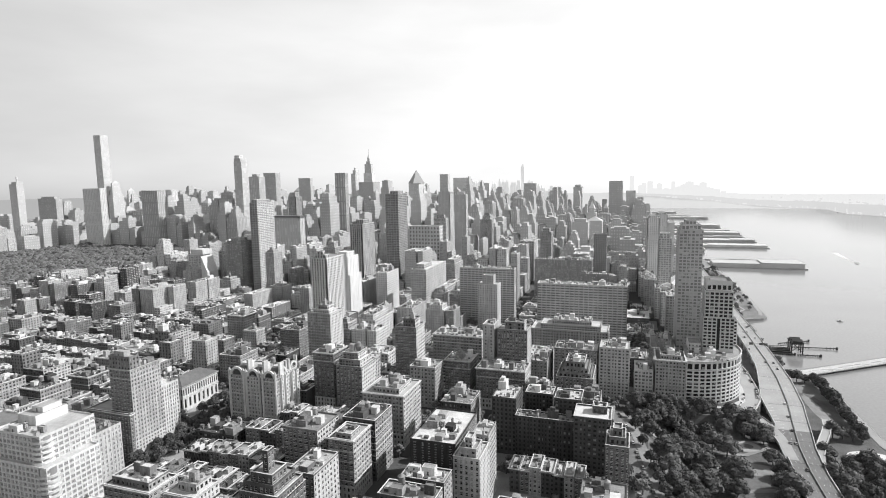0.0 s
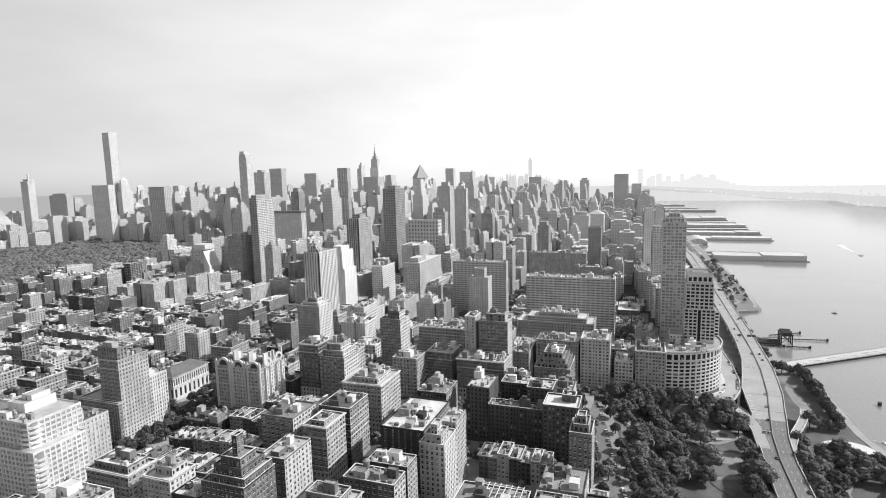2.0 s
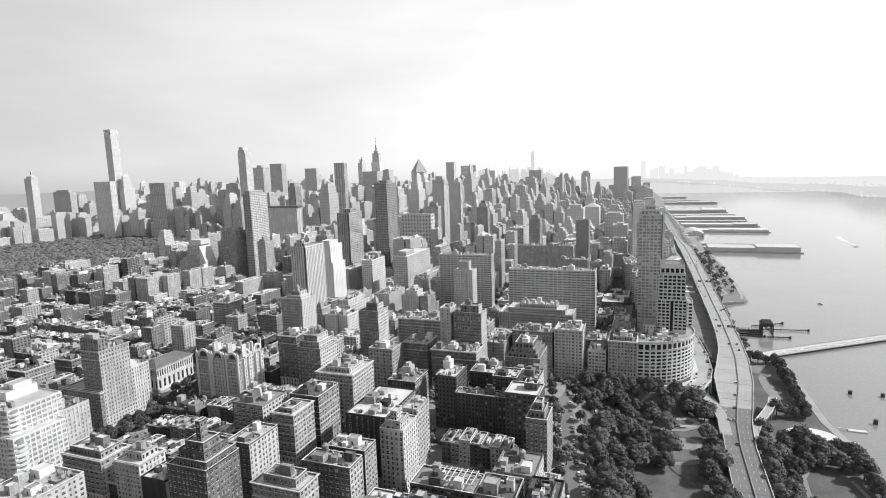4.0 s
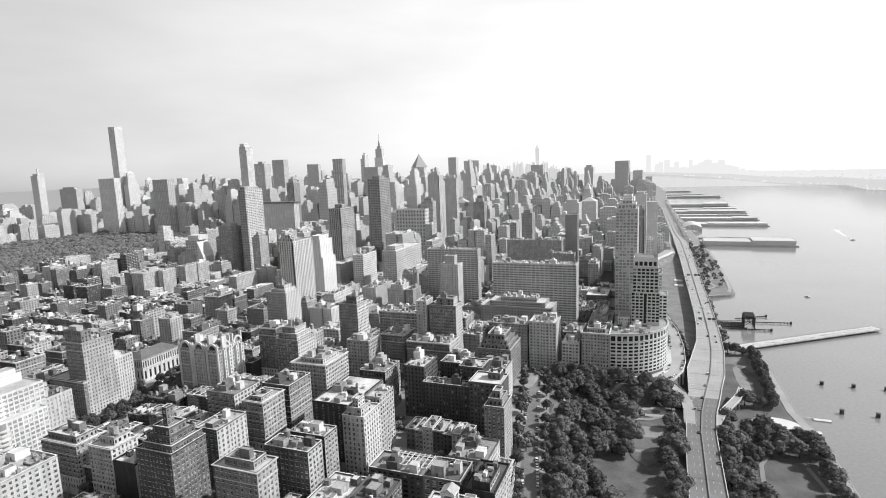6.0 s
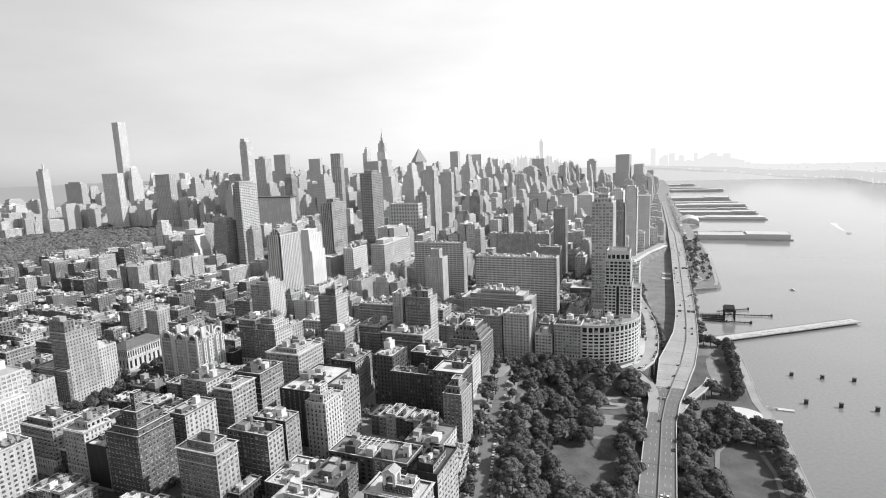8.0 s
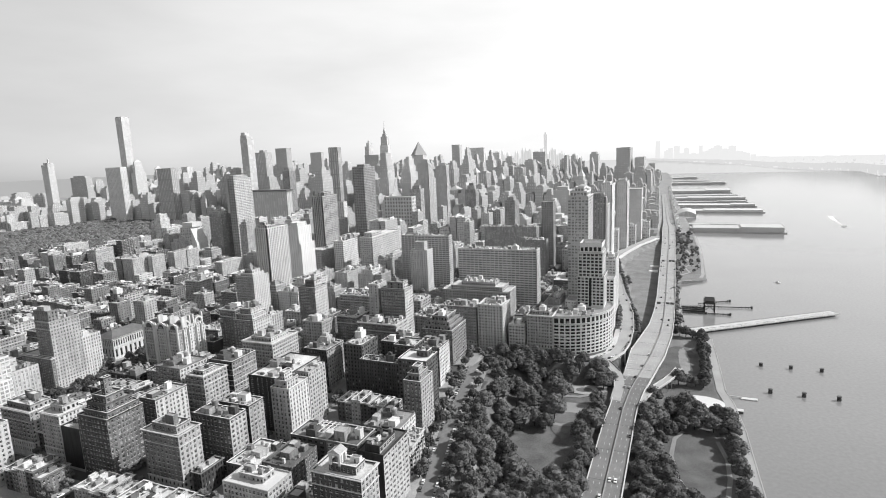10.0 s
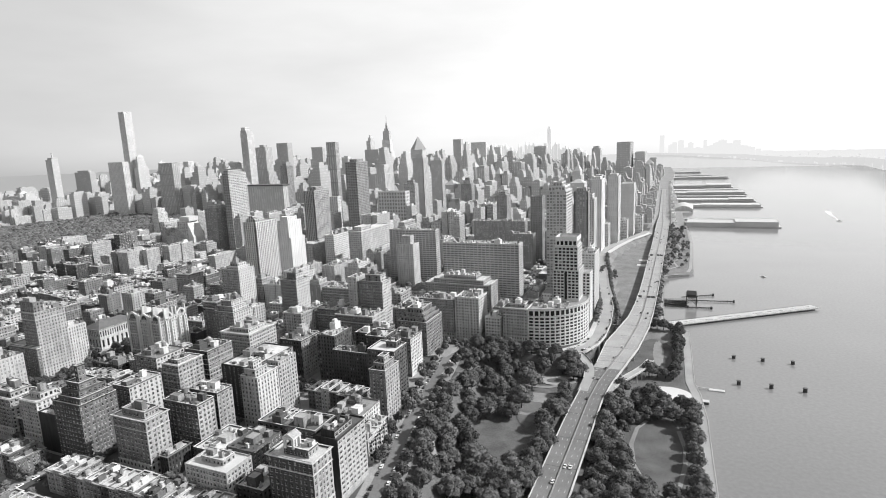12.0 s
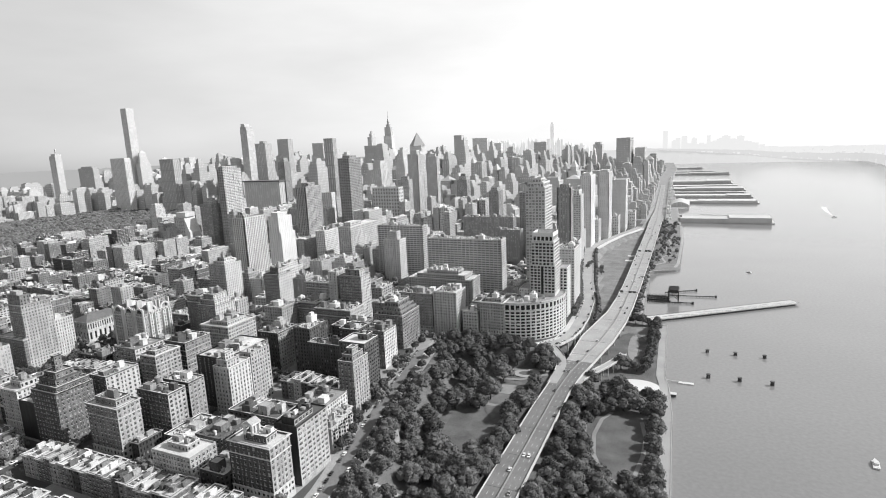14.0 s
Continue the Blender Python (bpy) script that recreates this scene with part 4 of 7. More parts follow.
building("bright white stepped apartment tower", -394, -370, 690, 724, 92, "blank", WHITE_BRICK, GLASS_MID, ROOF_LIGHT, tiers=((3, 1, 0, 2, 118), (3, 4, 3, 6, 124)), clutter=0, name="apartment_tower")
building("white-topped slender apartment tower", -848, -826, 1262, 1290, 186, "ribs", TOWER_STONE, GLASS_TOWER, ROOF_LIGHT, tiers=((4, 4, 4, 4, 196),), clutter=0, name="apartment_tower")
building("long pale concrete grid apartment slab", -302, -279, 746, 838, 95, "grid", CONCRETE, GLASS_MID, ROOF_LIGHT, clutter=0, tiers=((6, 4, 10, 50, 101),), name="apartment_slab")
building("wide white grid apartment block", -376, -358, 785, 832, 81, "grid", PALE_STONE, GLASS_MID, ROOF_LIGHT, clutter=3, name="apartment_slab")
building("tall dark brick slab with white edge", -228, -151, 745, 760, 100, "bands", CONCRETE, GLASS_TOWER, ROOF_LIGHT, clutter=2, name="apartment_slab")
building("brick apartment tower before a slab", -188, -162, 692, 712, 88, "masonry", LIMESTONE, GLASS_MID, ROOF_GREY, tiers=((6, 6, 4, 4, 99),), clutter=0, name="apartment_slab")
building("long dark balconied apartment slab", -108, -4, 672, 692, 96, "bands", CONCRETE, GLASS_TOWER, ROOF_LIGHT, clutter=3, name="apartment_slab")
building("dark brick slab at the park side", -72, -32, 850, 868, 80, "masonry", BRICK_PALE, GLASS_MID, ROOF_LIGHT, clutter=3, name="apartment_slab")
building("wide apartment slab beyond trees", -150, -60, 905, 925, 92, "masonry", BRICK_PALE, GLASS_MID, ROOF_LIGHT, clutter=3, name="apartment_slab")
building("stepped yellow-brick apartment house", -104, -22, 606, 640, 58, "masonry", BRICK_PALE, GLASS, ROOF_LIGHT, tiers=((8, 10, 3, 3, 63), (10, 12, 5, 5, 67)), clutter=6, group=AB)
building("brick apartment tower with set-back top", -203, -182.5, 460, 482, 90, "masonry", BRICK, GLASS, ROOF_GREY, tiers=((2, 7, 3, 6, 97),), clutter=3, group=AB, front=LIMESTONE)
building("brick apartment tower, sunlit west side coloured paler", -109, -83, 465, 483, 93, "masonry", BRICK, GLASS, ROOF_GREY, tiers=((3, 6, 3, 4, 99),), clutter=4, group=AB, front=LIMESTONE)
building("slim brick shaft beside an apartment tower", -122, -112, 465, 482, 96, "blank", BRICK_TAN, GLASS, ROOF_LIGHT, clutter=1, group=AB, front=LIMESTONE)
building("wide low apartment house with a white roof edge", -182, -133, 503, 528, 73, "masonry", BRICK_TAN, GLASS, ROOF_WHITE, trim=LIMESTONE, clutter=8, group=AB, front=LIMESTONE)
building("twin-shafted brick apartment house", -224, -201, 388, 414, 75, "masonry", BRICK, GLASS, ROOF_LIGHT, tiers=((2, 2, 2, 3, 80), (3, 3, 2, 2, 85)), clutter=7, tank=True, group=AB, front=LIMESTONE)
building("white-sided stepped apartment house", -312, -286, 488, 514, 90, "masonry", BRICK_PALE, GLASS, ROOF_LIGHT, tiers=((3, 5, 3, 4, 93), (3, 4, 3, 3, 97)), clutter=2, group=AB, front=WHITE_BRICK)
building("grey apartment tower near the great park", -767, -735, 917, 940, 106, "masonry", BRICK_PALE, GLASS_MID, ROOF_GREY, clutter=1, name="apartment_tower")
building("dark brick domed office tower", -378, -348, 1425, 1450, 118, "masonry", BRICK_PALE, GLASS_TOWER, ROOF_GREY, tiers=((5, 5, 5, 5, 128), (4, 4, 4, 4, 134)), clutter=0, name="office_tower")
building("grey windowless power block", -443, -376, 1090, 1112, 128, "far", CONCRETE, GLASS_TOWER, ROOF_GREY, clutter=0, name="office_block")
# riverside boulevard towers
RB = "boulevard towers"
building("tall brick and stone boulevard tower with rounded crown", 45, 67, 614, 650, 168, "tower_grid", PALE_STONE, GLASS_MID, ROOF_GREY, tiers=((2, 2, 3, 3, 173), (4, 4, 5, 5, 177)), clutter=0, name="apartment_tower", group=RB, z0=20)
building("tall dark glass boulevard tower", 52, 70, 740, 756, 156, "ribs", BRICK_TAN, GLASS_MID, ROOF_GREY, tiers=((3, 3, 3, 3, 160),), clutter=0, name="apartment_tower", group=RB, z0=18)
building("lower boulevard block in front of a tower", 70, 92, 652, 690, 92, "grid", PALE_STONE, GLASS_MID, ROOF_GREY, clutter=2, name="apartment_tower", group=RB, z0=18)
# the three farthest take lighter glass, so haze sits in their colour
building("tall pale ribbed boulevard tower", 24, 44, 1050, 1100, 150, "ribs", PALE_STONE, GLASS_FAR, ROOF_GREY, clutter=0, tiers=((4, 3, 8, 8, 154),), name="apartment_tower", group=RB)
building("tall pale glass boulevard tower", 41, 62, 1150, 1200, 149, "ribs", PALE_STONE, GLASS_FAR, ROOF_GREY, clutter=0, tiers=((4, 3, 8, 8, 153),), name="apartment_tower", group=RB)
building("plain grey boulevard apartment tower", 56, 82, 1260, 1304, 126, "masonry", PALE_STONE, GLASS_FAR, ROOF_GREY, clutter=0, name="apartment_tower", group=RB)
building("pale round-topped boulevard apartment tower", 37, 55, 890, 920, 131, "grid", PALE_STONE, GLASS_MID, ROOF_GREY, clutter=0, tiers=((3, 2, 4, 4, 138),), name="apartment_tower", group=RB)
for k, (yy, hh) in enumerate(((700, 74), (762, 70), (806, 66), (848, 64), (926, 62), (966, 58), (1008, 56), (1106, 60), (1206, 54), (1312, 50))):
    xw = edge(yy + 18) - 19
    building("pale terraced boulevard block with close windows", xw - 26, xw, yy, yy + 34, hh, "grid", PALE_STONE, GLASS_MID, ROOF_LIGHT, clutter=2, name="boulevard_block", group="boulevard blocks")
building("brick tower behind the boulevard", -60, -40, 945, 965, 130, "masonry", BRICK_PALE, GLASS_TOWER, ROOF_GREY, clutter=0, name="apartment_tower")
building("brown brick tower with set-back top", -171, -150, 1100, 1130, 118, "masonry", BRICK_PALE, GLASS_TOWER, ROOF_GREY, clutter=0, tiers=((4, 4, 4, 4, 125),), name="apartment_tower")
plated = building("flat-roofed office slab with overhanging roof plate", -822, -712, 1100, 1120, 143, "far_ribs", PALE_PANEL, GLASS_FAR, ROOF_TAR, clutter=0, name="office_tower")
g = Geo(); g.box(-825, -709, 1097, 1123, 144.2, 147, True); part("roof_plate", g, STEEL_DARK, plated, "dark overhanging roof plate")
building("dark tower with hipped top", -410, -383, 1152, 1172, 140, "masonry", BRICK_PALE, GLASS_TOWER, ROOF_GREY, clutter=0, tiers=((5, 5, 5, 5, 147),), name="office_tower")
building("plain white office slab tower", -515, -490, 1000, 1014, 126, "blank", WHITE_BRICK, GLASS_TOWER, ROOF_LIGHT, clutter=0, name="office_tower")

# the midtown skyline, its haze painted as paler walls and glass
MT = "midtown towers"


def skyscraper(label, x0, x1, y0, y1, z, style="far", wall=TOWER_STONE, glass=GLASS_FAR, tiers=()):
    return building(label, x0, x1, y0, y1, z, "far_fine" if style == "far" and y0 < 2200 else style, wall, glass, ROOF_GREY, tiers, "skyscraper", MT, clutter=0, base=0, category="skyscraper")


skyscraper("very tall slender square tower with a white grid", -1912, -1880, 1609, 1645, 408, "grid", PALE_PANEL)
skyscraper("broad dark-fronted office slab with white side", -1776, -1700, 1436, 1462, 213, "far_ribs", PALE_STONE)
skyscraper("tower with slanting silvery crown and mast", -2096, -2060, 1414, 1440, 232, "far", PALE_PANEL, tiers=((0, 10, 2, 2, 240), (11, 11, 9, 9, 258)))
skyscraper("flat-topped dark office block", -2251, -2154, 1623, 1650, 175, "far", TOWER_GREY, tiers=((12, 15, 4, 4, 182),))
skyscraper("dark glass slab with white marble sides", -1534, -1468, 1448, 1478, 203, "far_ribs", TOWER_GREY)
skyscraper("tall white-edged office slab tower", -1582, -1556, 1600, 1628, 204, "far_ribs", PALE_PANEL)
skyscraper("tall stepped glass tower with curved crown", -1246, -1216, 1554, 1588, 292, "curtain", PALE_PANEL, tiers=((5, 0, 2, 2, 303), (8, 0, 4, 4, 313)))
skyscraper("dark glass tower with pale side", -1260, -1212, 1635, 1670, 244, "far_ribs", TOWER_GREY, tiers=((14, 16, 8, 8, 252),))
skyscraper("broad grey tower with flat top", -1429, -1372, 1960, 1992, 262, "far", TOWER_GREY)
skyscraper("wide grey office tower", -1376, -1318, 2131, 2150, 240, "far", TOWER_GREY)
skyscraper("thin dark slab tower", -790, -759, 1405, 1424, 246, "far_ribs", TOWER_GREY)
skyscraper("sloped glass tower with mast", -1362, -1338, 2588, 2630, 262, "curtain", PALE_PANEL, tiers=((0, 8, 4, 4, 280), (6, 3, 10, 10, 292)))
esb = skyscraper("great stepped limestone tower with tall spire", -1480, -1412, 2945, 2990, 200, "far", PALE_STONE, tiers=((8, 8, 5, 5, 270), (6, 6, 4, 4, 320), (8, 8, 5, 5, 335), (6, 6, 4, 4, 352)))
g = Geo(); g.rod((-1446, 2967, 350), (-1446, 2967, 368), 7, 4, 10); g.rod((-1446, 2967, 368), (-1446, 2967, 410), 2, 0.6, 8)
part("spire", g, METAL, esb)
skyscraper("broad dark tower with flat top", -1023, -960, 2005, 2065, 219, "far", TOWER_GREY)
wwp = skyscraper("brick tower with copper pyramid roof", -800, -750, 1975, 2010, 212, "far", PALE_STONE)
g = Geo(); g.rod((-775, 1992, 212), (-775, 1992, 262), 34, 0.5, 4); part("pyramid_roof", g, TOWER_GREY, wwp)
skyscraper("tower with flared white crown", -947, -904, 2766, 2800, 252, "far", PALE_STONE)
skyscraper("broad flat office tower far off", -1019, -926, 3222, 3240, 234, "far", PALE_STONE)
skyscraper("dark square tower far off", -494, -436, 2668, 2694, 200, "far", TOWER_GREY)
skyscraper("tall residential tower by the river", -102, -46, 2555, 2700, 205, "far", TOWER_GREY)
skyscraper("pale notched residential tower", -32, 8, 2630, 2740, 160, "far", PALE_STONE)
skyscraper("grey tower near the river", 17, 44, 2800, 2880, 126, "far", TOWER_GREY)
skyscraper("ragged-topped tower far off", -333, -284, 3370, 3440, 170, "far", PALE_STONE, tiers=((10, 8, 6, 6, 182),))
skyscraper("slim grey tower far off", -711, -672, 2707, 2736, 204, "far", PALE_STONE)


# ---- the curved block and its tower at the end of the drive ----
def curved_block():
    ob = tagged(new("curved_apartment_block"), "pale curved apartment block with wide square windows and a tower", "building", "")
    cx, cy, r, zg, zt = 48.0, 572.0, 50.0, 18.0, 60.0
    ang = [radians(-90 + 6.0 * i) for i in range(21)]
    pts = [(47.5, cy - r)] + [(cx + r * math.cos(a), cy + r * math.sin(a)) for a in ang[1:]]
    g, c = Geo(), Geo()
    for (ax, ay), (bx, by) in zip(pts, pts[1:]):
        punched(g, ax, ay, bx, by, zg, zt - 7.6, 5.2, 3.5, 0.26, 0.34, 0.7, 4.0)
        punched(g, ax, ay, bx, by, zt - 7.6, zt, 5.2, 7.6, 0.3, 0.34, 0.6)
    inner = [(cx + (r - 0.5) * math.cos(a), cy + (r - 0.5) * math.sin(a)) for a in ang]
    c.prism(inner + [(64, 590), (48.2, 580)], zg, zt - 0.4)
    part("wall", g, PALE_STONE, ob)
    part("glazing", c, GLASS, ob)
    for z0, z1, o, kind in ((zt - 0.2, zt + 1.2, 0.5, "cornice"), (zt - 7.3, zt - 6.6, 0.4, "belt_course")):
        cap = Geo()
        for (ax, ay), (bx, by) in zip(pts, pts[1:]):
            ex, ey = (ax - cx) * o / r, (ay - cy) * o / r
            fx, fy = (bx - cx) * o / r, (by - cy) * o / r
            cap.quad((ax + ex, ay + ey, z0), (bx + fx, by + fy, z0), (bx + fx, by + fy, z1), (ax + ex, ay + ey, z1))
            cap.quad((ax + ex, ay + ey, z1), (bx + fx, by + fy, z1), (bx - fx, by - fy, z1), (ax - ex, ay - ey, z1))
            cap.quad((ax - ex, ay - ey, z0), (ax + ex, ay + ey, z0), (bx + fx, by + fy, z0), (bx - fx, by - fy, z0))
        part(kind, cap, LIMESTONE, ob)
    rf = Geo(); rf.prism([(cx + (r - 0.4) * math.cos(a), cy + (r - 0.4) * math.sin(a)) for a in ang] + [(64, 590), (48.2, 580)], zt - 0.4, zt)
    part("roof", rf, ROOF_GREY, ob)
    tier(ob, 64, 90, 561, 592, zt, 92, "tower_grid", PALE_STONE, GLASS, ROOF_GREY, "NWSE", 3.0)
    tier(ob, 65, 88.5, 562.5, 590, 92, 116, "tower_grid", PALE_STONE, GLASS, ROOF_GREY)
    g = Geo(); g.box(75.6, 78.0, 560.7, 561.3, 62, 90)
    part("glass_strip", g, STRIP_GLASS, ob, "upright strip of dark glass")
    g = Geo()
    for e in ((66, 564, 87.5, 564), (87.5, 564, 87.5, 588), (87.5, 588, 66, 588), (66, 588, 66, 564)):
        punched(g, *e, 117, 123, 4.4, 6, 0.3, 0.3, 0.9)
        punched(g, *e, 123, 126.4, 40, 3.4, 1.0, 1.0, 0.4)
    part("crown", g, PALE_STONE, ob, "open stone crown of large square openings")
    g = Geo(); g.box(67, 86.5, 565, 587, 117, 122.5); part("crown_glass", g, GLASS, ob)
    g = Geo(); g.box(70, 84, 568, 584, 122.5, 125.5); part("plant_room", g, ROOF_GREY, ob)
    tier(ob, 84, 97, 588, 606, 30, 84, "grid", PALE_STONE, GLASS, ROOF_GREY)
    roof_clutter(ob, random.Random(5), 50, 84, 530, 560, zt, PALE_STONE, 18)
    tier(ob, 52, 63, 560, 582, zt, zt + 6, "masonry", PALE_STONE, GLASS, ROOF_LIGHT)
    back = Geo(); back.quad((64, 590, zg), (48.2, 580, zg), (48.2, 580, zt), (64, 590, zt)); back.quad((48.2, 580, zg), (48.2, 522, zg), (48.2, 522, zt), (48.2, 580, zt)); back.quad((91.3, 597, zg), (64, 590, zg), (64, 590, zt), (91.3, 597, zt))
    part("back_wall", back, PALE_STONE, ob)
    TAKEN.append((22, 100, 520, 590))
    TAKEN.append((64, 100, 580, 606))


curved_block()


# ---- ornate mansard apartment house and the temple-fronted hall ----
def barrel(ob, ax, ay, bx, by, z, depth, roof, trim):
    """A round-arched gable over the wall from a to b (outside to the right), with a pale moulded rim and a barrel roof behind."""
    w = math.hypot(bx - ax, by - ay)
    ux, uy = (bx - ax) / w, (by - ay) / w
    nx, ny = uy, -ux
    r = w / 2

    def at(u, d, h):
        return (ax + ux * (r + u) + nx * d, ay + uy * (r + u) + ny * d, z + h)

    arc = [(-r * math.cos(math.pi * q / 12), r * 1.12 * math.sin(math.pi * q / 12)) for q in range(13)]
    skin, rim, face, pane = Geo(), Geo(), Geo(), Geo()
    for (u0, h0), (u1, h1) in zip(arc, arc[1:]):
        skin.quad(at(u1, 0, h1), at(u0, 0, h0), at(u0, -depth, h0), at(u1, -depth, h1))
        for lo, hi, d in ((0.8, 1.1, 0.5),):
            rim.quad(at(u0 * lo, d, h0 * lo), at(u1 * lo, d, h1 * lo), at(u1 * hi, d, h1 * hi), at(u0 * hi, d, h0 * hi))
            rim.quad(at(u0 * hi, d, h0 * hi), at(u1 * hi, d, h1 * hi), at(u1 * hi, -0.6, h1 * hi), at(u0 * hi, -0.6, h0 * hi))
            rim.quad(at(u0 * lo, -0.2, h0 * lo), at(u1 * lo, -0.2, h1 * lo), at(u1 * lo, d, h1 * lo), at(u0 * lo, d, h0 * lo))
    face.v += [at(u, -0.1, h) for u, h in arc]
    face.f.append(tuple(range(12, -1, -1)))
    pane.v += [at(u * 0.6, 0.0, h * 0.6 + 0.4) for u, h in arc]
    pane.f.append(tuple(range(12, -1, -1)))
    part("barrel_roof", skin, roof, ob)
    part("arched_gable", face, SLATE, ob, "dark slated round gable")
    part("gable_trim", rim, trim, ob, "pale moulded arch")
    part("arched_window", pane, GLASS, ob)


def mansard_house():
    # limestone all round: the shaded sides are coloured as darker tan brick
    ob = building("ornate limestone apartment house with round-arched gables and projecting bays", -297, -257, 357, 383, 74, "masonry", BRICK_TAN, GLASS, ROOF_GREY, clutter=0, name="mansard_apartment_house", front=WHITE_BRICK)
    for xa, w in ((-299, 14), (-283.5, 13), (-268.5, 12.5)):
        tier(ob, xa, xa + w, 352.5, 357, 30, 73, "masonry", BRICK_TAN, GLASS, ROOF_GREY, "NWE", 4.0, 0.0)
        for z in (42, 58, 70):
            cornice(ob, xa, xa + w, 352.5, 356.6, z, LIMESTONE, 0.7, 0.9)
        barrel(ob, xa + 1.5, 353.2, xa + w - 1.5, 353.2, 73.2, 9, SLATE, WHITE_BRICK)
        for q in (0.5, w - 0.5):
            t = Geo(); t.rod((xa + q, 352.4, 34), (xa + q, 352.4, 76), 1.0, 1.0, 10)
            t.rod((xa + q, 352.4, 76), (xa + q, 352.4, 76.6), 1.4, 1.4, 10)
            part("turret", t, LIMESTONE, ob)
            t = Geo(); t.rod((xa + q, 352.4, 76.6), (xa + q, 352.4, 79.4), 1.2, 0.15, 10)
            part("turret_dome", t, LIMESTONE, ob)
        t = Geo(); t.box(xa + 3, xa + 9, 364, 372, 74, 79); t.box(xa + 2.8, xa + 9.2, 363.8, 372.2, 79, 79.4, True)
        part("roof_house", t, WHITE_BRICK, ob)
        t = Geo(); t.box(xa + w - 1.2, xa + w + 0.4, 358, 363, 74, 84); t.box(xa + w - 1.4, xa + w + 0.6, 357.8, 363.2, 83.2, 83.8, True)
        part("chimney", t, LIMESTONE, ob)
    for z in (42, 58, 70):
        cornice(ob, -297, -257, 357, 383, z, LIMESTONE, 0.6, 0.9)
    barrel(ob, -257, 358, -257, 367.5, 74.2, 8, SLATE, WHITE_BRICK)
    barrel(ob, -257, 373, -257, 382.5, 74.2, 8, SLATE, WHITE_BRICK)
    for y in (368.2, 372.2, 382.6):
        c = Geo(); c.box(-259.4, -256.8, y - 0.7, y + 0.7, 74, 83); part("chimney", c, LIMESTONE, ob)
    for y in (360, 366, 375, 381):
        tier(ob, -257.2, -255, y - 1.6, y + 1.6, 34, 72, "masonry", WHITE_BRICK, GLASS, ROOF_GREY, "W", 4.0, 0.0)
    water_tank(ob, -276, 378, 74)


def stone_hall():
    ob = tagged(new("stone_hall"), "pale stone hall with tall arched windows and a hipped slate roof", "building")
    x0, x1, y0, y1, zg, z = -377, -354, 360, 402, 30, 53
    g = Geo()
    for e in ((x0, y0, x1, y0), (x1, y0, x1, y1), (x1, y1, x0, y1), (x0, y1, x0, y0)):
        punched(g, *e, zg, 44, 5.0, 11, 0.56, 0.3, 0.6, 3.0)
        punched(g, *e, 44, z, 2.7, 9, 0.5, 0.36, 0.5)
    part("wall", g, LIMESTONE, ob)
    c = Geo(); c.box(x0 + 0.6, x1 - 0.6, y0 + 0.6, y1 - 0.6, zg, z - 0.2); part("glazing", c, GLASS, ob)
    cornice(ob, x0, x1, y0, y1, z - 0.4, LIMESTONE, 1.2, 1.4)
    r = Geo()
    a = [(x0 - 1, y0 - 1, z + 1), (x1 + 1, y0 - 1, z + 1), (x1 + 1, y1 + 1, z + 1), (x0 - 1, y1 + 1, z + 1)]
    e1, e2 = ((x0 + x1) / 2, y0 + 9, z + 6.5), ((x0 + x1) / 2, y1 - 9, z + 6.5)
    r.v += a + [e1, e2]
    r.f += [(0, 1, 4), (1, 2, 5, 4), (2, 3, 5), (3, 0, 4, 5)]
    part("hipped_roof", r, SLATE, ob)
    g = Geo(); g.box(x0 - 0.4, x1 + 0.4, y0 - 0.4, y1 + 0.4, 43.6, 44.3); part("belt_course", g, LIMESTONE, ob)
    TAKEN.append((x0, x1, y0, y1))


mansard_house()
stone_hall()
building("low dark flat-roofed market building beside a small square", -298, -264, 312, 338, 44, "wide", BRICK_DARK, roof=ROOF_TAR, clutter=5)
TAKEN.append((-334, -300, 270, 352))

# ---- street blocks with their fill of houses ----
def free(x0, x1, y0, y1, gap=1.0):
    return all(x1 + gap <= a or x0 - gap >= b or y1 + gap <= c or y0 - gap >= d for a, b, c, d in TAKEN)


rng = random.Random(11)
COLUMNS = ((-2620, -2420), (-2395, -2200), (-2175, -2000), (-1975, -1830), (-1790, -1600), (-1575, -1400), (-1375, -1180), (-1155, -985), (-960, -735), (-705, -505), (-475, -345), (-305, -178), (-150, None))
WALLS = (BRICK_DARK, BRICK, BRICK, BRICK, BRICK_PALE)
ROOFS = (ROOF_LIGHT, ROOF_LIGHT, ROOF_GREY, ROOF_GREY, ROOF_TAR)


def visible(x, y):
    return y > 90 and x > -1.95 * y - 60


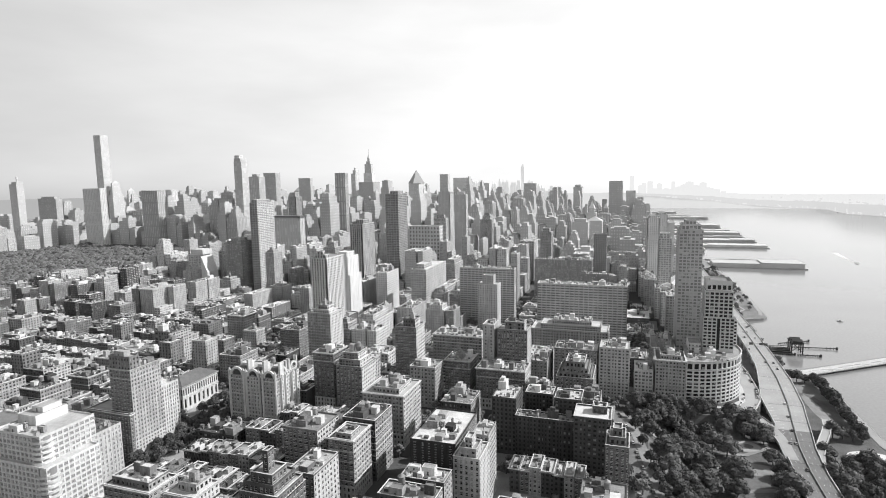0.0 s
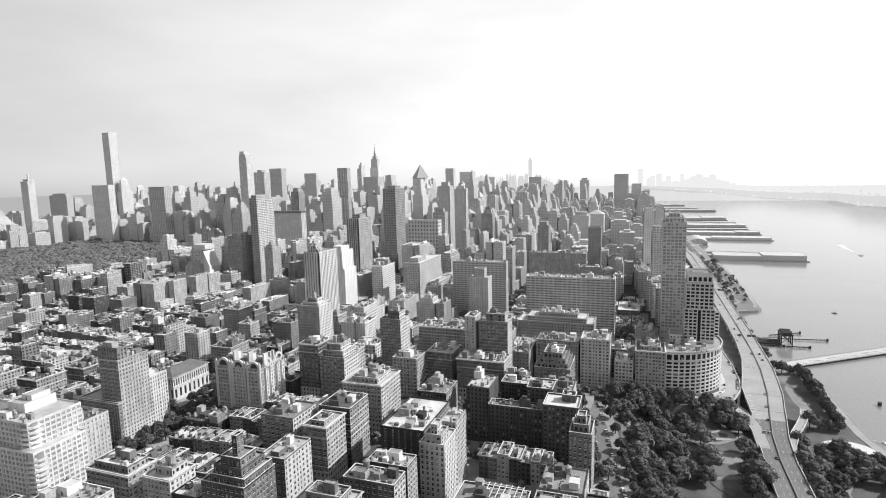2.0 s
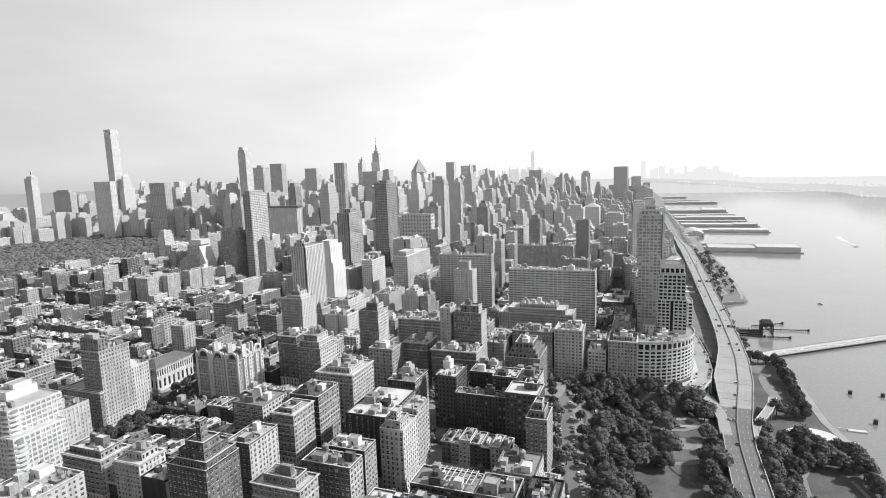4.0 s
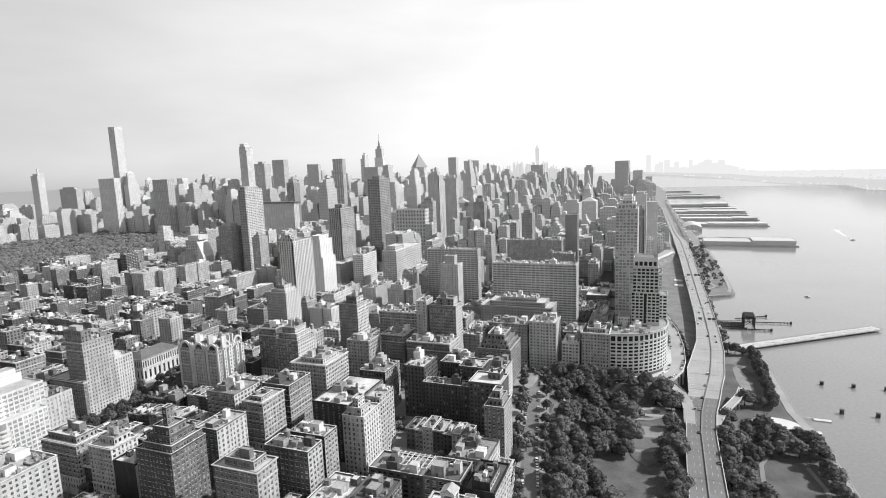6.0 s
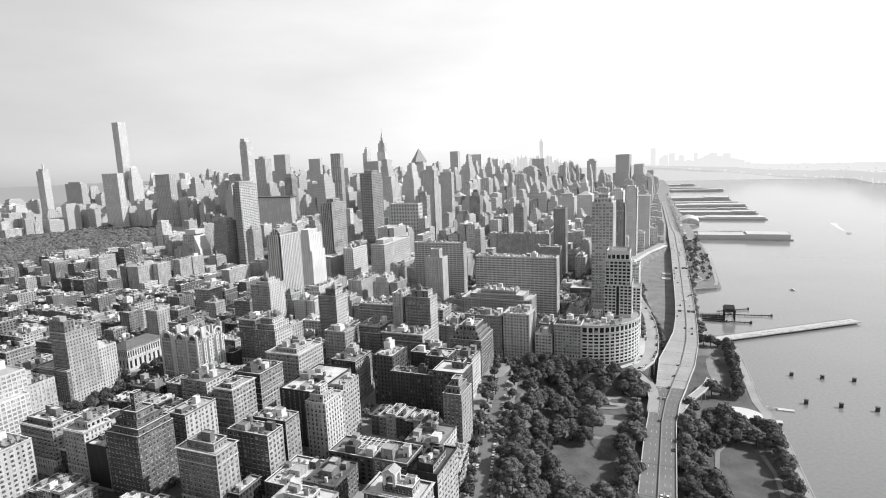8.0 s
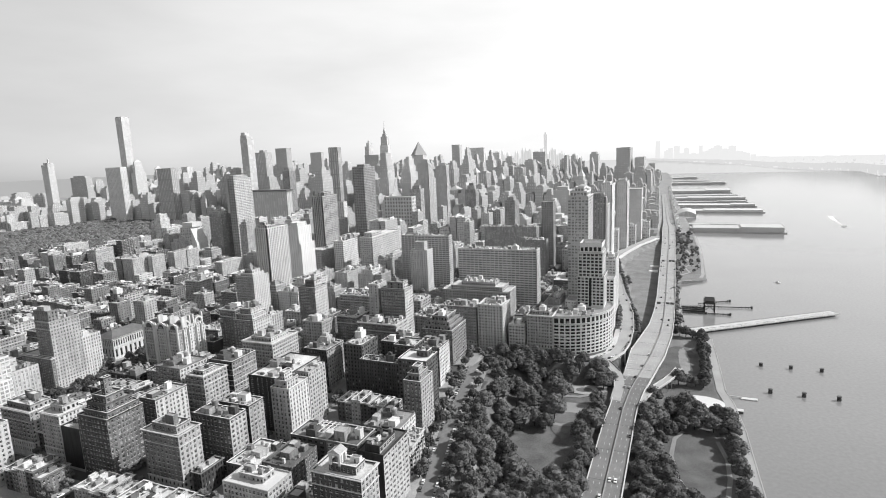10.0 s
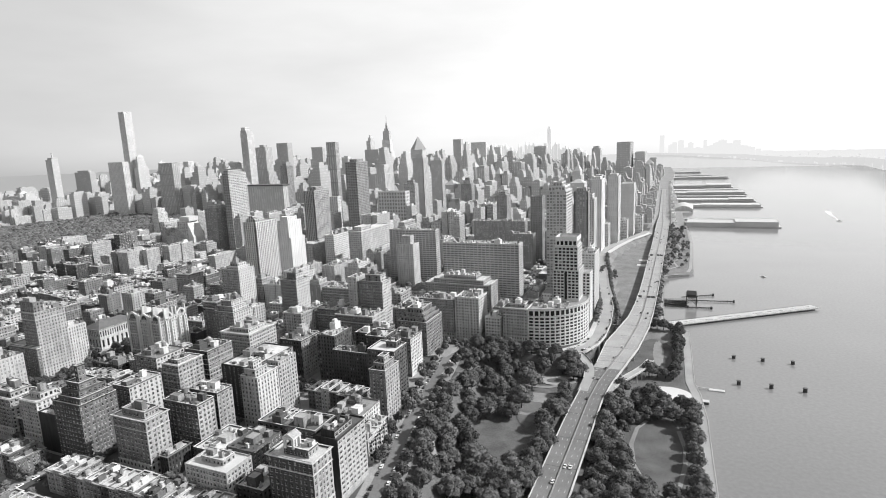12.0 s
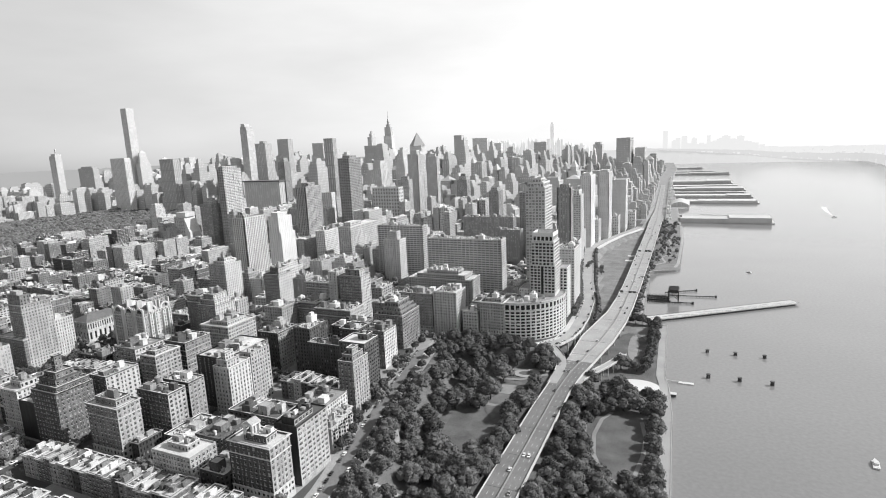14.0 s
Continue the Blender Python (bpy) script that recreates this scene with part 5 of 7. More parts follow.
def row_houses(xa, xb, y0, y1, top, width):
    x = xa
    while x < xb - 3:
        w = min(width * rng.uniform(0.85, 1.3), xb - x)
        if free(x, x + w, y0, y1, 0.2) and visible(x, y0):
            zr, faces = top + rng.uniform(-1.6, 2.6), "NSW" if y0 < 340 and x > -480 else "NS"
            if y0 > 330 and x < -190 and rng.random() < 0.16:
                zr += rng.uniform(8, 26)
                faces = "NSWE"
                w = min(w * 1.6, xb - x)
            building(rng.choice(("narrow brownstone row house with flat roof", "narrow brick row house with silvered flat roof")), x, x + w, y0, y1, zr, "masonry", rng.choice(WALLS), GLASS, rng.choice((ROOF_LIGHT, ROOF_WHITE, ROOF_LIGHT, ROOF_GREY) if y0 > 205 else (ROOF_WHITE, ROOF_WHITE, ROOF_LIGHT)), name="row_house", group="row houses", clutter=rng.choice((1, 2, 3)) if y0 < 330 else 1, base=3.0, sides=faces, plain=y0 > 300 or x < -330, fill=None if y0 < 340 and x > -480 else FILL_NEAR, trim=rng.choice((None, BRICK, LIMESTONE)) if y0 < 330 else None)
            TAKEN.pop()
        x += w


blocks = []
FILL_NEAR, FILL_FAR = {}, {}
for xa, xb in COLUMNS:
    k = -3
    while True:
        y0 = 283 + 70 * k
        y1 = y0 + 54
        k += 1
        if y0 > 3500:
            break
        if y0 < 60:
            continue
        b = xb if xb is not None else (edge(y1) - 25 if y0 < 480 else (30 if y0 < 1450 else 60))
        a = xa if xb is not None else (-120 if y0 < 480 else -150)
        if -1800 < a and b < -970 and y0 < 1440:
            continue
        if not visible(b, y1):
            continue
        zb = plateau((y0 + y1) / 2)
        if y0 < 900 and a > -720:
            blocks.append((a, b, y0, y1, zb))
        if y0 < 205:
            a = -150 if xb is None else a
            row_houses(a, b, y0, y0 + 17, zb + 14, 6.2)
            row_houses(a, b, y1 - 17, y1, zb + 14, 6.2)
            continue
        if y0 < 490 or (b < -320 and y0 < 620):
            # houses in rows with taller apartment houses at the avenue ends
            for ex0, ex1 in ((a, a + 24), (b - 24, b)):
                for yy in (y0, y0 + 28):
                    x_far = ex0 < -480
                    if free(ex0, ex1, yy, yy + 26) and visible(ex0, yy):
                        h = rng.choice((18, 26, 34, 40)) if y0 < 300 else rng.choice((16, 18, 22, 30, 38))
                        if x_far:
                            h = rng.choice((14, 18, 24, 32)) if ex0 > -940 or y0 < 480 else rng.choice((34, 40, 46, 52))
                        if xb is None:
                            h = rng.choice((16, 18, 21))
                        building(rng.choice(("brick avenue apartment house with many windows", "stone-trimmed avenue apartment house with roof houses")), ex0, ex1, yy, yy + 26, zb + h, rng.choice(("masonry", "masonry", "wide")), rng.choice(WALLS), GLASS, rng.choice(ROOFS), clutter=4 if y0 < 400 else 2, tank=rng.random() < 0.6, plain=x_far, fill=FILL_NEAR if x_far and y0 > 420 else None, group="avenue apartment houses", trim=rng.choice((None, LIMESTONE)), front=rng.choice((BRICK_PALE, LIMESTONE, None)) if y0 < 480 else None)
            near = y0 < 420 and a > -480
            row_houses(a + 24, b - 24, y0, y0 + 17, zb + 15, 6.5 if near else 8.5)
            row_houses(a + 24, b - 24, y1 - 17, y1, zb + 15, 6.5 if near else 12)
            continue
        far = y0 > 1250
        x = a
        while x < b - 8:
            w = min(b - x, (rng.uniform(11, 26) if x < -178 else rng.uniform(18, 36)) if not far else rng.uniform(20, 46))
            if w < 10:
                break
            for yy, d in (((y0, 26), (y0 + 28, 26)) if not far and rng.random() < 0.6 else ((y0 + 1, 50),)):
                if not (free(x, x + w - 2, yy, yy + d) and visible(x, yy)):
                    continue
                if y0 < 900:
                    h = rng.choice((14, 18, 22, 30, 36, 44)) if x > -330 else rng.choice((11, 12, 13, 14, 15, 16, 18, 22, 34, 48))
                    if a == -960 and x < -880:
                        h = rng.choice((30, 38, 44, 52))
                    if a > -160 and 560 < y0:
                        h = rng.choice((8, 10, 12, 16))
                elif y0 < 1300:
                    h = rng.choice((16, 24, 34, 48, 60, 80))
                    if a > -160:
                        h *= 0.6
                else:
                    h = rng.uniform(26, 92) + rng.random() ** 3 * 95
                    if x < -1.22 * yy + 80:
                        h = rng.uniform(16, 44) + rng.random() ** 4 * 75
                    if x > -330:
                        h = rng.uniform(14, 50) + rng.random() ** 4 * 80
                    h *= lerp_at(yy, (1300, 0.8), (1600, 1.0), (2600, 1.0), (3400, 0.8))
                st = "far" if far else rng.choice(("masonry", "wide", "bands", "grid", "masonry"))
                # walls and glass grow paler with distance, haze put into their colour
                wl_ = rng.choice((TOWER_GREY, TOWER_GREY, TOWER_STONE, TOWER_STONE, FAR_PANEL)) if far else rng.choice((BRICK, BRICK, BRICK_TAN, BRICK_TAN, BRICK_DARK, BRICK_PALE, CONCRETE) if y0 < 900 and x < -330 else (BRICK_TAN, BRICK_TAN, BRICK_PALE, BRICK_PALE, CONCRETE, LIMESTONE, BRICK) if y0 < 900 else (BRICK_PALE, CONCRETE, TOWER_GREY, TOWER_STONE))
                t = ()
                if rng.random() < (0.65 if far else 0.45) and w > 18:
                    q = min(w, d) * rng.uniform(0.1, 0.2)
                    t = ((q, q, q, q, zb + h * 1.12),)
                    if far and rng.random() < 0.5:
                        t += ((q * 0.7, q * 0.7, q * 0.7, q * 0.7, zb + h * 1.25),)
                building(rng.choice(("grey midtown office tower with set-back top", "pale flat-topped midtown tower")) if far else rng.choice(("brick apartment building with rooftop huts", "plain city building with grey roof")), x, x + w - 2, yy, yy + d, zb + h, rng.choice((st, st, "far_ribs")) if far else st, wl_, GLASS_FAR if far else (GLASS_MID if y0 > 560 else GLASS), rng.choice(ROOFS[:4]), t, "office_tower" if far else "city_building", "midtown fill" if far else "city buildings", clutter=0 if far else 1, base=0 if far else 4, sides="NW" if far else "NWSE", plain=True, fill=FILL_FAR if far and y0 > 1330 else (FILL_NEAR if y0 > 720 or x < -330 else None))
                TAKEN.pop()
            x += w

for y in range(1470, 2900, 30):
    x = 62.0
    lim = min(118 - (y - 1480) * 0.034, 116) - 6
    while x < lim - 8:
        w = min(rng.uniform(10, 24), lim - x)
        hh = rng.choice((6, 8, 10, 14, 20, 30))
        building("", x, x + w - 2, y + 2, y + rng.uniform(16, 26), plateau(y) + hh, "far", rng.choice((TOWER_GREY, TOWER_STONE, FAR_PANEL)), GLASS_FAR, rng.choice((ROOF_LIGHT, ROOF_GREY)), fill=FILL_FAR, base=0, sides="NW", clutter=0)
        TAKEN.pop()
        x += w
    xs = 150 - (y - 1480) * 0.036
    if shore(y) - xs > 16:
        building("", xs + 2, xs + rng.uniform(8, 16), y, y + rng.uniform(10, 24), 3.5 + rng.choice((4, 5, 7)), "far", PALE_PANEL, GLASS_FAR, ROOF_LIGHT, fill=FILL_FAR, base=0, sides="NW", clutter=0)
        TAKEN.pop()
tagged(new("city_blocks", joined("city_blocks", FILL_NEAR)), "many brick and stone city houses with flat roofs", "houses", kind="stuff")
tagged(new("midtown_blocks", joined("midtown_blocks", FILL_FAR)), "crowded distant midtown office towers, coloured pale for haze", "towers", kind="stuff")
for a, b, y0, y1, zb in blocks:
    g = Geo(); g.box(a - 4.5, b + 4.5, y0 - 4, y1 + 4, zb - 6, zb + 0.18)
    tagged(new("pavement", g.data("pavement", PAVING)), "grey concrete pavement of a city block with kerb", "pavement", kind="structure")

# ---- the elevated highway ----
def hwy(y):
    """East and west edge of the deck."""
    return lerp_at(y, (60, 108), (395, 109), (440, 110.7), (472, 110.9), (509, 115), (570, 116), (600, 120.5), (662, 129), (720, 131.5), (790, 132), (1190, 126), (1480, 119), (1600, 118), (2600, 84)), lerp_at(y, (60, 130), (280, 131), (430, 131.3), (468, 134.3), (504, 140), (530, 143.7), (560, 148.5), (628, 154.2), (690, 155.5), (790, 155.5), (1190, 152), (1480, 148), (1600, 136), (2600, 98))


HZ = 17.0


def midline(y):
    """The median between the two carriageways."""
    return lerp_at(y, (60, 119), (430, 121), (468, 123.3), (504, 128), (560, 136), (628, 142), (690, 143.8), (790, 143.8), (1190, 139), (1480, 133.5), (1600, 127), (2600, 91))


ys = list(range(60, 400, 20)) + list(range(400, 720, 10)) + list(range(720, 1500, 20)) + list(range(1500, 2600, 100))
deck, deck_old, wall_e, wall_w, med, dash = Geo(), Geo(), Geo(), Geo(), Geo(), Geo()
for ya, yb in zip(ys, ys[1:]):
    (a0, a1), (b0, b1) = hwy(ya), hwy(yb)
    za, zb = lerp_at(ya, (1400, HZ), (1700, 9)), lerp_at(yb, (1400, HZ), (1700, 9))
    (deck_old if ya < 498 else deck).quad((a0, ya, za), (a1, ya, za), (b1, yb, zb), (b0, yb, zb))
    deck.quad((a0, ya, za - 1.8), (b0, yb, zb - 1.8), (b1, yb, zb - 1.8), (a1, ya, za - 1.8))
    for gg, ua, ub, w in ((wall_e, a0, b0, 0.5), (wall_w, a1 - 0.5, b1 - 0.5, 0.5), (med, midline(ya) - 0.35, midline(yb) - 0.35, 0.7)):
        if gg is wall_e and 440 < ya < 505:
            continue
        top, bot = (0.9, -1.9) if gg is not med else (0.9, 0)
        gg.quad((ua, ya, za + top), (ua + w, ya, za + top), (ub + w, yb, zb + top), (ub, yb, zb + top))
        gg.quad((ua, yb * 0 + ya, za + bot), (ua, ya, za + top), (ub, yb, zb + top), (ub, yb, zb + bot))
        gg.quad((ua + w, ya, za + top), (ua + w, ya, za + bot), (ub + w, yb, zb + bot), (ub + w, yb, zb + top))
    if ya < 1400:
        for f in (-0.66, -0.33, 0.33, 0.66):
            for q in ((0.1, 0.6) if yb - ya > 15 else (0.2,)):
                y = ya + q * (yb - ya)
                c1, cm = hwy(y)[1], midline(y)
                x = cm + f * (c1 - cm)
                dash.quad((x - 0.12, y, HZ + 0.03), (x + 0.12, y, HZ + 0.03), (x + 0.12, y + 3.0, HZ + 0.03), (x - 0.12, y + 3.0, HZ + 0.03))
highway = tagged(new("highway"), "elevated riverside highway of worn pale concrete", "highway", kind="structure")
part("deck", deck, HIGHWAY, highway, "worn pale concrete deck")
part("deck", deck_old, DECK_DARK, highway, "darker worn asphalt deck")
part("parapet", wall_e, PALE_PAVING, highway)
part("parapet", wall_w, PALE_PAVING, highway)
# the darker stone colour paints in the barrier's shadow line
part("median", med, STONE_WALL, highway)
part("lane_marking", dash, LANE_PAINT, highway)
pier_g = Geo()
pier_g.box(-0.8, 0.8, -0.8, 0.8, -14, 0)
pier_me = pier_g.data("pillar", CONCRETE)
for y in range(480, 1420, 26):
    for f in (0.12, 0.88):
        c0, c1 = hwy(y)
        p = part("pillar", pier_me, CONCRETE, highway)
        p.location = (c0 + f * (c1 - c0), y, HZ - 1.75)

# ---- trees ----
def leafy(seed, r, h, light=False):
    """A domed crown of lumpy leaf masses, broken up by many single leaf clumps."""
    rg = random.Random(seed)
    g = Geo()
    lobes = [(0, 0, 0.3 * h, 0.46 * r)]
    for i in range(7):
        a = i * 0.8976 + rg.uniform(-0.25, 0.25)
        d = rg.uniform(0.5, 0.66) * r
        lobes.append((d * math.cos(a), d * math.sin(a), rg.uniform(-0.26, -0.04) * h, rg.uniform(0.34, 0.46) * r))
    for i in range(4):
        a = i * 1.57 + rg.uniform(-0.4, 0.4)
        d = rg.uniform(0.3, 0.42) * r
        lobes.append((d * math.cos(a), d * math.sin(a), rg.uniform(0.06, 0.22) * h, rg.uniform(0.32, 0.42) * r))
    if light:
        lobes = [(a, b, c, d * 1.2) for a, b, c, d in lobes[::2]]
    for lx, ly, lz, lr in lobes:
        k, nu, nv = len(g.v), (6 if light else 8), (3 if light else 4)
        for j in range(nv + 1):
            for i in range(nu):
                a, b = 6.2832 * (i + 0.5 * (j % 2)) / nu, math.pi * (j / nv - 0.5)
                v = Vector((math.cos(a) * math.cos(b), math.sin(a) * math.cos(b), math.sin(b)))
                q = lr * (0.84 + 0.36 * noise.noise(v * 2.3 + Vector((lx, ly, seed))))
                g.v.append((lx + v.x * q, ly + v.y * q, lz + v.z * q * 0.85))
        g.f += [(k + j * nu + i, k + j * nu + (i + 1) % nu, k + (j + 1) * nu + (i + 1) % nu, k + (j + 1) * nu + i) for j in range(nv) for i in range(nu)]
        for _ in range(9 if light else 62):
            v = Vector((rg.gauss(0, 1), rg.gauss(0, 1), rg.gauss(0.6, 1))).normalized()
            c = Vector((lx, ly, lz)) + Vector((v.x, v.y, v.z * 0.85)) * lr * rg.uniform(0.88, 1.1)
            s = rg.uniform(0.32, 0.66)
            n = (v + Vector((rg.gauss(0, 0.45), rg.gauss(0, 0.45), rg.gauss(0, 0.45)))).normalized()
            t = n.orthogonal().normalized()
            u = n.cross(t)
            a = rg.random() * 6.28
            t, u = t * math.cos(a) + u * math.sin(a), u * math.cos(a) - t * math.sin(a)
            k = len(g.v)
            g.v += [tuple(c - t * s), tuple(c - u * s * 0.8 + n * s * 0.35), tuple(c + t * s), tuple(c + u * s * 0.8 + n * s * 0.35)]
            g.f += [(k, k + 1, k + 2), (k, k + 2, k + 3)]
    return g


def tree_meshes(seed, r, h):
    t = Geo()
    t.rod((0, 0, -1), (0.2, 0.1, h * 0.45), 0.45, 0.3, 7)
    rg = random.Random(seed + 50)
    for i in range(5):
        a = i * 1.26 + rg.random()
        t.rod((0.1, 0.05, h * (0.3 + 0.03 * i)), (r * 0.55 * math.cos(a), r * 0.55 * math.sin(a), h * rg.uniform(0.6, 0.8)), 0.2, 0.06, 5)
    c, lite = leafy(seed, r, h * 0.62), leafy(seed, r, h * 0.62, True)
    for q in (c, lite):
        q.v = [(x, y, z + h * 0.58) for x, y, z in q.v]
    stem = Geo()
    stem.rod((0, 0, -1), (0.2, 0.1, h * 0.5), 0.4, 0.25, 5, False)
    return (stem, t.data("trunk", BARK)), (lite, c.data("crown", LEAF))


TREES = [tree_meshes(s, r, h) for s, r, h in ((1, 8.0, 14), (2, 9.0, 15), (3, 7.0, 13), (4, 9.6, 17), (5, 7.4, 14.5), (6, 4.2, 9))]
spots, grove = [], {BARK: Geo(), LEAF: Geo()}


def plant(x, y, gap=7.0, kinds=(0, 1, 2, 3, 4), single=True):
    if any((x - a) ** 2 + (y - b) ** 2 < gap * gap for a, b in spots):
        return
    spots.append((x, y))
    trunk, crown = TREES[rng.choice(kinds)]
    ya = math.floor(y / 12) * 12
    zg = ground_z(x, y) if y > 740 else ground_z(x, ya) + (ground_z(x, ya + 12) - ground_z(x, ya)) * (y - ya) / 12
    m = Matrix.Translation((x, y, zg)) @ Matrix.Rotation(rng.random() * 6.28, 4, "Z") @ Matrix.Diagonal((*([rng.uniform(0.82, 1.2)] * 3), 1))
    if single:
        ob = tagged(new("tree"), "broad leafy park tree in full summer leaf", "tree", "park trees")
        ob.matrix_basis = m
        part("trunk", trunk[1], BARK, ob)
        part("crown", crown[1], LEAF, ob)
        return
    for g, mt in ((trunk[0], BARK), (crown[0], LEAF)):
        n = len(grove[mt].v)
        grove[mt].v += [tuple(m @ Vector(v)) for v in g.v]
        grove[mt].f += [tuple(i + n for i in f) for f in g.f]


def in_ellipse(x, y, cx, cy, rx, ry, tilt=0.0):
    c, s = math.cos(tilt), math.sin(tilt)
    u, v = (x - cx) * c + (y - cy) * s, -(x - cx) * s + (y - cy) * c
    return (u / rx) ** 2 + (v / ry) ** 2 < 1


for _ in range(5200):
    y = rng.uniform(140, 500)
    x = rng.uniform(edge(y) + lerp_at(y, (300, 4), (340, 6)), 205)
    h0, h1 = hwy(y)
    if h0 - 5 < x < h1 + 5 or x > shore(y) - 10:
        continue
    if in_ellipse(x, y, 74, 353, 24, 35, 0.3) or in_ellipse(x, y, 178, 386, 25, 52, 0.12) or in_ellipse(x, y, 176, 492, 20, 26):
        continue
    if in_ellipse(x, y, 86, 460, 20, 22) or in_ellipse(x, y, 80, 429, 27, 13, 0.1) or in_ellipse(x, y, 85, 406, 17, 30) or in_ellipse(x, y, 36, 408, 7, 14, -0.3) or (x > 142 and y > 468):
        continue
    if noise.noise((x * 0.045, y * 0.045, 4.0)) < -0.42 and x < 112:
        continue
    plant(x, y, (12.4 if y > 385 else 11.2 if y > 325 else 10.4) if x < 112 else 9.8, single=x > 0 and y > 205)
for x, y in ((69, 389), (99, 402), (72, 407)):
    plant(x, y, 4, (0, 1, 3))
for y in (352, 364, 377, 391, 404, 416):
    plant(199 + rng.uniform(-1, 1), y, 6, (5, 2))
for _ in range(400):
    x, y = rng.uniform(4, 104), rng.uniform(450, 503)
    if not in_ellipse(x, y, 86, 464, 20, 21) and not in_ellipse(x, y, 80, 429, 27, 13, 0.1):
        plant(x, y, 11.5, (0, 2, 4))
for y in range(528, 672, 7):
    plant(184 + rng.uniform(-1, 1), y, 5, (2, 5))
for x in range(140, 186, 7):
    if x > 160:
        plant(x, 522 + rng.uniform(-4, 4), 5, (2, 5, 0))
    plant(x, 664 + rng.uniform(-3, 3), 5, (5, 2))
for _ in range(70):
    y = rng.uniform(692, 958)
    plant(rng.uniform(154, shore(y) - 5), y, 6, (5, 2), False)
for yy in (481, 488, 495, 502):
    for k in range(9):
        if k < 7 or yy < 490:
            plant(22 + 9.5 * k + rng.uniform(-3, 3), yy + rng.uniform(-2, 2), 6.5, (5, 2, 5))
for k in range(9):
    plant(22 + 5.5 * k + rng.uniform(-2, 2), 509 + 0.09 * k * k * 0.6 + rng.uniform(-2, 1), 5, (5,))
for y in range(212, 470, 13):
    if y < 385 or y % 2:
        plant(edge(y) - 2, y, 6, (5,))
for y in range(270, 470, 18):
    plant(edge(y) - 21.2, y + rng.uniform(-3, 3), 6, (5,))
for _ in range(46):
    plant(rng.uniform(150, 192), rng.uniform(1000, 1220), 9, (2, 5, 5), False)
for _ in range(60):
    plant(rng.uniform(150, 184), rng.uniform(1220, 1440), 9, (5, 5, 2), False)
for _ in range(16):
    plant(rng.uniform(68, 92), rng.uniform(868, 925), 7, (5,), False)
for _ in range(60):
    plant(rng.uniform(-326, -303), rng.uniform(262, 352), 6.2, (5,))
for _ in range(30):
    plant(rng.uniform(-344, -303), rng.uniform(354, 408), 7.5, (5, 5, 2))
for _ in range(200):
    x, y = rng.uniform(-200, 20), rng.uniform(600, 900)
    if free(x - 4, x + 4, y - 4, y + 4):
        plant(x, y, 9, (0, 2, 4), False)


for _ in range(150):
    x, y = rng.uniform(-285, -160), rng.uniform(612, 735)
    if free(x - 4, x + 4, y - 4, y + 4):
        plant(x, y, 8, (0, 2, 4), False)


# ---- the great park ----
cp = Geo()
ico = [(0, 0, 1), (0.9, 0, 0.4), (0.28, 0.86, 0.4), (-0.73, 0.53, 0.4), (-0.73, -0.53, 0.4), (0.28, -0.86, 0.4), (0.95, 0, -0.5), (0.3, 0.9, -0.5), (-0.77, 0.56, -0.5), (-0.77, -0.56, -0.5), (0.3, -0.9, -0.5)]
for _ in range(19000):
    x, y = rng.uniform(-1810, -975), rng.uniform(500, 1432)
    if not visible(x - 80, y):
        continue
    r = rng.uniform(3, 6) + rng.random() ** 3 * 5
    k = len(cp.v)
    z = plateau(y) + 7 + rng.uniform(-1, 5) + 7 * noise.noise((x * 0.02, y * 0.02, 1.0))
    cp.v += [(x + a * r * rng.uniform(0.8, 1.2), y + b * r * rng.uniform(0.8, 1.2), z - 2 + c * r * rng.uniform(0.55, 1.0)) for a, b, c in ico]
    cp.f += [(k, k + 1 + i, k + 1 + (i + 1) % 5) for i in range(5)] + [(k + 1 + i, k + 6 + i, k + 6 + (i + 1) % 5, k + 1 + (i + 1) % 5) for i in range(5)]
tagged(new("park_woods", cp.data("park_woods", LEAF_FAR)), "dense summer treetops of a great city park", "woods", kind="stuff")

# ---- river: piers, ruined transfer bridge, mooring piles ----
def deck_pier(name, label, a, b, width, z=3.0):
    ob = tagged(new(name), label, "pier")
    d = Vector((b[0] - a[0], b[1] - a[1], 0))
    n = Vector((-d.y, d.x, 0)).normalized() * width / 2
    p = [(a[0] - n.x, a[1] - n.y), (b[0] - n.x, b[1] - n.y), (b[0] + n.x, b[1] + n.y), (a[0] + n.x, a[1] + n.y)]
    g = Geo(); g.prism(p, z - 1.0, z); part("deck", g, PALE_PAVING, ob)
    for s, q in ((-1, 0), (1, 1)):
        r = Geo()
        e = [(a[0] + n.x * s * 0.98, a[1] + n.y * s * 0.98), (b[0] + n.x * s * 0.98, b[1] + n.y * s * 0.98)]
        r.rod((*e[0], z + 1.1), (*e[1], z + 1.1), 0.1, 0.1, 5)
        for i in range(int(d.length / 6)):
            f = (i + 0.5) * 6 / d.length
            c = (e[0][0] + (e[1][0] - e[0][0]) * f, e[0][1] + (e[1][1] - e[0][1]) * f)
            r.rod((*c, z), (*c, z + 1.1), 0.08, 0.08, 5)
        part("railing", r, STEEL_DARK, ob)
    pl = Geo()
    for i in range(int(d.length / 5)):
        f = (i + 0.5) * 5 / d.length
        for s in (-0.9, 0, 0.9):
            c = (a[0] + d.x * f + n.x * s, a[1] + d.y * f + n.y * s)
            pl.rod((*c, -2), (*c, z - 1), 0.25, 0.25, 6)
    tagged(part("piling", pl, TIMBER, ob), kind="stuff")
    return ob


deck_pier("long_pier", "long narrow public pier with pale deck and railings", (150, 676), (340, 813), 14)
own = random.Random(17)
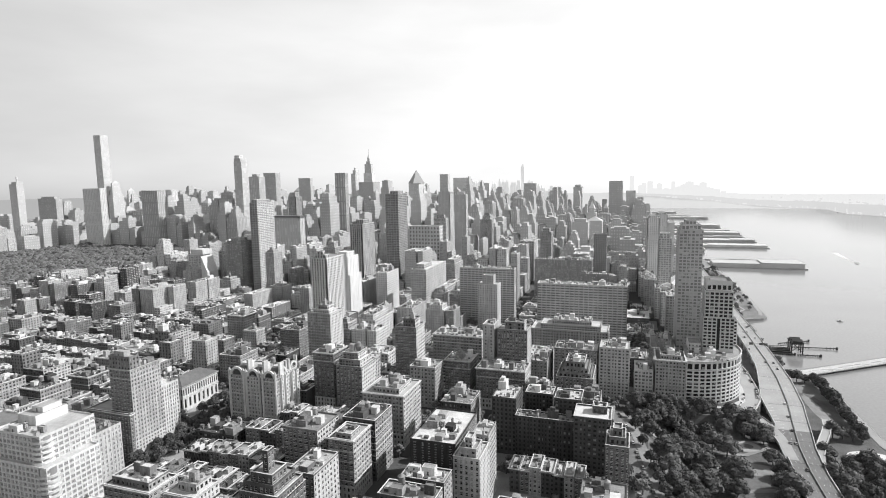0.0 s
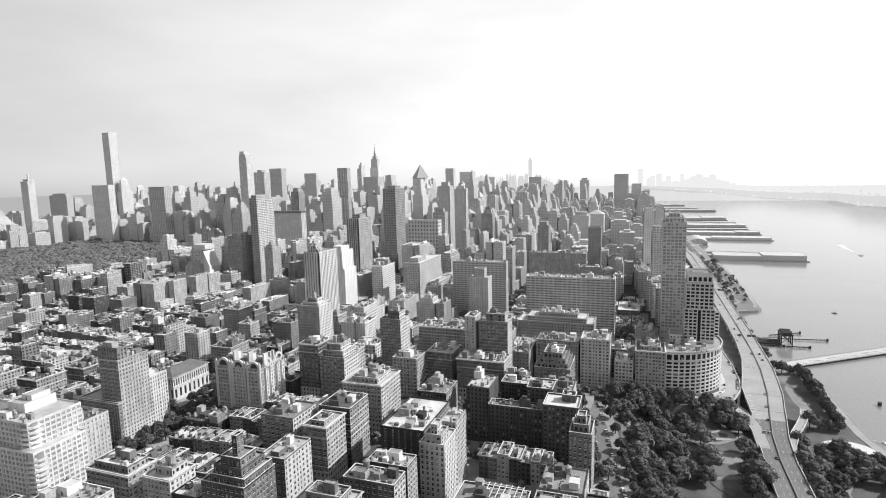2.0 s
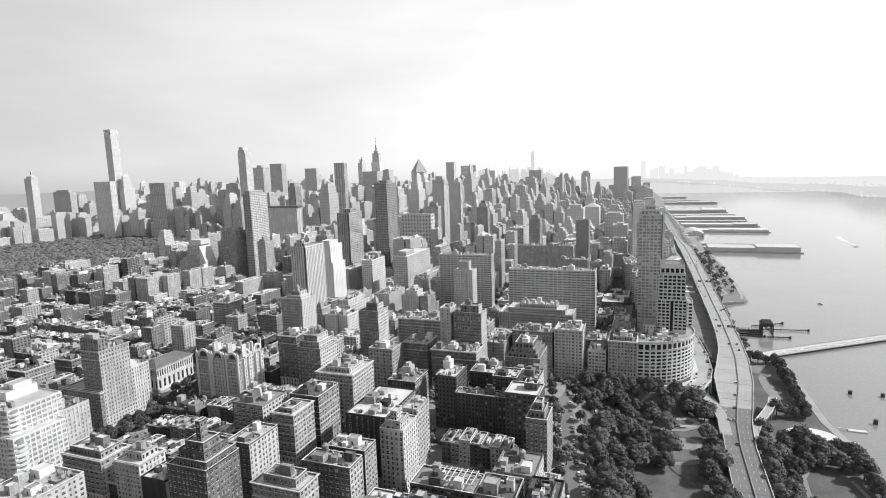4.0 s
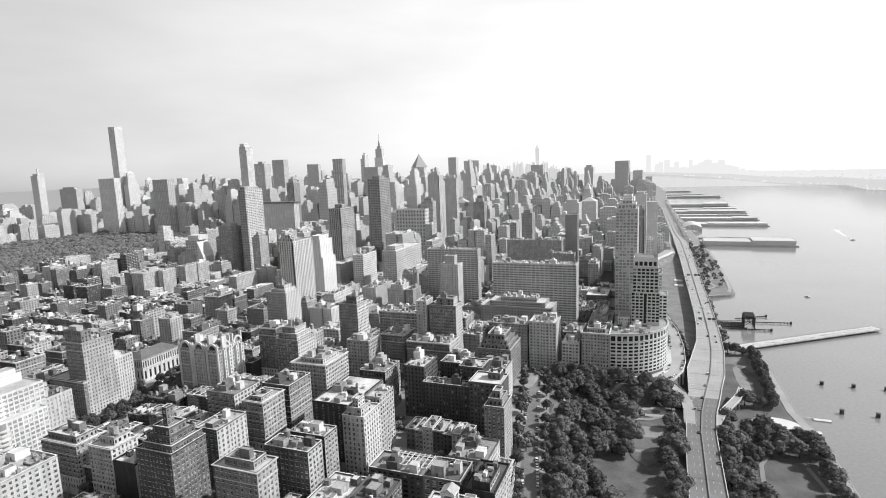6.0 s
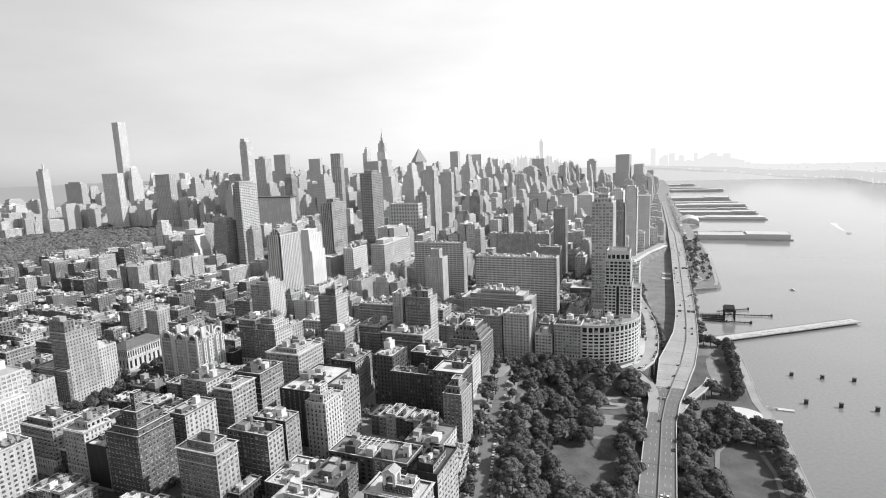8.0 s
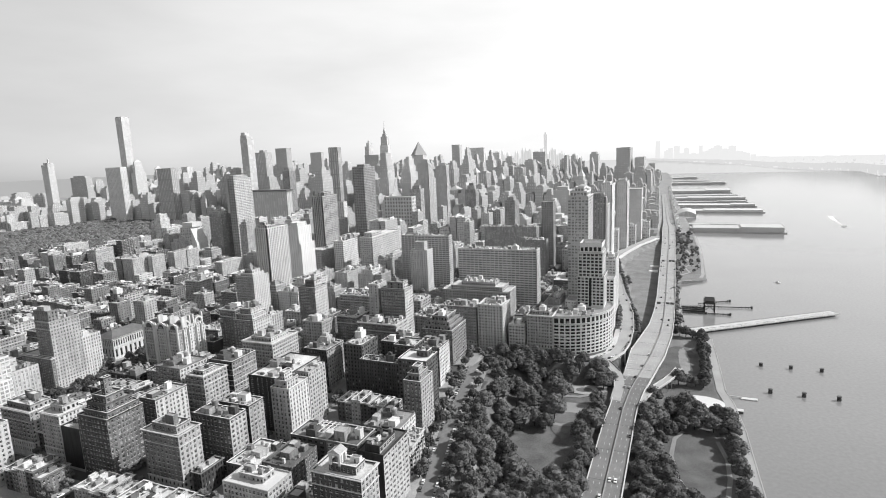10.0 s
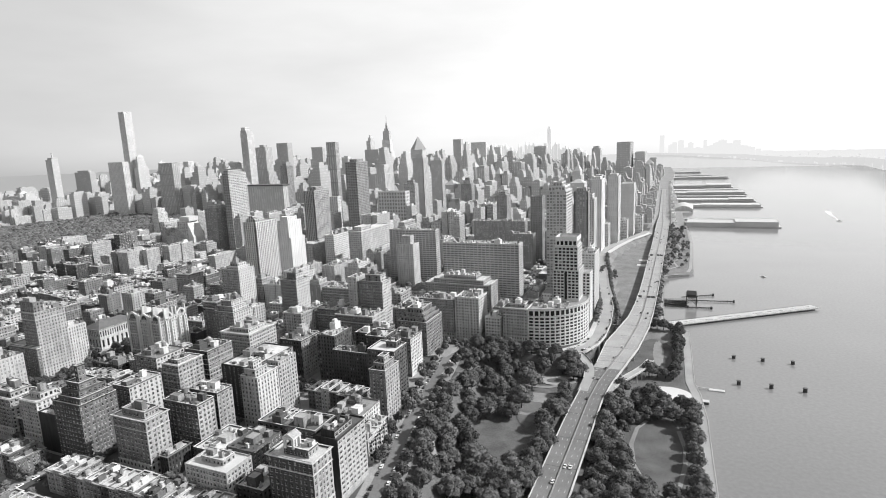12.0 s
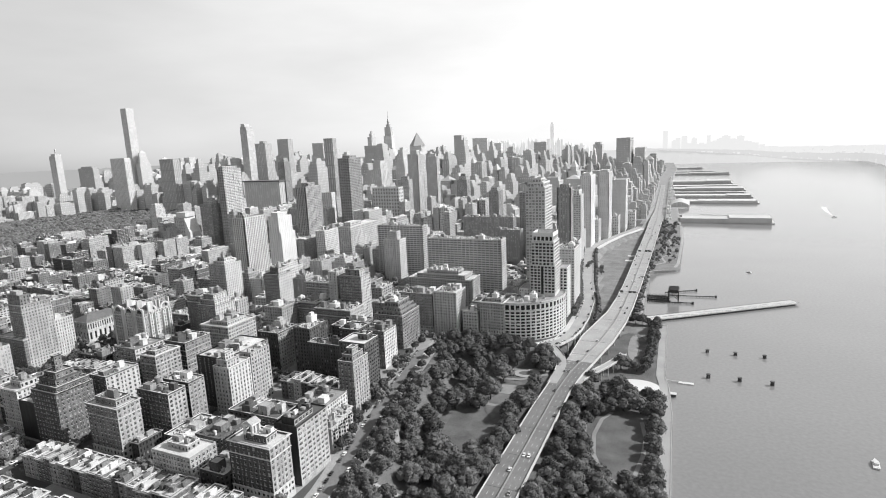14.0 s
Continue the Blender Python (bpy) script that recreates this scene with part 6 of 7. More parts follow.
for k in range(26):
    f = 0.1 + 0.034 * k
    px, py = 150 + 190 * f + own.uniform(-2, 2), 676 + 137 * f + own.uniform(-2.5, 2.5)
    g, n = Geo(), 8
    bend = own.choice((-1, 1))
    pts = [(px + 4.2 * (i / n - 0.5) * 2 * 0.81 - bend * 1.4 * math.sin(math.pi * i / n) * 0.58, py + 4.2 * (i / n - 0.5) * 2 * 0.58 + bend * 1.4 * math.sin(math.pi * i / n) * 0.81) for i in range(n + 1)]
    for (xa, ya), (xb, yb) in zip(pts, pts[1:]):
        g.rod((xa, ya, 3.25), (xb, yb, 3.25), 0.4, 0.4, 5)
    tagged(new("bench", g.data("bench", PALE_PANEL)), "low white curved bench on the pier deck", "bench", "pier benches")
for sy, sz in ((538, 3.6), (604, 3.0)):
    for i in range(3):
        x = 236 + 25.5 * i
        p = tagged(new("mooring_pile"), "dark cluster of timber mooring piles in the river", "mooring pile", "mooring piles")
        for a in range(7):
            g = Geo(); g.rod((x + 1.5 * math.cos(a * 0.9), sy + 1.5 * math.sin(a * 0.9), -3), (x + 1.1 * math.cos(a * 0.9), sy + 1.1 * math.sin(a * 0.9), sz), 0.45, 0.42, 8)
            part("pile", g, TIMBER, p)
        c = Geo(); c.rod((x, sy, sz - 0.3), (x, sy, sz + 0.3), 1.9, 1.9, 10); part("cap", c, TIMBER, p)


def transfer_bridge():
    ob = tagged(new("transfer_bridge"), "rusting ruined railway transfer bridge on piles in the river", "ruin")
    gx, gy = 191.0, 784.0
    for x in (gx, gx + 12):
        for y in (gy, gy + 9, gy + 18):
            f = Geo(); f.box(x - 0.6, x + 0.6, y - 0.6, y + 0.6, -2, 15); part("gantry_leg", f, RUST, ob)
    for y in (gy, gy + 9, gy + 18):
        f = Geo(); f.rod((gx, y, 3), (gx + 12, y, 14), 0.3, 0.3, 5); part("brace", f, RUST, ob)
        f = Geo(); f.rod((gx + 12, y, 3), (gx, y, 14), 0.3, 0.3, 5); part("brace", f, RUST, ob)
    for x in (gx, gx + 12):
        f = Geo(); f.box(x - 0.8, x + 0.8, gy - 2, gy + 20, 14, 15.2, True); part("top_beam", f, RUST, ob)
    for y in (gy + 1, gy + 11):
        h = Geo(); h.box(gx + 0.5, gx + 11.5, y, y + 6, 12, 16, True); h.v += [(gx, y + 3, 18.2), (gx + 12, y + 3, 18.2)]; h.f += [(4, 5, 9, 8), (6, 7, 8, 9)]
        part("machine_house", h, RUST, ob)
    own = random.Random(21)
    for y in (gy + 1, gy + 8, gy + 15):
        fl = Geo(); fl.box(gx - 36, gx, y, y + 4.2, 0.6, 2.0); part("float_bridge", fl, TIMBER, ob)
    for k in range(6):
        y = gy + 1 + 3.5 * k
        t = Geo()
        t.rod((gx - 35, y, 3.0), (gx - 1, y, own.uniform(3.4, 5.2)), 0.25, 0.25, 5)
        for i in range(9):
            t.rod((gx - 34 + 4 * i, y, 1.6), (gx - 32.4 + 4 * i, y, 3.6), 0.18, 0.18, 4)
        part("truss", t, RUST, ob)
    for (a, b) in (((gx + 4, gy - 8), (gx + 30, gy - 6)), ((gx + 2, gy + 26), (gx + 58, gy + 33)), ((gx - 6, gy + 40), (gx + 34, gy + 62)), ((gx - 30, gy - 10), (gx + 2, gy - 7))):
        r = Geo(); r.rod((*a, 1.6), (*b, 1.6), 0.6, 0.6, 6)
        n = 14
        for i in range(n + 1):
            c = (a[0] + (b[0] - a[0]) * i / n + own.uniform(-0.4, 0.4), a[1] + (b[1] - a[1]) * i / n + own.uniform(-0.6, 0.6))
            r.rod((*c, -2), (*c, own.uniform(1.6, 3.0)), 0.35, 0.35, 6)
        r.rod((*b, -2), (*b, 3.4), 1.3, 1.2, 8)
        part("fender_rack", r, TIMBER, ob)


transfer_bridge()


def shed_pier(x0, x1, y0, y1, h, label, split=0.55):
    ob = tagged(new("pier_shed"), label, "pier", "shed piers")
    d = Geo(); d.box(x0, x1 + 6, y0, y1, -1, 2.6); part("deck", d, CONCRETE, ob)
    xm = x0 + (x1 - x0) * split
    for a, b, hh in ((x0 + 4, xm, h * 0.8), (xm, x1, h)):
        g = Geo(); facade(g, a, y0 + 2, b, y0 + 2, 2.6, hh, 12, 6, 0.4, 0.5, 0.4); facade(g, b, y0 + 2, b, y1 - 2, 2.6, hh, 9, 6, 0.4, 0.5, 0.4); facade(g, b, y1 - 2, a, y1 - 2, 2.6, hh, 12, 6, 0.4, 0.5, 0.4)
        part("shed_wall", g, PALE_STONE, ob)
        r = Geo(); r.box(a + 0.2, b - 0.4, y0 + 2.4, y1 - 2.4, 2.6, hh - 0.2); part("shed_roof", r, PALE_PANEL, ob)


shed_pier(184, 384, 1502, 1568, 14, "long white-roofed shed on a city pier")
for y, w, x1, h, sp in ((1630, 14, 296, 4, 0.5), (1918, 52, 388, 9, 0.3), (2088, 58, 384, 9, 0.7), (2232, 28, 372, 6, 0.6), (2330, 76, 378, 10, 0.2), (2482, 46, 366, 7, 0.5), (2640, 110, 350, 13, 0.6), (3195, 56, 366, 10, 0.3), (3420, 14, 296, 4, 0.5), (3700, 60, 246, 8, 0.5)):
    shed_pier(shore(y) - 8, x1, y, y + w, h, rng.choice(("low pale shed on a far river pier", "long flat-roofed shed on a far pier")), sp)
hall = tagged(new("pier_hall"), "broad pale terminal hall with a curved roof by the piers", "building")
g = Geo()
arc = [(150 + 52 * q / 12, 9 + 9 * math.sin(math.pi * q / 12)) for q in range(13)]
for (xa, za), (xb, zb) in zip(arc, arc[1:]):
    g.quad((xa, 1800, za), (xb, 1800, zb), (xb, 1905, zb), (xa, 1905, za))
part("curved_roof", g, PALE_PANEL, hall)
g = Geo(); g.v += [(x, 1801, z - 0.3) for x, z in arc] + [(202, 1801, 2), (150, 1801, 2)]; g.f.append(tuple(range(15)))
g.quad((202, 1801, 2), (202, 1904, 2), (202, 1904, 9), (202, 1801, 9)); g.quad((150, 1904, 2), (150, 1801, 2), (150, 1801, 9), (150, 1904, 9))
part("wall", g, CONCRETE, hall)

# ---- far distance ----
# all of it lies past the last streets, its summer haze painted as glow
rg = random.Random(3)


# haze painted in: even emission lightens and flattens the surface
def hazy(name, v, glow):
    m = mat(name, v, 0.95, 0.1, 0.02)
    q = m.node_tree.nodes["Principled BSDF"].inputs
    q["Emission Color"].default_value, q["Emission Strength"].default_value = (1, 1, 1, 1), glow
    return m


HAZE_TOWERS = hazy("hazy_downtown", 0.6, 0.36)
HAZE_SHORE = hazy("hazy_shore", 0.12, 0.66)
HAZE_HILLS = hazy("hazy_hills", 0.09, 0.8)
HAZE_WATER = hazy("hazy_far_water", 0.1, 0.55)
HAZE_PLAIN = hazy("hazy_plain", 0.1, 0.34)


def far_at(az, slope, r=4780.0):
    """A place at that bearing (degrees west of the island's axis) and slope as seen from the camera's eye."""
    a = radians(az)
    return 98 + r * math.sin(a), r * math.cos(a), 222 + slope * r


def brink(az):
    """How far off the far water's edge is set, capped within the camera's reach."""
    return min(4740.0, 220 / -waterline(az))


def far_wall(az0, az1, low, high, reach, steps=90, rough=0.0, seed=1.0):
    """A ridge of distance between two slopes, low(az) and high(az)."""
    g = Geo()
    for i in range(steps + 1):
        az = az0 + (az1 - az0) * i / steps
        hi = high(az) + rough * noise.noise((az * 1.7, seed, 2.0)) + rough * 0.6 * noise.noise((az * 6.1, seed, 4.0))
        r = reach(az)
        g.v += [far_at(az, low(az), r), far_at(az, max(low(az) + 0.0004, hi), r)]
    g.f += [(2 * i, 2 * i + 2, 2 * i + 3, 2 * i + 1) for i in range(steps)]
    return g


# slopes read from the camera's view; the far shore is raised to fit
def waterline(az):
    return lerp_at(az, (-3, -0.0262), (1.1, -0.0316), (3.3, -0.0352), (5.8, -0.0391), (7.6, -0.0446), (11, -0.0492), (14.2, -0.0515), (15.6, -0.0578), (19.5, -0.0618), (30, -0.07), (60, -0.075))


def landtop(az):
    return lerp_at(az, (-4, -0.0235), (2.6, -0.0255), (5.8, -0.0262), (8, -0.0285), (10, -0.0292), (13.3, -0.0295), (16.6, -0.0295), (40, -0.029))


# far water: a glowing sheet tilted up to meet the shore in view
g = Geo()
for i in range(61):
    az = -8 + 68 * i / 60
    g.v += [far_at(az, -222 / 4300, 4300), far_at(az, max(waterline(az), -0.0462) + 0.0002, 4800)]
g.f += [(2 * i, 2 * i + 2, 2 * i + 3, 2 * i + 1) for i in range(60)]
tagged(new("backdrop", g.data("backdrop", HAZE_WATER)), "glowing sheet standing in for the hazy far bay", "water", kind="structure")
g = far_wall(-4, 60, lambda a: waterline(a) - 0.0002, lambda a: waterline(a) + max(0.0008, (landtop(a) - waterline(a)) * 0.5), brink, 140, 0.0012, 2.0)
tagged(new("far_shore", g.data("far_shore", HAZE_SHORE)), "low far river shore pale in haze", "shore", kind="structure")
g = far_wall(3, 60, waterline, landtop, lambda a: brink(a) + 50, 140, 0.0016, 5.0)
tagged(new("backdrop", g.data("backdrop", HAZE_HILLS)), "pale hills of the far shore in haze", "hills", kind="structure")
town = {HAZE_SHORE: Geo(), HAZE_HILLS: Geo()}
for i in range(520):
    az = rg.uniform(1.5, 34)
    f = rg.random() ** 1.2
    r = brink(az) - 12 + 60 * f
    x, y, z = far_at(az, waterline(az) + (landtop(az) - waterline(az)) * f * 0.8, r)
    w = rg.uniform(5, 30)
    town[HAZE_SHORE if rg.random() < 0.6 - 0.4 * f else HAZE_HILLS].box(x, x + w, y, y + 12, z - 6, z + rg.uniform(0.5, 4) + (rg.random() < 0.05) * rg.uniform(4, 12))
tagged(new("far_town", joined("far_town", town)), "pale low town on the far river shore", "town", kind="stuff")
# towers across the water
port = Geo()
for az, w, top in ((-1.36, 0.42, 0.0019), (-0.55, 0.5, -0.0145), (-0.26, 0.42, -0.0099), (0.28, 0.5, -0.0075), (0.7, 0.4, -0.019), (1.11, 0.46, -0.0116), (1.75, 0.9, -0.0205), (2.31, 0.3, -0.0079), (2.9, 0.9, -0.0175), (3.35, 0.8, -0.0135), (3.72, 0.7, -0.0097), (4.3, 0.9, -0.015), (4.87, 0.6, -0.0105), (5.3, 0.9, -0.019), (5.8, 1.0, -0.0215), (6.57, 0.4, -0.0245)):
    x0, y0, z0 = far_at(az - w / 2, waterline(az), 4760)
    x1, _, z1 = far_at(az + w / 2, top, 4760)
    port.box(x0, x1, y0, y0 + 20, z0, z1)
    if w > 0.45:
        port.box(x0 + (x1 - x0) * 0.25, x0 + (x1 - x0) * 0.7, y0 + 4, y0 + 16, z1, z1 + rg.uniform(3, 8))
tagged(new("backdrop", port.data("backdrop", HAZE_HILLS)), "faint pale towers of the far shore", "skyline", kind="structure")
# the downtown skyline at the island's tip
sky = Geo()
for i in range(52):
    az = -18.2 + i * 0.19 + rg.uniform(-0.08, 0.08)
    top = rg.uniform(-0.02, -0.002) if az < -10.3 else rg.uniform(-0.024, -0.012)
    x0, y0, z0 = far_at(az, -0.045, 4700)
    x1, _, z1 = far_at(az + rg.uniform(0.14, 0.34), top, 4700)
    sky.box(x0, x1, y0, y0 + 24, z0, z1)
    if rg.random() < 0.45:
        sky.box(x0 + (x1 - x0) * 0.3, x0 + (x1 - x0) * 0.7, y0 + 4, y0 + 20, z1, z1 + rg.uniform(8, 24))
x0, y0, z0 = far_at(-11.95, -0.045, 4720)
x1, _, z1 = far_at(-11.58, 0.0215, 4720)
sky.box(x0, x1, y0, y0 + 30, z0, z1)
sky.box(x0 + 6, x1 - 6, y0 + 4, y0 + 26, z1, z1 + 16)
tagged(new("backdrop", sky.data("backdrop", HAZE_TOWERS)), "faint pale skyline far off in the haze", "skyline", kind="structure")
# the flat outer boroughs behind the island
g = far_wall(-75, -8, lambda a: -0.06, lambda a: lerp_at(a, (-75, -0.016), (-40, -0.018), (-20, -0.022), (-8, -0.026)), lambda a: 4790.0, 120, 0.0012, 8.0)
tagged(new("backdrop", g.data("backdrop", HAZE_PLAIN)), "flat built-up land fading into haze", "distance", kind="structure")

# ---- vehicles ----
def car_kit(paint, label):
    """The meshes of a car, shared by all cars of one paint."""
    b = Geo()
    b.box(-0.9, 0.9, -2.2, 2.2, 0.35, 0.8, True)
    b.v += [(-0.9, -2.2, 0.8), (0.9, -2.2, 0.8), (0.9, 2.2, 0.8), (-0.9, 2.2, 0.8), (-0.8, -2.05, 0.95), (0.8, -2.05, 0.95), (0.8, 2.0, 0.95), (-0.8, 2.0, 0.95)]
    b.f += [(8 + i, 8 + (i + 1) % 4, 12 + (i + 1) % 4, 12 + i) for i in range(4)] + [(12, 13, 14, 15)]
    k, r, w = Geo(), Geo(), Geo()
    lo, hi = ((-0.82, -1.5), (0.82, -1.5), (0.82, 1.0), (-0.82, 1.0)), ((-0.65, -1.0), (0.65, -1.0), (0.65, 0.35), (-0.65, 0.35))
    for i in range(4):
        k.quad((*lo[i], 0.95), (*lo[(i + 1) % 4], 0.95), (*hi[(i + 1) % 4], 1.42), (*hi[i], 1.42))
    r.box(-0.66, 0.66, -1.02, 0.37, 1.4, 1.46, True)
    w.box(-0.84, 0.84, -1.8, 1.8, 0.0, 0.36)
    return label, [("body", b.data("body", paint), (0, 0, 0)), ("car_glass", k.data("car_glass", CAR_GLASS), (0, 0, 0)), ("roof", r.data("roof", paint), (0, 0, 0)), ("chassis", w.data("chassis", RUBBER), (0, 0, 0))]


CARS = [car_kit(p, "%s painted car with dark glass on a road" % w) for p, w in zip(CAR_PAINTS, ("black", "dark grey", "mid grey", "silver", "white"))]


def park(x, y, z, turn):
    kit = rng.choice(CARS)
    ob = tagged(new("car"), kit[0], "car", "cars")
    ob.matrix_basis = Matrix.Translation((x, y, z)) @ Matrix.Rotation(radians(turn), 4, "Z")
    for name, me, at in kit[1]:
        part(name, me, None, ob).location = at


y = 250.0
while y < 1350:
    c0, c1 = hwy(y)
    cm = midline(y)
    turn = math.degrees(math.atan2(midline(y - 8) - midline(y + 8), 16))
    for f in rng.sample((-0.83, -0.5, -0.17, 0.17, 0.5, 0.83), rng.choice((0, 1, 1, 2))):
        park(cm + f * (c1 - cm), y, HZ, turn + (180 if f > 0 else 0))
    y += rng.uniform(14, 34)

# ---- roads, paths and lawns by the park ----
def strip(name, label, pts, width, material, lift=0.06, z=None, kind="structure", thick=0.0, category="road"):
    """A ribbon along the points (x, y, z or None for the ground)."""
    g = Geo()
    ps = [Vector((p[0], p[1], (p[2] if len(p) > 2 else ground_z(p[0], p[1])) + lift)) for p in pts]
    fine = []
    for a, b in zip(ps, ps[1:]):
        n = max(1, int((b - a).length / 6))
        for i in range(n):
            q = a.lerp(b, i / n)
            fine.append(q)
    fine.append(ps[-1])
    if len(pts[0]) == 2:
        for q in fine:
            q.z = ground_z(q.x, q.y) + lift
    L, Rr = [], []
    for i, q in enumerate(fine):
        d = (fine[min(i + 1, len(fine) - 1)] - fine[max(i - 1, 0)]); d.z = 0; d.normalize()
        n = Vector((-d.y, d.x, 0)) * width / 2
        L.append(q + n); Rr.append(q - n)
    if len(pts[0]) == 2:
        for q in L + Rr:
            q.z = max(q.z, ground_z(q.x, q.y) + lift)
    for i in range(len(fine) - 1):
        g.quad(tuple(Rr[i]), tuple(Rr[i + 1]), tuple(L[i + 1]), tuple(L[i]))
        if thick:
            dz = Vector((0, 0, thick))
            g.quad(tuple(L[i] - dz), tuple(L[i]), tuple(L[i + 1]), tuple(L[i + 1] - dz))
            g.quad(tuple(Rr[i]), tuple(Rr[i] - dz), tuple(Rr[i + 1] - dz), tuple(Rr[i + 1]))
    return tagged(new(name, g.data(name, material)), label, category, kind=kind)


drive = [(edge(y) - 13, y) for y in range(110, 480, 10)]
strip("road", "asphalt park-side drive with parked cars", drive, 12, DECK_DARK, 0.08)
strip("pavement", "pale pavement along the park-side drive", [(x - 8.3, y) for x, y in drive], 4.5, PAVING, 0.22, thick=0.3, category="pavement")
strip("pavement", "tree-lined park pavement beside the drive", [(x + 9.5, y) for x, y in drive], 7, PAVING, 0.22, thick=0.3, category="pavement")
strip("road", "wide cross street at the end of the park", [(-150, 492, 24), (-60, 492, 22.6), (20, 497, 22.3)], 16, PAVING, 0.3)
blvd = [(20, 497, 22.4), (60, 507, 22.2), (84, 514, 22.0), (97.5, 529, 21.9), (104.5, 550, 21.8), (107.5, 575, 21.7), (107.5, 622, 21.2), (102.5, 685, 20.7), (94, 732, 20.3), (82, 790, 20), (68, 880, 19.3), (54, 960, 18.7), (45, 1030, 18), (48, 1090, 17.5), (70, 1175, 17), (92, 1260, 16), (108, 1330, 15)]
strip("road", "curved pale boulevard road below the towers", blvd, 15, HIGHWAY, 0.1, thick=1.6)
strip("pavement", "grey pavement beside the boulevard", [(x + 8.6, y, z) for x, y, z in blvd[8:]], 3, PAVING, 0.25, thick=0.4, category="pavement")
strip("pavement", "pale paved forecourt round the curved block", [(30, 511, 22.2), (60, 515.5, 22.1), (82, 522, 22), (96, 541, 21.9), (99.6, 575, 21.7), (98.6, 620, 21.2)], 5, PALE_PAVING, 0.3, thick=1.5, category="pavement")


def parapet_along(name, label, pts, side, material, tall=0.9):
    """A low wall on one side of a ribbon of road."""
    g = Geo()
    ps = [Vector(p) for p in pts]
    line = []
    for i, q in enumerate(ps):
        d = ps[min(i + 1, len(ps) - 1)] - ps[max(i - 1, 0)]
        d.z = 0
        d.normalize()
        n = Vector((d.y, -d.x, 0))
        line.append((q + n * side, q + n * (side - 0.5 * (1 if side > 0 else -1))))
    up = Vector((0, 0, tall))
    for (a, b), (c, d) in zip(line, line[1:]):
        g.quad(tuple(a + up), tuple(c + up), tuple(d + up), tuple(b + up))
        g.quad(tuple(a - up * 1.6), tuple(c - up * 1.6), tuple(c + up), tuple(a + up))
        g.quad(tuple(b + up), tuple(d + up), tuple(d), tuple(b))
    (a, b), (c, d) = line[0], line[-1]
    g.quad(tuple(a), tuple(a + up), tuple(b + up), tuple(b))
    g.quad(tuple(c), tuple(d), tuple(d + up), tuple(c + up))
    return tagged(new(name, g.data(name, material)), label, "parapet", kind="structure")


parapet_along("parapet", "pale concrete parapet round the boulevard bend", [(x, y, z + 0.1) for x, y, z in blvd[2:9]], 7.6, PALE_PAVING)
for x, y in ((102, 522), (108.5, 536), (112, 552), (113.6, 572), (113.4, 592), (113, 612)):
    g = Geo(); g.box(x - 0.6, x + 0.6, y - 0.6, y + 0.6, 5, 20.4)
    tagged(new("boulevard_pillar", g.data("boulevard_pillar", CONCRETE)), "square concrete pillar under the boulevard bend", "pillar", "boulevard pillars")
slip = [(113.5, 446, 17.05), (114, 472, 17.1), (112.4, 490, 17.5), (108.6, 503, 18.4), (103, 512, 19.9), (96, 519.5, 21.8)]
strip("ramp", "concrete ramp rising from the highway to the boulevard", slip, 8.4, HIGHWAY, 0.06, thick=1.5)
parapet_along("parapet", "pale parapet of the rising ramp", slip[1:], -4.3, PALE_PAVING)
parapet_along("parapet", "darker parapet of the rising ramp", slip[3:], 4.3, STONE_WALL)
down = [(131, 444, 16.9), (134.8, 462, 16.2), (142.5, 486, 15), (151.5, 509, 13.9), (157, 525, 13.2), (161, 543, 12.6)]
strip("ramp", "raised curving ramp with low rails beside the highway", down, 6.4, HIGHWAY, 0.05, thick=1.3)
parapet_along("parapet", "low pale rail of the curving ramp", down[1:], -3.2, PALE_PAVING, 0.8)
parapet_along("parapet", "low pale rail of the curving ramp", down[1:], 3.2, PALE_PAVING, 0.8)
for (xa, ya, za), (xb, yb, zb) in zip(down[1:], down[2:]):
    for f in (0.3, 0.8):
        for o in (-2.2, 2.2):
            x, y, z = xa + (xb - xa) * f + o, ya + (yb - ya) * f, za + (zb - za) * f
            g = Geo(); g.box(x - 0.35, x + 0.35, y - 0.35, y + 0.35, 3.5, z - 1.25)
            tagged(new("ramp_pillar", g.data("ramp_pillar", CONCRETE)), "square concrete ramp pillar in the park", "pillar", "ramp pillars")
# hatched paint where the ramp leaves the carriageway
g = Geo()
for k in range(13):
    y = 478 + 6 * k
    xe = hwy(y)[0] + (3.5 if y < 512 else 1.2)
    xw = xe + lerp_at(y, (478, 0.8), (512, 4.2), (560, 5.0))
    g.quad((xe, y, HZ + 0.035), (xw, y + 2.2, HZ + 0.035), (xw, y + 3.0, HZ + 0.035), (xe, y + 0.8, HZ + 0.035))
part("hatched_marking", g, LANE_PAINT, highway)
strip("viaduct", "white curved concrete viaduct over the lawn", [(56.5, 1040, 18.1), (66.5, 1108, 17.6), (85, 1198, 17.2), (103, 1250, 17.2), (115, 1290, 17.4)], 7.5, PALE_PANEL, 0.2, thick=1.6)
strip("promenade", "pale riverside promenade along the sea wall", [(shore(y) - 4.3, y) for y in range(100, 668, 12)], 8, HIGHWAY, 0.25, category="path")
strip("path", "pale curved path round the ball field", [(165, 434), (159, 420), (157, 395), (161, 368), (170, 346), (181, 338), (190, 350), (193, 375), (193, 400), (188, 425)], 3, DRY, 0.35, category="path")
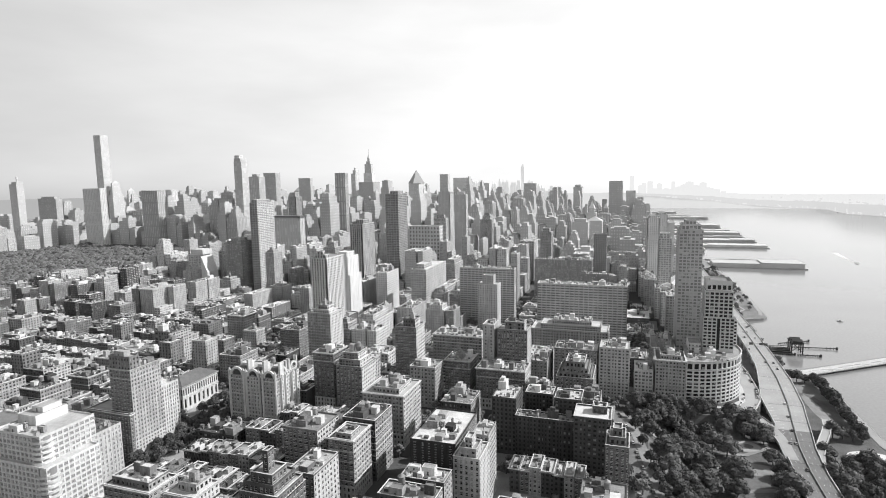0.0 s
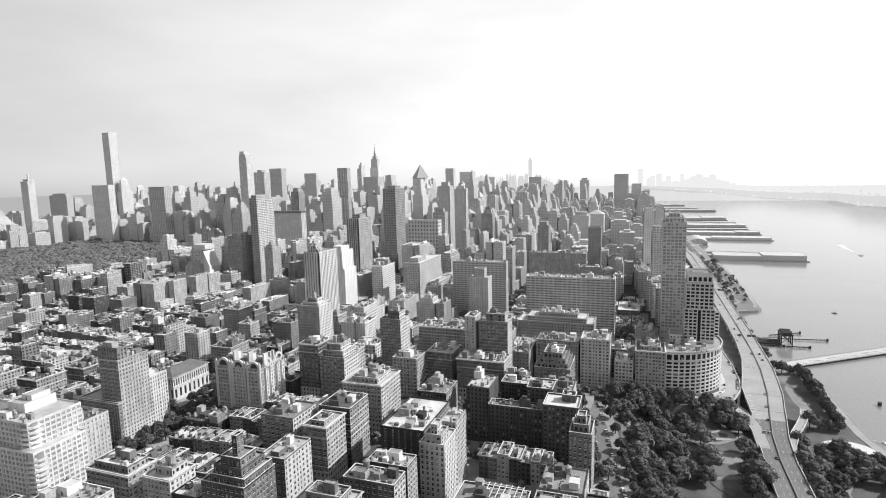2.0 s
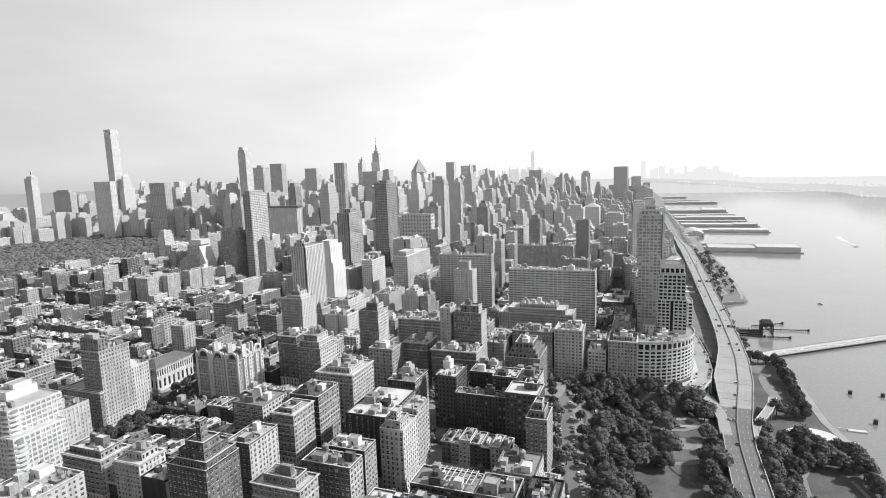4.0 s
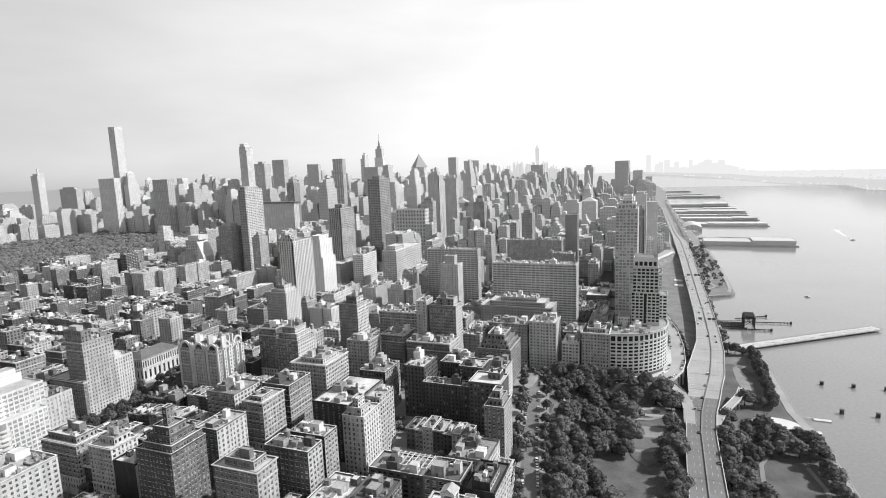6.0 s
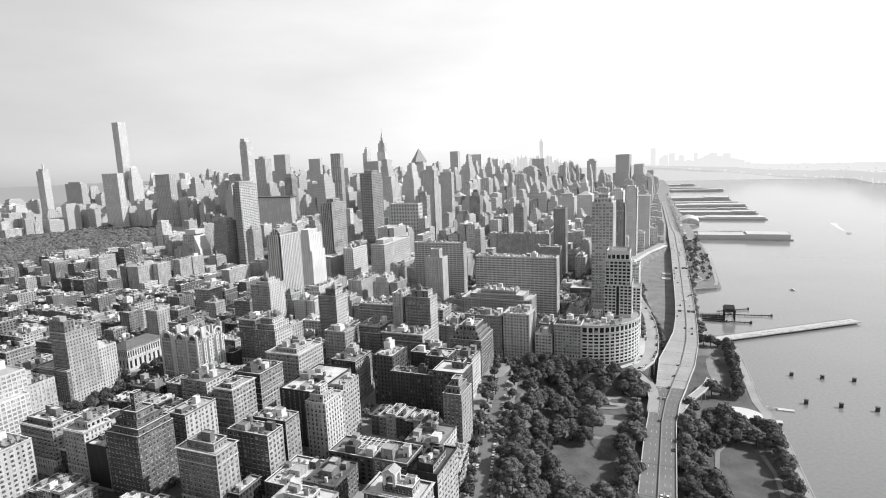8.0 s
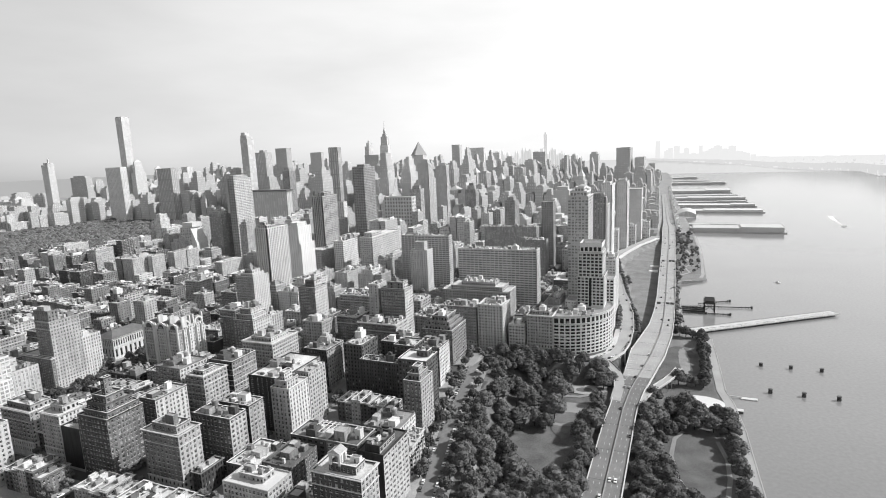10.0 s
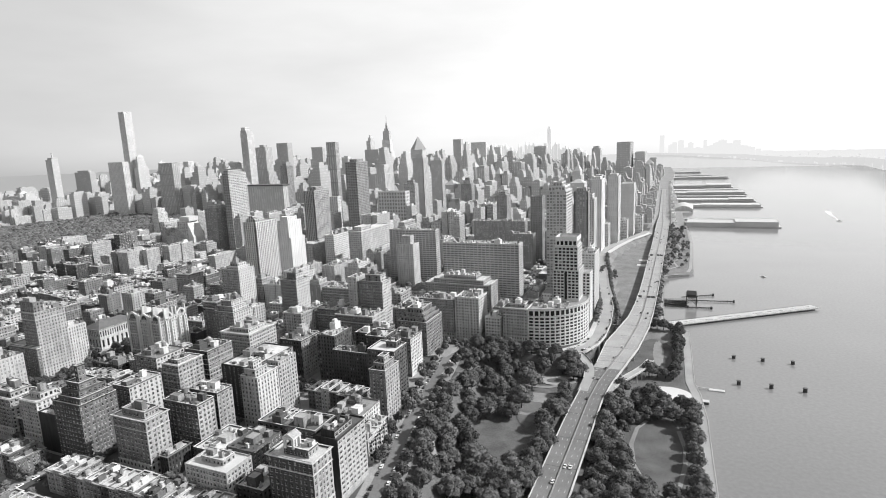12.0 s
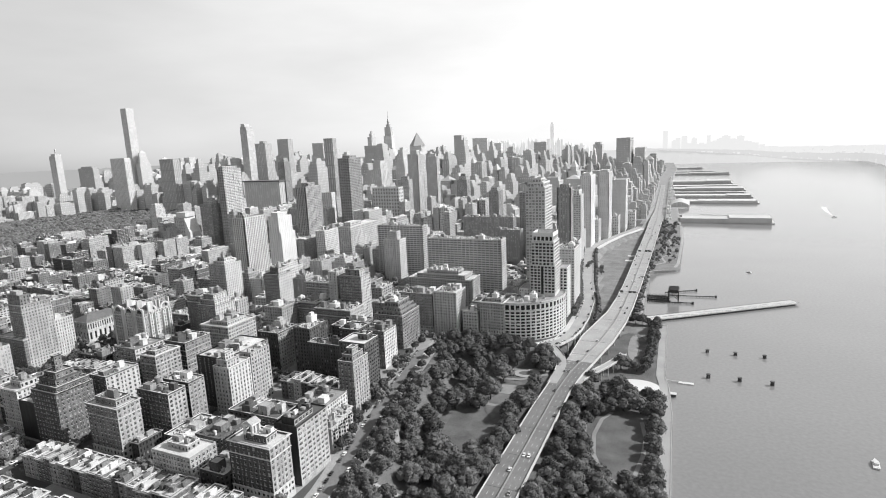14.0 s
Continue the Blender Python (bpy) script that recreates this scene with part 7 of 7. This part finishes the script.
for k, pts in enumerate(([(30, 320), (44, 300), (66, 296), (92, 306), (104, 330)], [(12, 400), (30, 396), (52, 402), (78, 398), (100, 406)], [(10, 446), (36, 440), (60, 448), (84, 452), (104, 470)], [(52, 250), (70, 266), (86, 286), (100, 290)], [(148, 300), (158, 330), (152, 360), (150, 390), (146, 420)], [(60, 470), (80, 474), (104, 478)])):
    strip("path", "pale worn path through the park trees", pts, 4, DRY, 0.45, category="path")


for (xa, ya, za), (xb, yb, zb) in zip(blvd[6:12], blvd[7:13]):
    n = int((yb - ya) / 9)
    for q in range(n):
        f = q / n
        for o in (-9.5, 13):
            plant(xa + (xb - xa) * f + o, ya + (yb - ya) * f, 4.5, (5,), False)
for k in range(-1, 5):
    for yy in (283 + 70 * k - 3.2, 283 + 70 * k - 12.8):
        x = -440.0
        while x < edge(yy) - 26:
            x += rng.uniform(7, 15)
            if yy > 190 and x > -1.6 * yy and not -178 < x < -150 and free(x - 1.5, x + 1.5, yy - 1.5, yy + 1.5, 0):
                plant(x, yy, 5, (5,), False)
for _ in range(160):
    x, y = rng.uniform(-300, 0), rng.uniform(210, 480)
    if free(x - 3, x + 3, y - 3, y + 3, 0) and (y - 283) % 70 < 36 and (y - 283) % 70 > 19:
        plant(x, y, 7, (5,), False)


def disc(name, label, cx, cy, rx, ry, tilt, material, lift, category):
    g = Geo()
    n = 36
    c, s = math.cos(tilt), math.sin(tilt)
    ring = [(cx + rx * math.cos(6.2832 * i / n) * c - ry * math.sin(6.2832 * i / n) * s, cy + rx * math.cos(6.2832 * i / n) * s + ry * math.sin(6.2832 * i / n) * c) for i in range(n)]
    if material is WORN or name == "worn_patch":
        ring = [(cx + (x - cx) * (0.95 + 0.25 * noise.noise((i * 0.55, cx, 3.0))), cy + (y - cy) * (0.95 + 0.25 * noise.noise((i * 0.55, cx, 3.0)))) for i, (x, y) in enumerate(ring)]
    top = max(ground_z(x, y) for x, y in ring) if material is PALE_PANEL else None
    if top is not None:
        g.prism(ring, top - 1.0, top + lift)
    else:
        for q in range(6):
            for i in range(n):
                p = []
                for u, j in ((q, i), (q + 1, i), (q + 1, i + 1), (q, i + 1)):
                    x, y = cx + (ring[j % n][0] - cx) * u / 6, cy + (ring[j % n][1] - cy) * u / 6
                    p.append((x, y, ground_z(x, y) + lift))
                g.quad(*p)
    return tagged(new(name, g.data(name, material)), label, category, kind="structure")


disc("plaza", "bright round paved plaza in the riverside park", 179.5, 492, 18, 13, 0, PALE_PANEL, 0.2, "plaza")
disc("ball_field", "smooth mown ball field with pale edges", 175.5, 386, 16, 42, 0.12, LAWN, 0.1, "lawn")
disc("lawn", "open mown park lawn with worn turf", 73, 351, 23, 33, 0.3, LAWN, 0.12, "lawn")
disc("paved_ring", "pale paved ring round shrubs among the park trees", 85.5, 467, 12, 9, 0.3, HIGHWAY, 0.5, "path")
disc("shrub_bed", "planted bed inside the paved ring", 85.5, 467, 7, 4.5, 0.3, GRASS, 0.62, "ground")
disc("clearing", "open trodden ground between the park trees", 82, 430, 24, 9, 0.1, DRY, 0.45, "ground")
disc("clearing", "thin worn turf beyond the park lawn", 85, 404, 15, 26, 0.0, WORN, 0.4, "ground")
disc("lawn", "riverside lawn with a dry worn middle", 164, 588, 17, 42, 0.1, LAWN, 0.12, "lawn")
disc("worn_patch", "dry bare patch in the lawn", 166, 588, 5.5, 38, 0.05, DRY, 0.25, "ground")

strip("path", "pale riverside path through the southern park", [(shore(y) - 4, y) for y in range(700, 955, 12)], 4, HIGHWAY, 0.3, category="path")
strip("path", "pale promenade round the park landfill", [(192, 974), (196, 1000), (197, 1100), (197, 1220), (190, 1420)], 5, HIGHWAY, 0.3, category="path")
strip("path", "winding pale path in the landfill park", [(160, 985), (176, 1010), (168, 1050), (180, 1090), (170, 1140), (178, 1190), (168, 1250)], 3.5, HIGHWAY, 0.3, category="path")
for y in (988, 1028):
    g = Geo(); g.box(112, 126, y, y + 12, 6.5, 8.2)
    tagged(new("tent", g.data("tent", PALE_PANEL)), "low white tent roof beside the highway", "tent", "white tents")
# railings along the sea wall, moored float and boats
g = Geo()
for y in range(104, 664, 8):
    xa, xb = shore(y) - 1.2, shore(y + 8) - 1.2
    g.rod((xa, y, 4.5), (xb, y + 8, 4.5), 0.07, 0.07, 5)
    g.rod((xa, y, 3.3), (xa, y, 4.5), 0.06, 0.06, 5)
tagged(new("railing", g.data("railing", STEEL_DARK)), "thin dark railing along the sea wall", "railing", kind="structure")


def boat(x, y, turn, length, label):
    ob = tagged(new("boat"), label, "boat", "boats")
    ob.matrix_basis = Matrix.Translation((x, y, 0)) @ Matrix.Rotation(radians(turn), 4, "Z")
    w = length * 0.16
    hull = Geo()
    low = [(-w * 0.8, -length / 2), (w * 0.8, -length / 2), (w * 0.8, length * 0.2), (0, length * 0.48), (-w * 0.8, length * 0.2)]
    top = [(-w, -length / 2), (w, -length / 2), (w, length * 0.22), (0, length * 0.54), (-w, length * 0.22)]
    hull.v += [(*p, -0.3) for p in low] + [(*p, 1.1) for p in top]
    hull.f += [(i, (i + 1) % 5, 5 + (i + 1) % 5, 5 + i) for i in range(5)] + [(5, 6, 7, 8, 9)]
    part("hull", hull, PALE_PANEL, ob)
    c = Geo(); c.box(-w * 0.7, w * 0.7, -length * 0.2, length * 0.15, 1.1, 2.4); part("cabin", c, WHITE_BRICK, ob)
    c = Geo(); c.box(-w * 0.72, w * 0.72, -length * 0.1, length * 0.16, 1.7, 2.2); part("windscreen", c, CAR_GLASS, ob)


boat(335, 424, -8, 13, "white motor cruiser with cabin on the river")
boat(531, 1640, -30, 24, "white speeding ferry far off on the river")
boat(300, 980, 60, 8, "small white boat adrift on the river")
g = Geo()
for k in range(14):
    u, v = k / 14, (k + 1) / 14
    for s in (-1, 1):
        wu, wv = 1.5 + 9 * u + 2 * noise.noise((k * 0.9, s, 1.0)), 1.5 + 9 * v + 2 * noise.noise((k * 0.9 + 0.9, s, 1.0))
        a, b = (531 + 12 * u * u + s * wu * 0.35, 1655 + 190 * u), (531 + 12 * v * v + s * wv * 0.35, 1655 + 190 * v)
        g.quad((a[0] - wu * 0.3, a[1], 0.15), (a[0] + wu * 0.3, a[1], 0.15), (b[0] + wv * 0.3, b[1], 0.15), (b[0] - wv * 0.3, b[1], 0.15))
tagged(new("wake", g.data("wake", PAINT)), "white foaming wake behind a fast boat", "wake", kind="structure")
dk = tagged(new("floating_dock"), "white floating dock moored to the sea wall", "dock")
g = Geo(); g.box(211, 224, 516.5, 520.5, -0.3, 0.8); part("float", g, PALE_PANEL, dk)
g = Geo(); g.box(199.5, 212, 518, 519, 1.2, 1.6, True); part("gangway", g, METAL, dk)
hut = tagged(new("dock_house"), "small dark dock house with a pale flat roof", "hut")
g = Geo(); g.box(205.6, 210.4, 487, 491, -0.3, 2.3); part("wall", g, TIMBER, hut)
g = Geo(); g.box(205.2, 210.8, 486.6, 491.4, 2.3, 2.6, True); part("roof", g, PALE_PANEL, hut)

# cars along the drive, the streets and the boulevard
for y in range(205, 470, 7):
    for o in (-17.6, -8.4):
        if rng.random() < 0.8:
            x = edge(y) + o
            park(x, y, ground_z(x, y) + 0.08, math.degrees(math.atan2(edge(y - 3) - edge(y + 3), 6)))
for (xa, ya, za), (xb, yb, zb) in zip(blvd[1:9], blvd[2:10]):
    for q in range(9):
        if rng.random() < 0.7:
            f = (q + rng.random() * 0.4) / 9
            park(xa + (xb - xa) * f + rng.choice((-5.6, 5.6)), ya + (yb - ya) * f, za + (zb - za) * f + 0.12, math.degrees(math.atan2(xa - xb, yb - ya)))
for y in range(150, 480, 9):
    for x in (-173.4, -168.5, -161, -154.6):
        if rng.random() < (0.5 if x in (-173.4, -154.6) else 0.15) and (y - 283) % 70 < 54 and free(x - 1, x + 1, y - 3, y + 3, 0):
            park(x, y, 32.05, 0)
for y in range(160, 480, 11):
    for x in (-176, -152):
        if (y - 283) % 70 < 54 and free(x - 1.5, x + 1.5, y - 1.5, y + 1.5, 0):
            plant(x, y, 5, (5,), False)
tagged(new("boulevard_trees", joined("boulevard_trees", grove)), "leafy street and courtyard trees between the houses", "trees", kind="stuff")

for _ in range(12):
    x, y = rng.uniform(-346, -302), rng.uniform(280, 410)
    if free(x - 2, x + 2, y - 2, y + 2, 0) or x < -300:
        park(x, y, 32.05, rng.choice((0, 90, 20)))
# overhead signs and expansion joints on the highway
for y in (735, 1010):
    c0, c1 = hwy(y)
    ob = tagged(new("sign_gantry"), "steel overhead sign gantry across the highway", "road sign", "sign gantries")
    for x in (c0 + 0.6, c1 - 0.6):
        g = Geo(); g.rod((x, y, HZ), (x, y, HZ + 7), 0.25, 0.2, 8); part("post", g, METAL, ob)
    g = Geo(); g.rod((c0 + 0.6, y, HZ + 6.6), (c1 - 0.6, y, HZ + 6.6), 0.2, 0.2, 6); part("beam", g, METAL, ob)
    for f in (0.12, 0.56, 0.76):
        g = Geo(); g.box(c0 + f * (c1 - c0), c0 + (f + 0.17) * (c1 - c0), y - 0.3, y - 0.22, HZ + 4.6, HZ + 7.4, True); part("sign_panel", g, STEEL_DARK, ob)
g = Geo()
for y in range(100, 1400, 38):
    c0, c1 = hwy(y)
    g.quad((c0 + 0.5, y, HZ + 0.025), (c1 - 0.5, y, HZ + 0.025), (c1 - 0.5, y + 0.5, HZ + 0.025), (c0 + 0.5, y + 0.5, HZ + 0.025))
part("expansion_joint", g, ASPHALT, highway)
